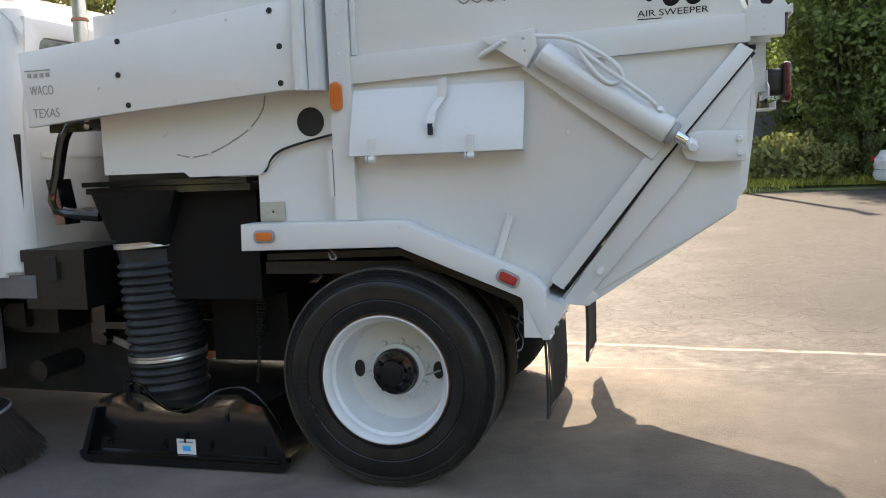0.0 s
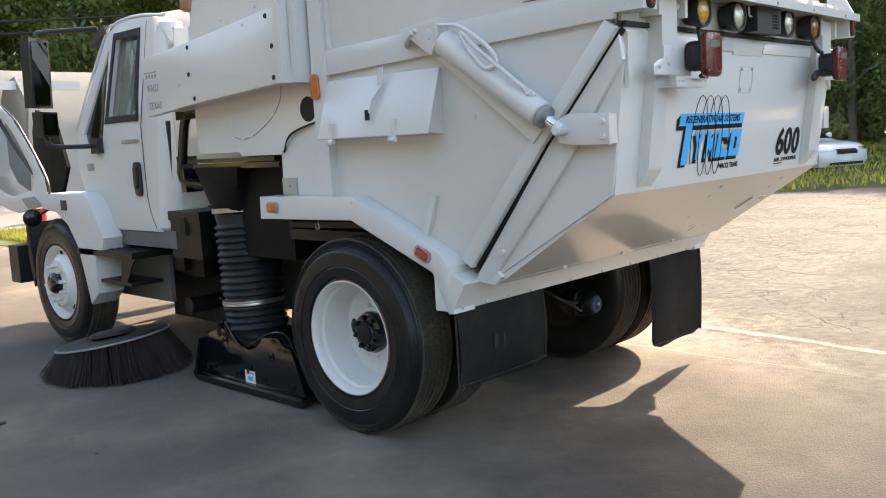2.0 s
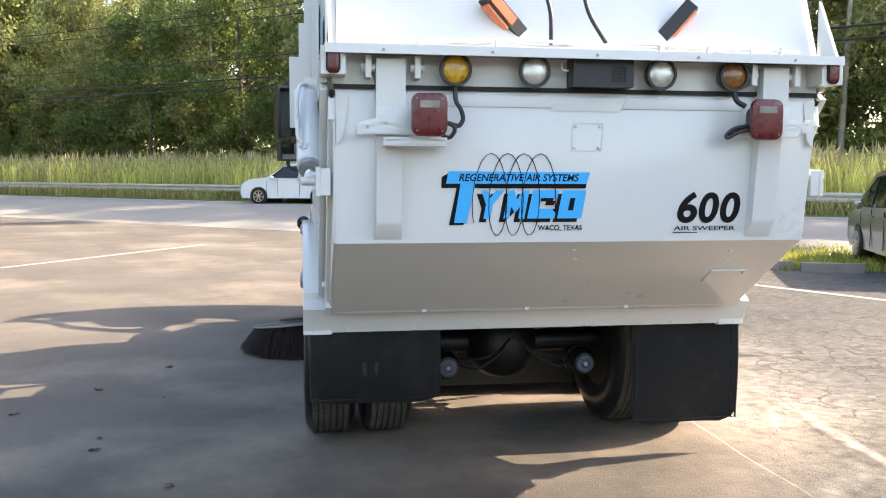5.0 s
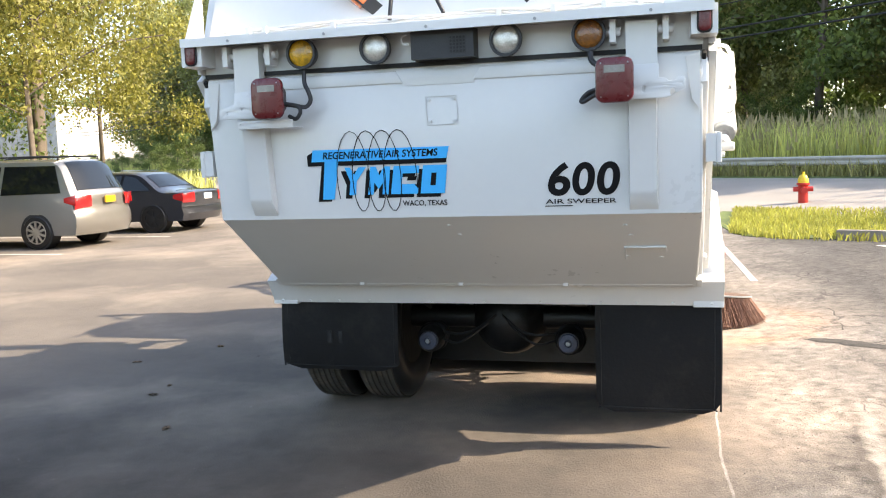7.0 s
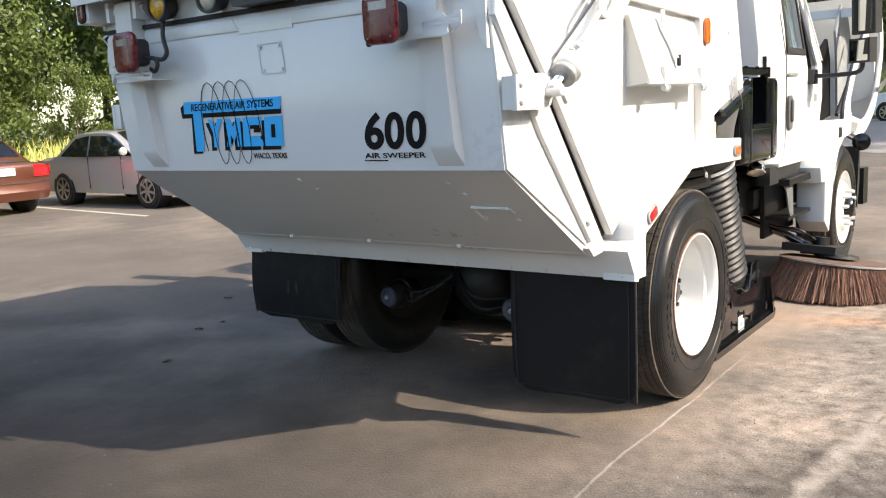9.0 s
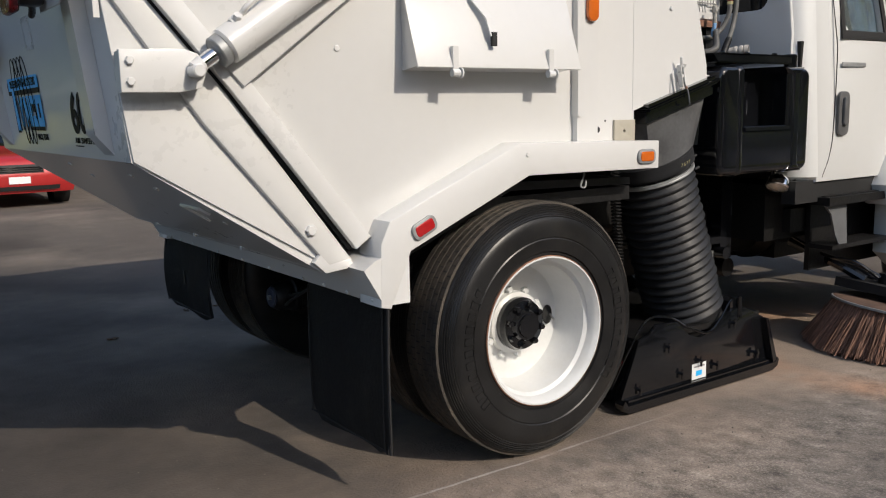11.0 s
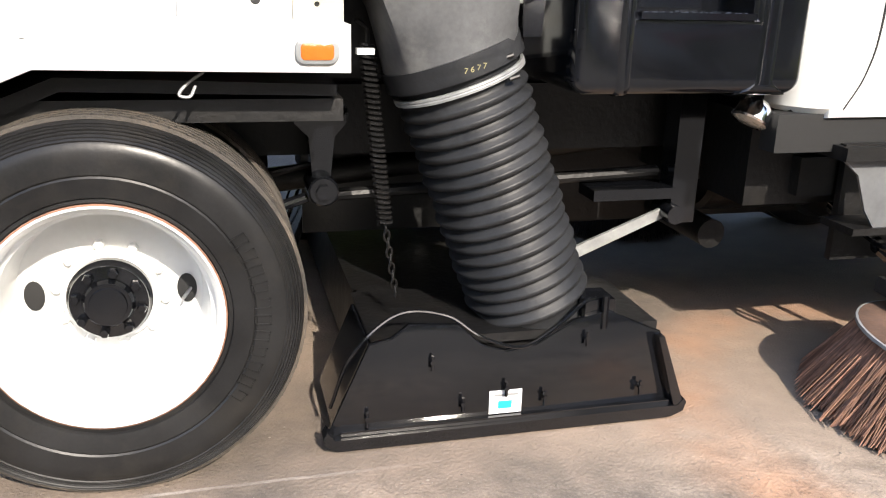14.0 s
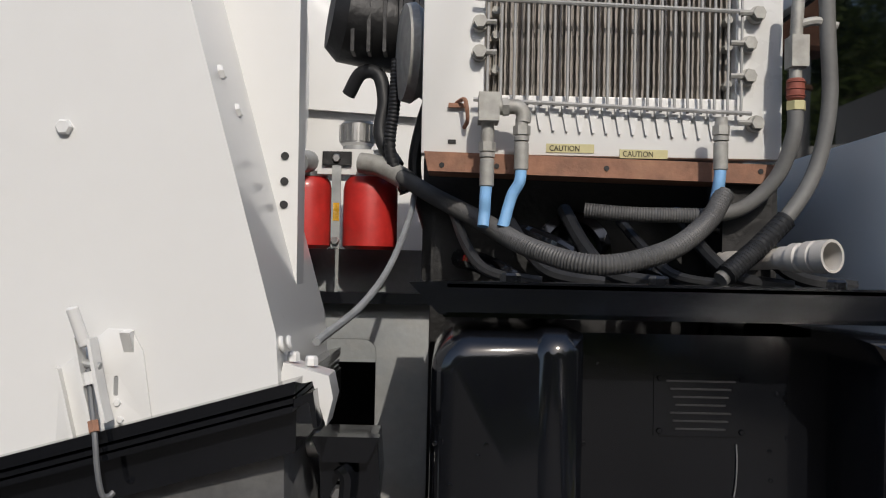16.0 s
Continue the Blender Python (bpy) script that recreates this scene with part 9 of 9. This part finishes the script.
    for k in range(3):
        part("grille_bar", box(L - 0.025 + 0.014 * (2 - k), L + 0.012 + 0.006 * (2 - k), -0.37, 0.37, 0.59 + 0.032 * k, 0.60 + 0.032 * k, 0.002), CHROME, gl)
    patch("air_intake", [(L + 0.012, 0.36), (L - 0.01, 0.29)], -0.7, 0.7, SEAL, 0.012)
    if kind == "van":
        for s in (-1, 1):
            part("roof_rack", tube([(-L + 0.65, s * 0.60, h - 0.02), (-L + 0.8, s * 0.60, h + 0.05), (0.2, s * 0.60, h + 0.05), (0.4, s * 0.60, h - 0.03)], 0.018, 8, 3), SEAL, t)
    for s in (-1, 1):
        for x in (-0.46, 0.45 if kind != "sedan" else 0.62):
            part("door_handle", box(x - 0.19, x - 0.05, *sorted((s * 0.878, s * 0.90)), 0.85, 0.885, 0.008), paint, t)
            part("door_gap", box(x, x + 0.008, *sorted((s * 0.868, s * 0.8815)), 0.34, 0.98), SEAL, t)
    return t


def car_paint(name, c, metal=0.3):
    return material(name, c, 0.28, metal, vary=0.05, scale=1.0, coat=1.0, dirt=tuple(min(1, v * 0.8 + 0.05) for v in c), dirt_amount=0.2)


SILVER = car_paint("silver_beige_paint", (0.27, 0.255, 0.232), 0.7)
car("silver_minivan", "silver beige minivan with a roof rack, parked nose away", SILVER, (-9.75, -12.25), -90, "van", 1.72, 5.0, plate_mat=YELLOW)
car("silver_sedan", "silver sedan parked facing the lot", car_paint("silver_paint", (0.52, 0.49, 0.46), 0.5), (-6.3, -12.35), 90, "sedan", 1.44, 4.7)
car("black_coupe", "dark grey coupe with black wheels", car_paint("dark_grey_paint", (0.035, 0.037, 0.045), 0.4), (-13.1, -11.7), -90, "sedan", 1.40, 4.4, rim_mat=SEAL)
car("red_sedan", "red sedan parked facing the lot", car_paint("red_paint", (0.42, 0.02, 0.02), 0.1), (-0.25, -13.8), 90, "sedan", 1.42, 4.5)
car("brown_sedan", "dark brown sedan with bright chrome wheels", car_paint("brown_paint", (0.12, 0.04, 0.022), 0.3), (-3.75, -15.0), -90, "sedan", 1.42, 4.6, rim_mat=CHROME)
row_turn = 157
car("silver_van", "silver minivan parked nose to the grass", SILVER, (-7.7, 9.2), row_turn, "van", 1.70, 4.9, plate_mat=GREYPART)
car("grey_sedan", "dark grey sedan parked nose to the grass", car_paint("charcoal_paint", (0.06, 0.06, 0.068), 0.5), (-7.4, 12.2), row_turn, "sedan", 1.44, 5.0)
car("white_hatchback", "white car parked near the grass", car_paint("white_car_paint", (0.72, 0.73, 0.74), 0.0), (-7.2, 15.3), row_turn, "sedan", 1.42, 4.3)
car("black_suv", "black sport utility car", car_paint("black_paint", (0.015, 0.015, 0.018), 0.2), (-7.0, 18.2), row_turn, "suv", 1.68, 4.5)
car("white_coupe", "small white car parked facing the lot by the grass", car_paint("white_coupe_paint", (0.70, 0.71, 0.72), 0.0), (-6.5, 20.9), row_turn - 180, "sedan", 1.36, 4.2)
su = car("white_crossover", "small white crossover car on the road", car_paint("white_crossover_paint", (0.74, 0.75, 0.76), 0.0), (-30.4, -1.45), -110, "suv", 1.65, 4.25)
su.location.z = 0.36
pk = car("white_pickup", "white pickup far across the lot", car_paint("white_pickup_paint", (0.7, 0.7, 0.7), 0.0), (9.9, 24.6), 15, "suv", 1.75, 5.2)


# ---- houses ----
def house(name, label, at, turn, l, w, h, wall_mat, roof_mat, ridge, windows):
    t = thing(name, label, "house", at)
    t.rotation_euler = (0, 0, radians(turn))
    part("wall", box(-l / 2, l / 2, -w / 2, w / 2, 0, h), wall_mat, t)
    part("roof", prism([(-w / 2 - 0.35, h - 0.08), (w / 2 + 0.35, h - 0.08), (0.0, h + ridge)], -l / 2 - 0.3, l / 2 + 0.3, "x"), roof_mat, t)
    part("fascia", box(-l / 2 - 0.3, l / 2 + 0.3, -w / 2 - 0.38, -w / 2 - 0.33, h - 0.22, h - 0.04), STICKER, t)
    for x, z, ww, hh in windows:
        wd = part("window", box(x - ww / 2 - 0.07, x + ww / 2 + 0.07, -w / 2 - 0.05, -w / 2 + 0.02, z - 0.07, z + hh + 0.07, 0.01), STICKER, t)
        part("pane", box(x - ww / 2, x + ww / 2, -w / 2 - 0.06, -w / 2 - 0.052, z, z + hh), DARKGLASS, wd)
        part("mullion", box(x - 0.025, x + 0.025, -w / 2 - 0.07, -w / 2 - 0.06, z, z + hh), STICKER, wd)
        part("rail", box(x - ww / 2, x + ww / 2, -w / 2 - 0.07, -w / 2 - 0.06, z + hh / 2 - 0.025, z + hh / 2 + 0.025), STICKER, wd)
    return t


SIDING = material("dark_grey_siding", (0.12, 0.117, 0.12), 0.7, vary=0.15, scale=1.5, fine=30, bump=0.3, bump_scale=12)
SHINGLE = material("pale_grey_roof", (0.30, 0.29, 0.285), 0.8, vary=0.2, scale=2, fine=40, bump=0.4, bump_scale=30)
house("grey_house", "dark grey sided house with a pale roof", (1.2, 34.5, 0), -8, 13, 7, 3.35, SIDING, SHINGLE, 1.55, [(1.5, 1.55, 0.65, 0.8), (-3.6, 1.4, 0.8, 1.1), (5.0, 1.4, 0.8, 1.1)])
STUCCO = material("white_wall", (0.33, 0.33, 0.33), 0.8, vary=0.3, scale=1, fine=20, bump=0.2)
house("white_building", "long white building far behind the trees", (-145.5, -105.5, 0), 181.6, 50, 14, 12.0, STUCCO, SHINGLE, 0.8, [(-11.3, 8.4, 1.0, 1.0), (-1.0, 8.4, 1.0, 1.0), (9.5, 8.4, 1.0, 1.0), (-19.0, 8.4, 1.0, 1.0)])


def sign_board():
    t = thing("sign_board", "dark sign board on posts behind the parked vans", "sign", (-19.0, 23.2, 0.03))
    t.rotation_euler = (0, 0, radians(-38))
    board = part("board", box(-1.3, 1.3, -0.05, 0.05, 0.9, 2.2, 0.01), SIDING, t)
    part("white_bar", box(-0.9, 0.9, -0.056, -0.051, 1.55, 1.85), STICKER, board)
    part("red_bar", box(-1.2, 1.2, -0.056, -0.051, 1.98, 2.08), RED, board)
    part("small_bar", box(-0.8, 0.8, -0.056, -0.051, 1.15, 1.25), STICKER, board)
    for x in (-1.1, 1.1):
        part("post", box(x - 0.05, x + 0.05, -0.04, 0.04, 0.0, 0.9), POLE, t)


sign_board()


# ---- litter and broken asphalt ----
def litter():
    rng = random.Random(12)
    verts, faces = [], []
    for i in range(4200):
        u = rng.random()
        if u < 0.35:
            x, y = rng.uniform(-1.0, 1.6), 1.28 + abs(rng.gauss(0, 0.45))
        elif u < 0.55:
            x, y = rng.uniform(-3.5, 3.0), 1.45 + abs(rng.gauss(0, 0.8))
        elif u < 0.75:
            x, y = rng.uniform(-4, 6), rng.uniform(1.3, 8)
        else:
            x, y = rng.uniform(-3, 5), rng.uniform(-6, 1)
        s = rng.uniform(0.0012, 0.0042) * (1.7 if rng.random() < 0.1 else 1)
        k = len(verts)
        a = rng.uniform(0, 6.28)
        for j in range(4):
            verts.append((x + s * math.cos(a + j * 1.57) * rng.uniform(0.7, 1.3), y + s * math.sin(a + j * 1.57) * rng.uniform(0.7, 1.3), 0.0005))
        verts.append((x, y, s * 0.8))
        faces += [(k, k + 1, k + 4), (k + 1, k + 2, k + 4), (k + 2, k + 3, k + 4), (k + 3, k, k + 4)]
    m = bpy.data.meshes.new("grit")
    m.from_pydata(verts, [], faces)
    m.materials.append(material("grit_stone", (0.22, 0.19, 0.16), 0.9, island=0.5))
    tagged(new("loose_grit", m), "loose grit and small stones on the asphalt", "grit", kind="stuff")
    leaf = material("dry_leaf", (0.09, 0.055, 0.03), 0.8, object_vary=0.5)
    b = bmesh.new()
    ring = [b.verts.new((0.022 * math.cos(t) * (1.5 if k % 3 == 0 else 0.8), 0.016 * math.sin(t), 0.004 + 0.006 * (k % 2))) for k, t in enumerate([i * math.pi / 5 for i in range(10)])]
    c = b.verts.new((0, 0, 0.002))
    for i in range(10):
        b.faces.new((ring[i], ring[(i + 1) % 10], c))
    first = tagged(part("dead_leaf", b, leaf, smooth=0), "small dry dead leaf on the asphalt", "leaf", "dead leaves")
    first.location = (0.012, -2.428, 0)
    places = [(0.25, -2.41), (-1.2, -2.7), (-0.6, -3.1), (0.9, -1.9), (-1.9, -2.3), (3.0, 1.2), (-0.9, -2.2)]
    for x, y in places:
        o = new("dead_leaf", first.data)
        o.location, o.rotation_euler = (x, y, 0), (0, 0, x * 7)
        o.scale = (1 + 0.4 * math.sin(x * 9),) * 3
        tagged(o, "small dry dead leaf on the asphalt", "leaf", "dead leaves")
    ph = bmesh.new()
    pts = []
    for k in range(26):
        a = 2 * math.pi * k / 26
        r = 1 + 0.25 * rng.uniform(-1, 1)
        pts.append((-1.78 + 0.10 * r * math.sin(a) + 0.16 * math.cos(a), 2.37 + 0.34 * r * math.cos(a)))
    ph.faces.new([ph.verts.new((x, y, 0.003)) for x, y in pts])
    broken = material("broken_asphalt", (0.045, 0.04, 0.035), 0.95, vary=0.6, scale=14, fine=80, bump=1.0, bump_scale=40)
    tagged(part("broken_patch", ph, broken, smooth=0), "dark crumbled patch in the old asphalt", "pothole", kind="structure")


litter()
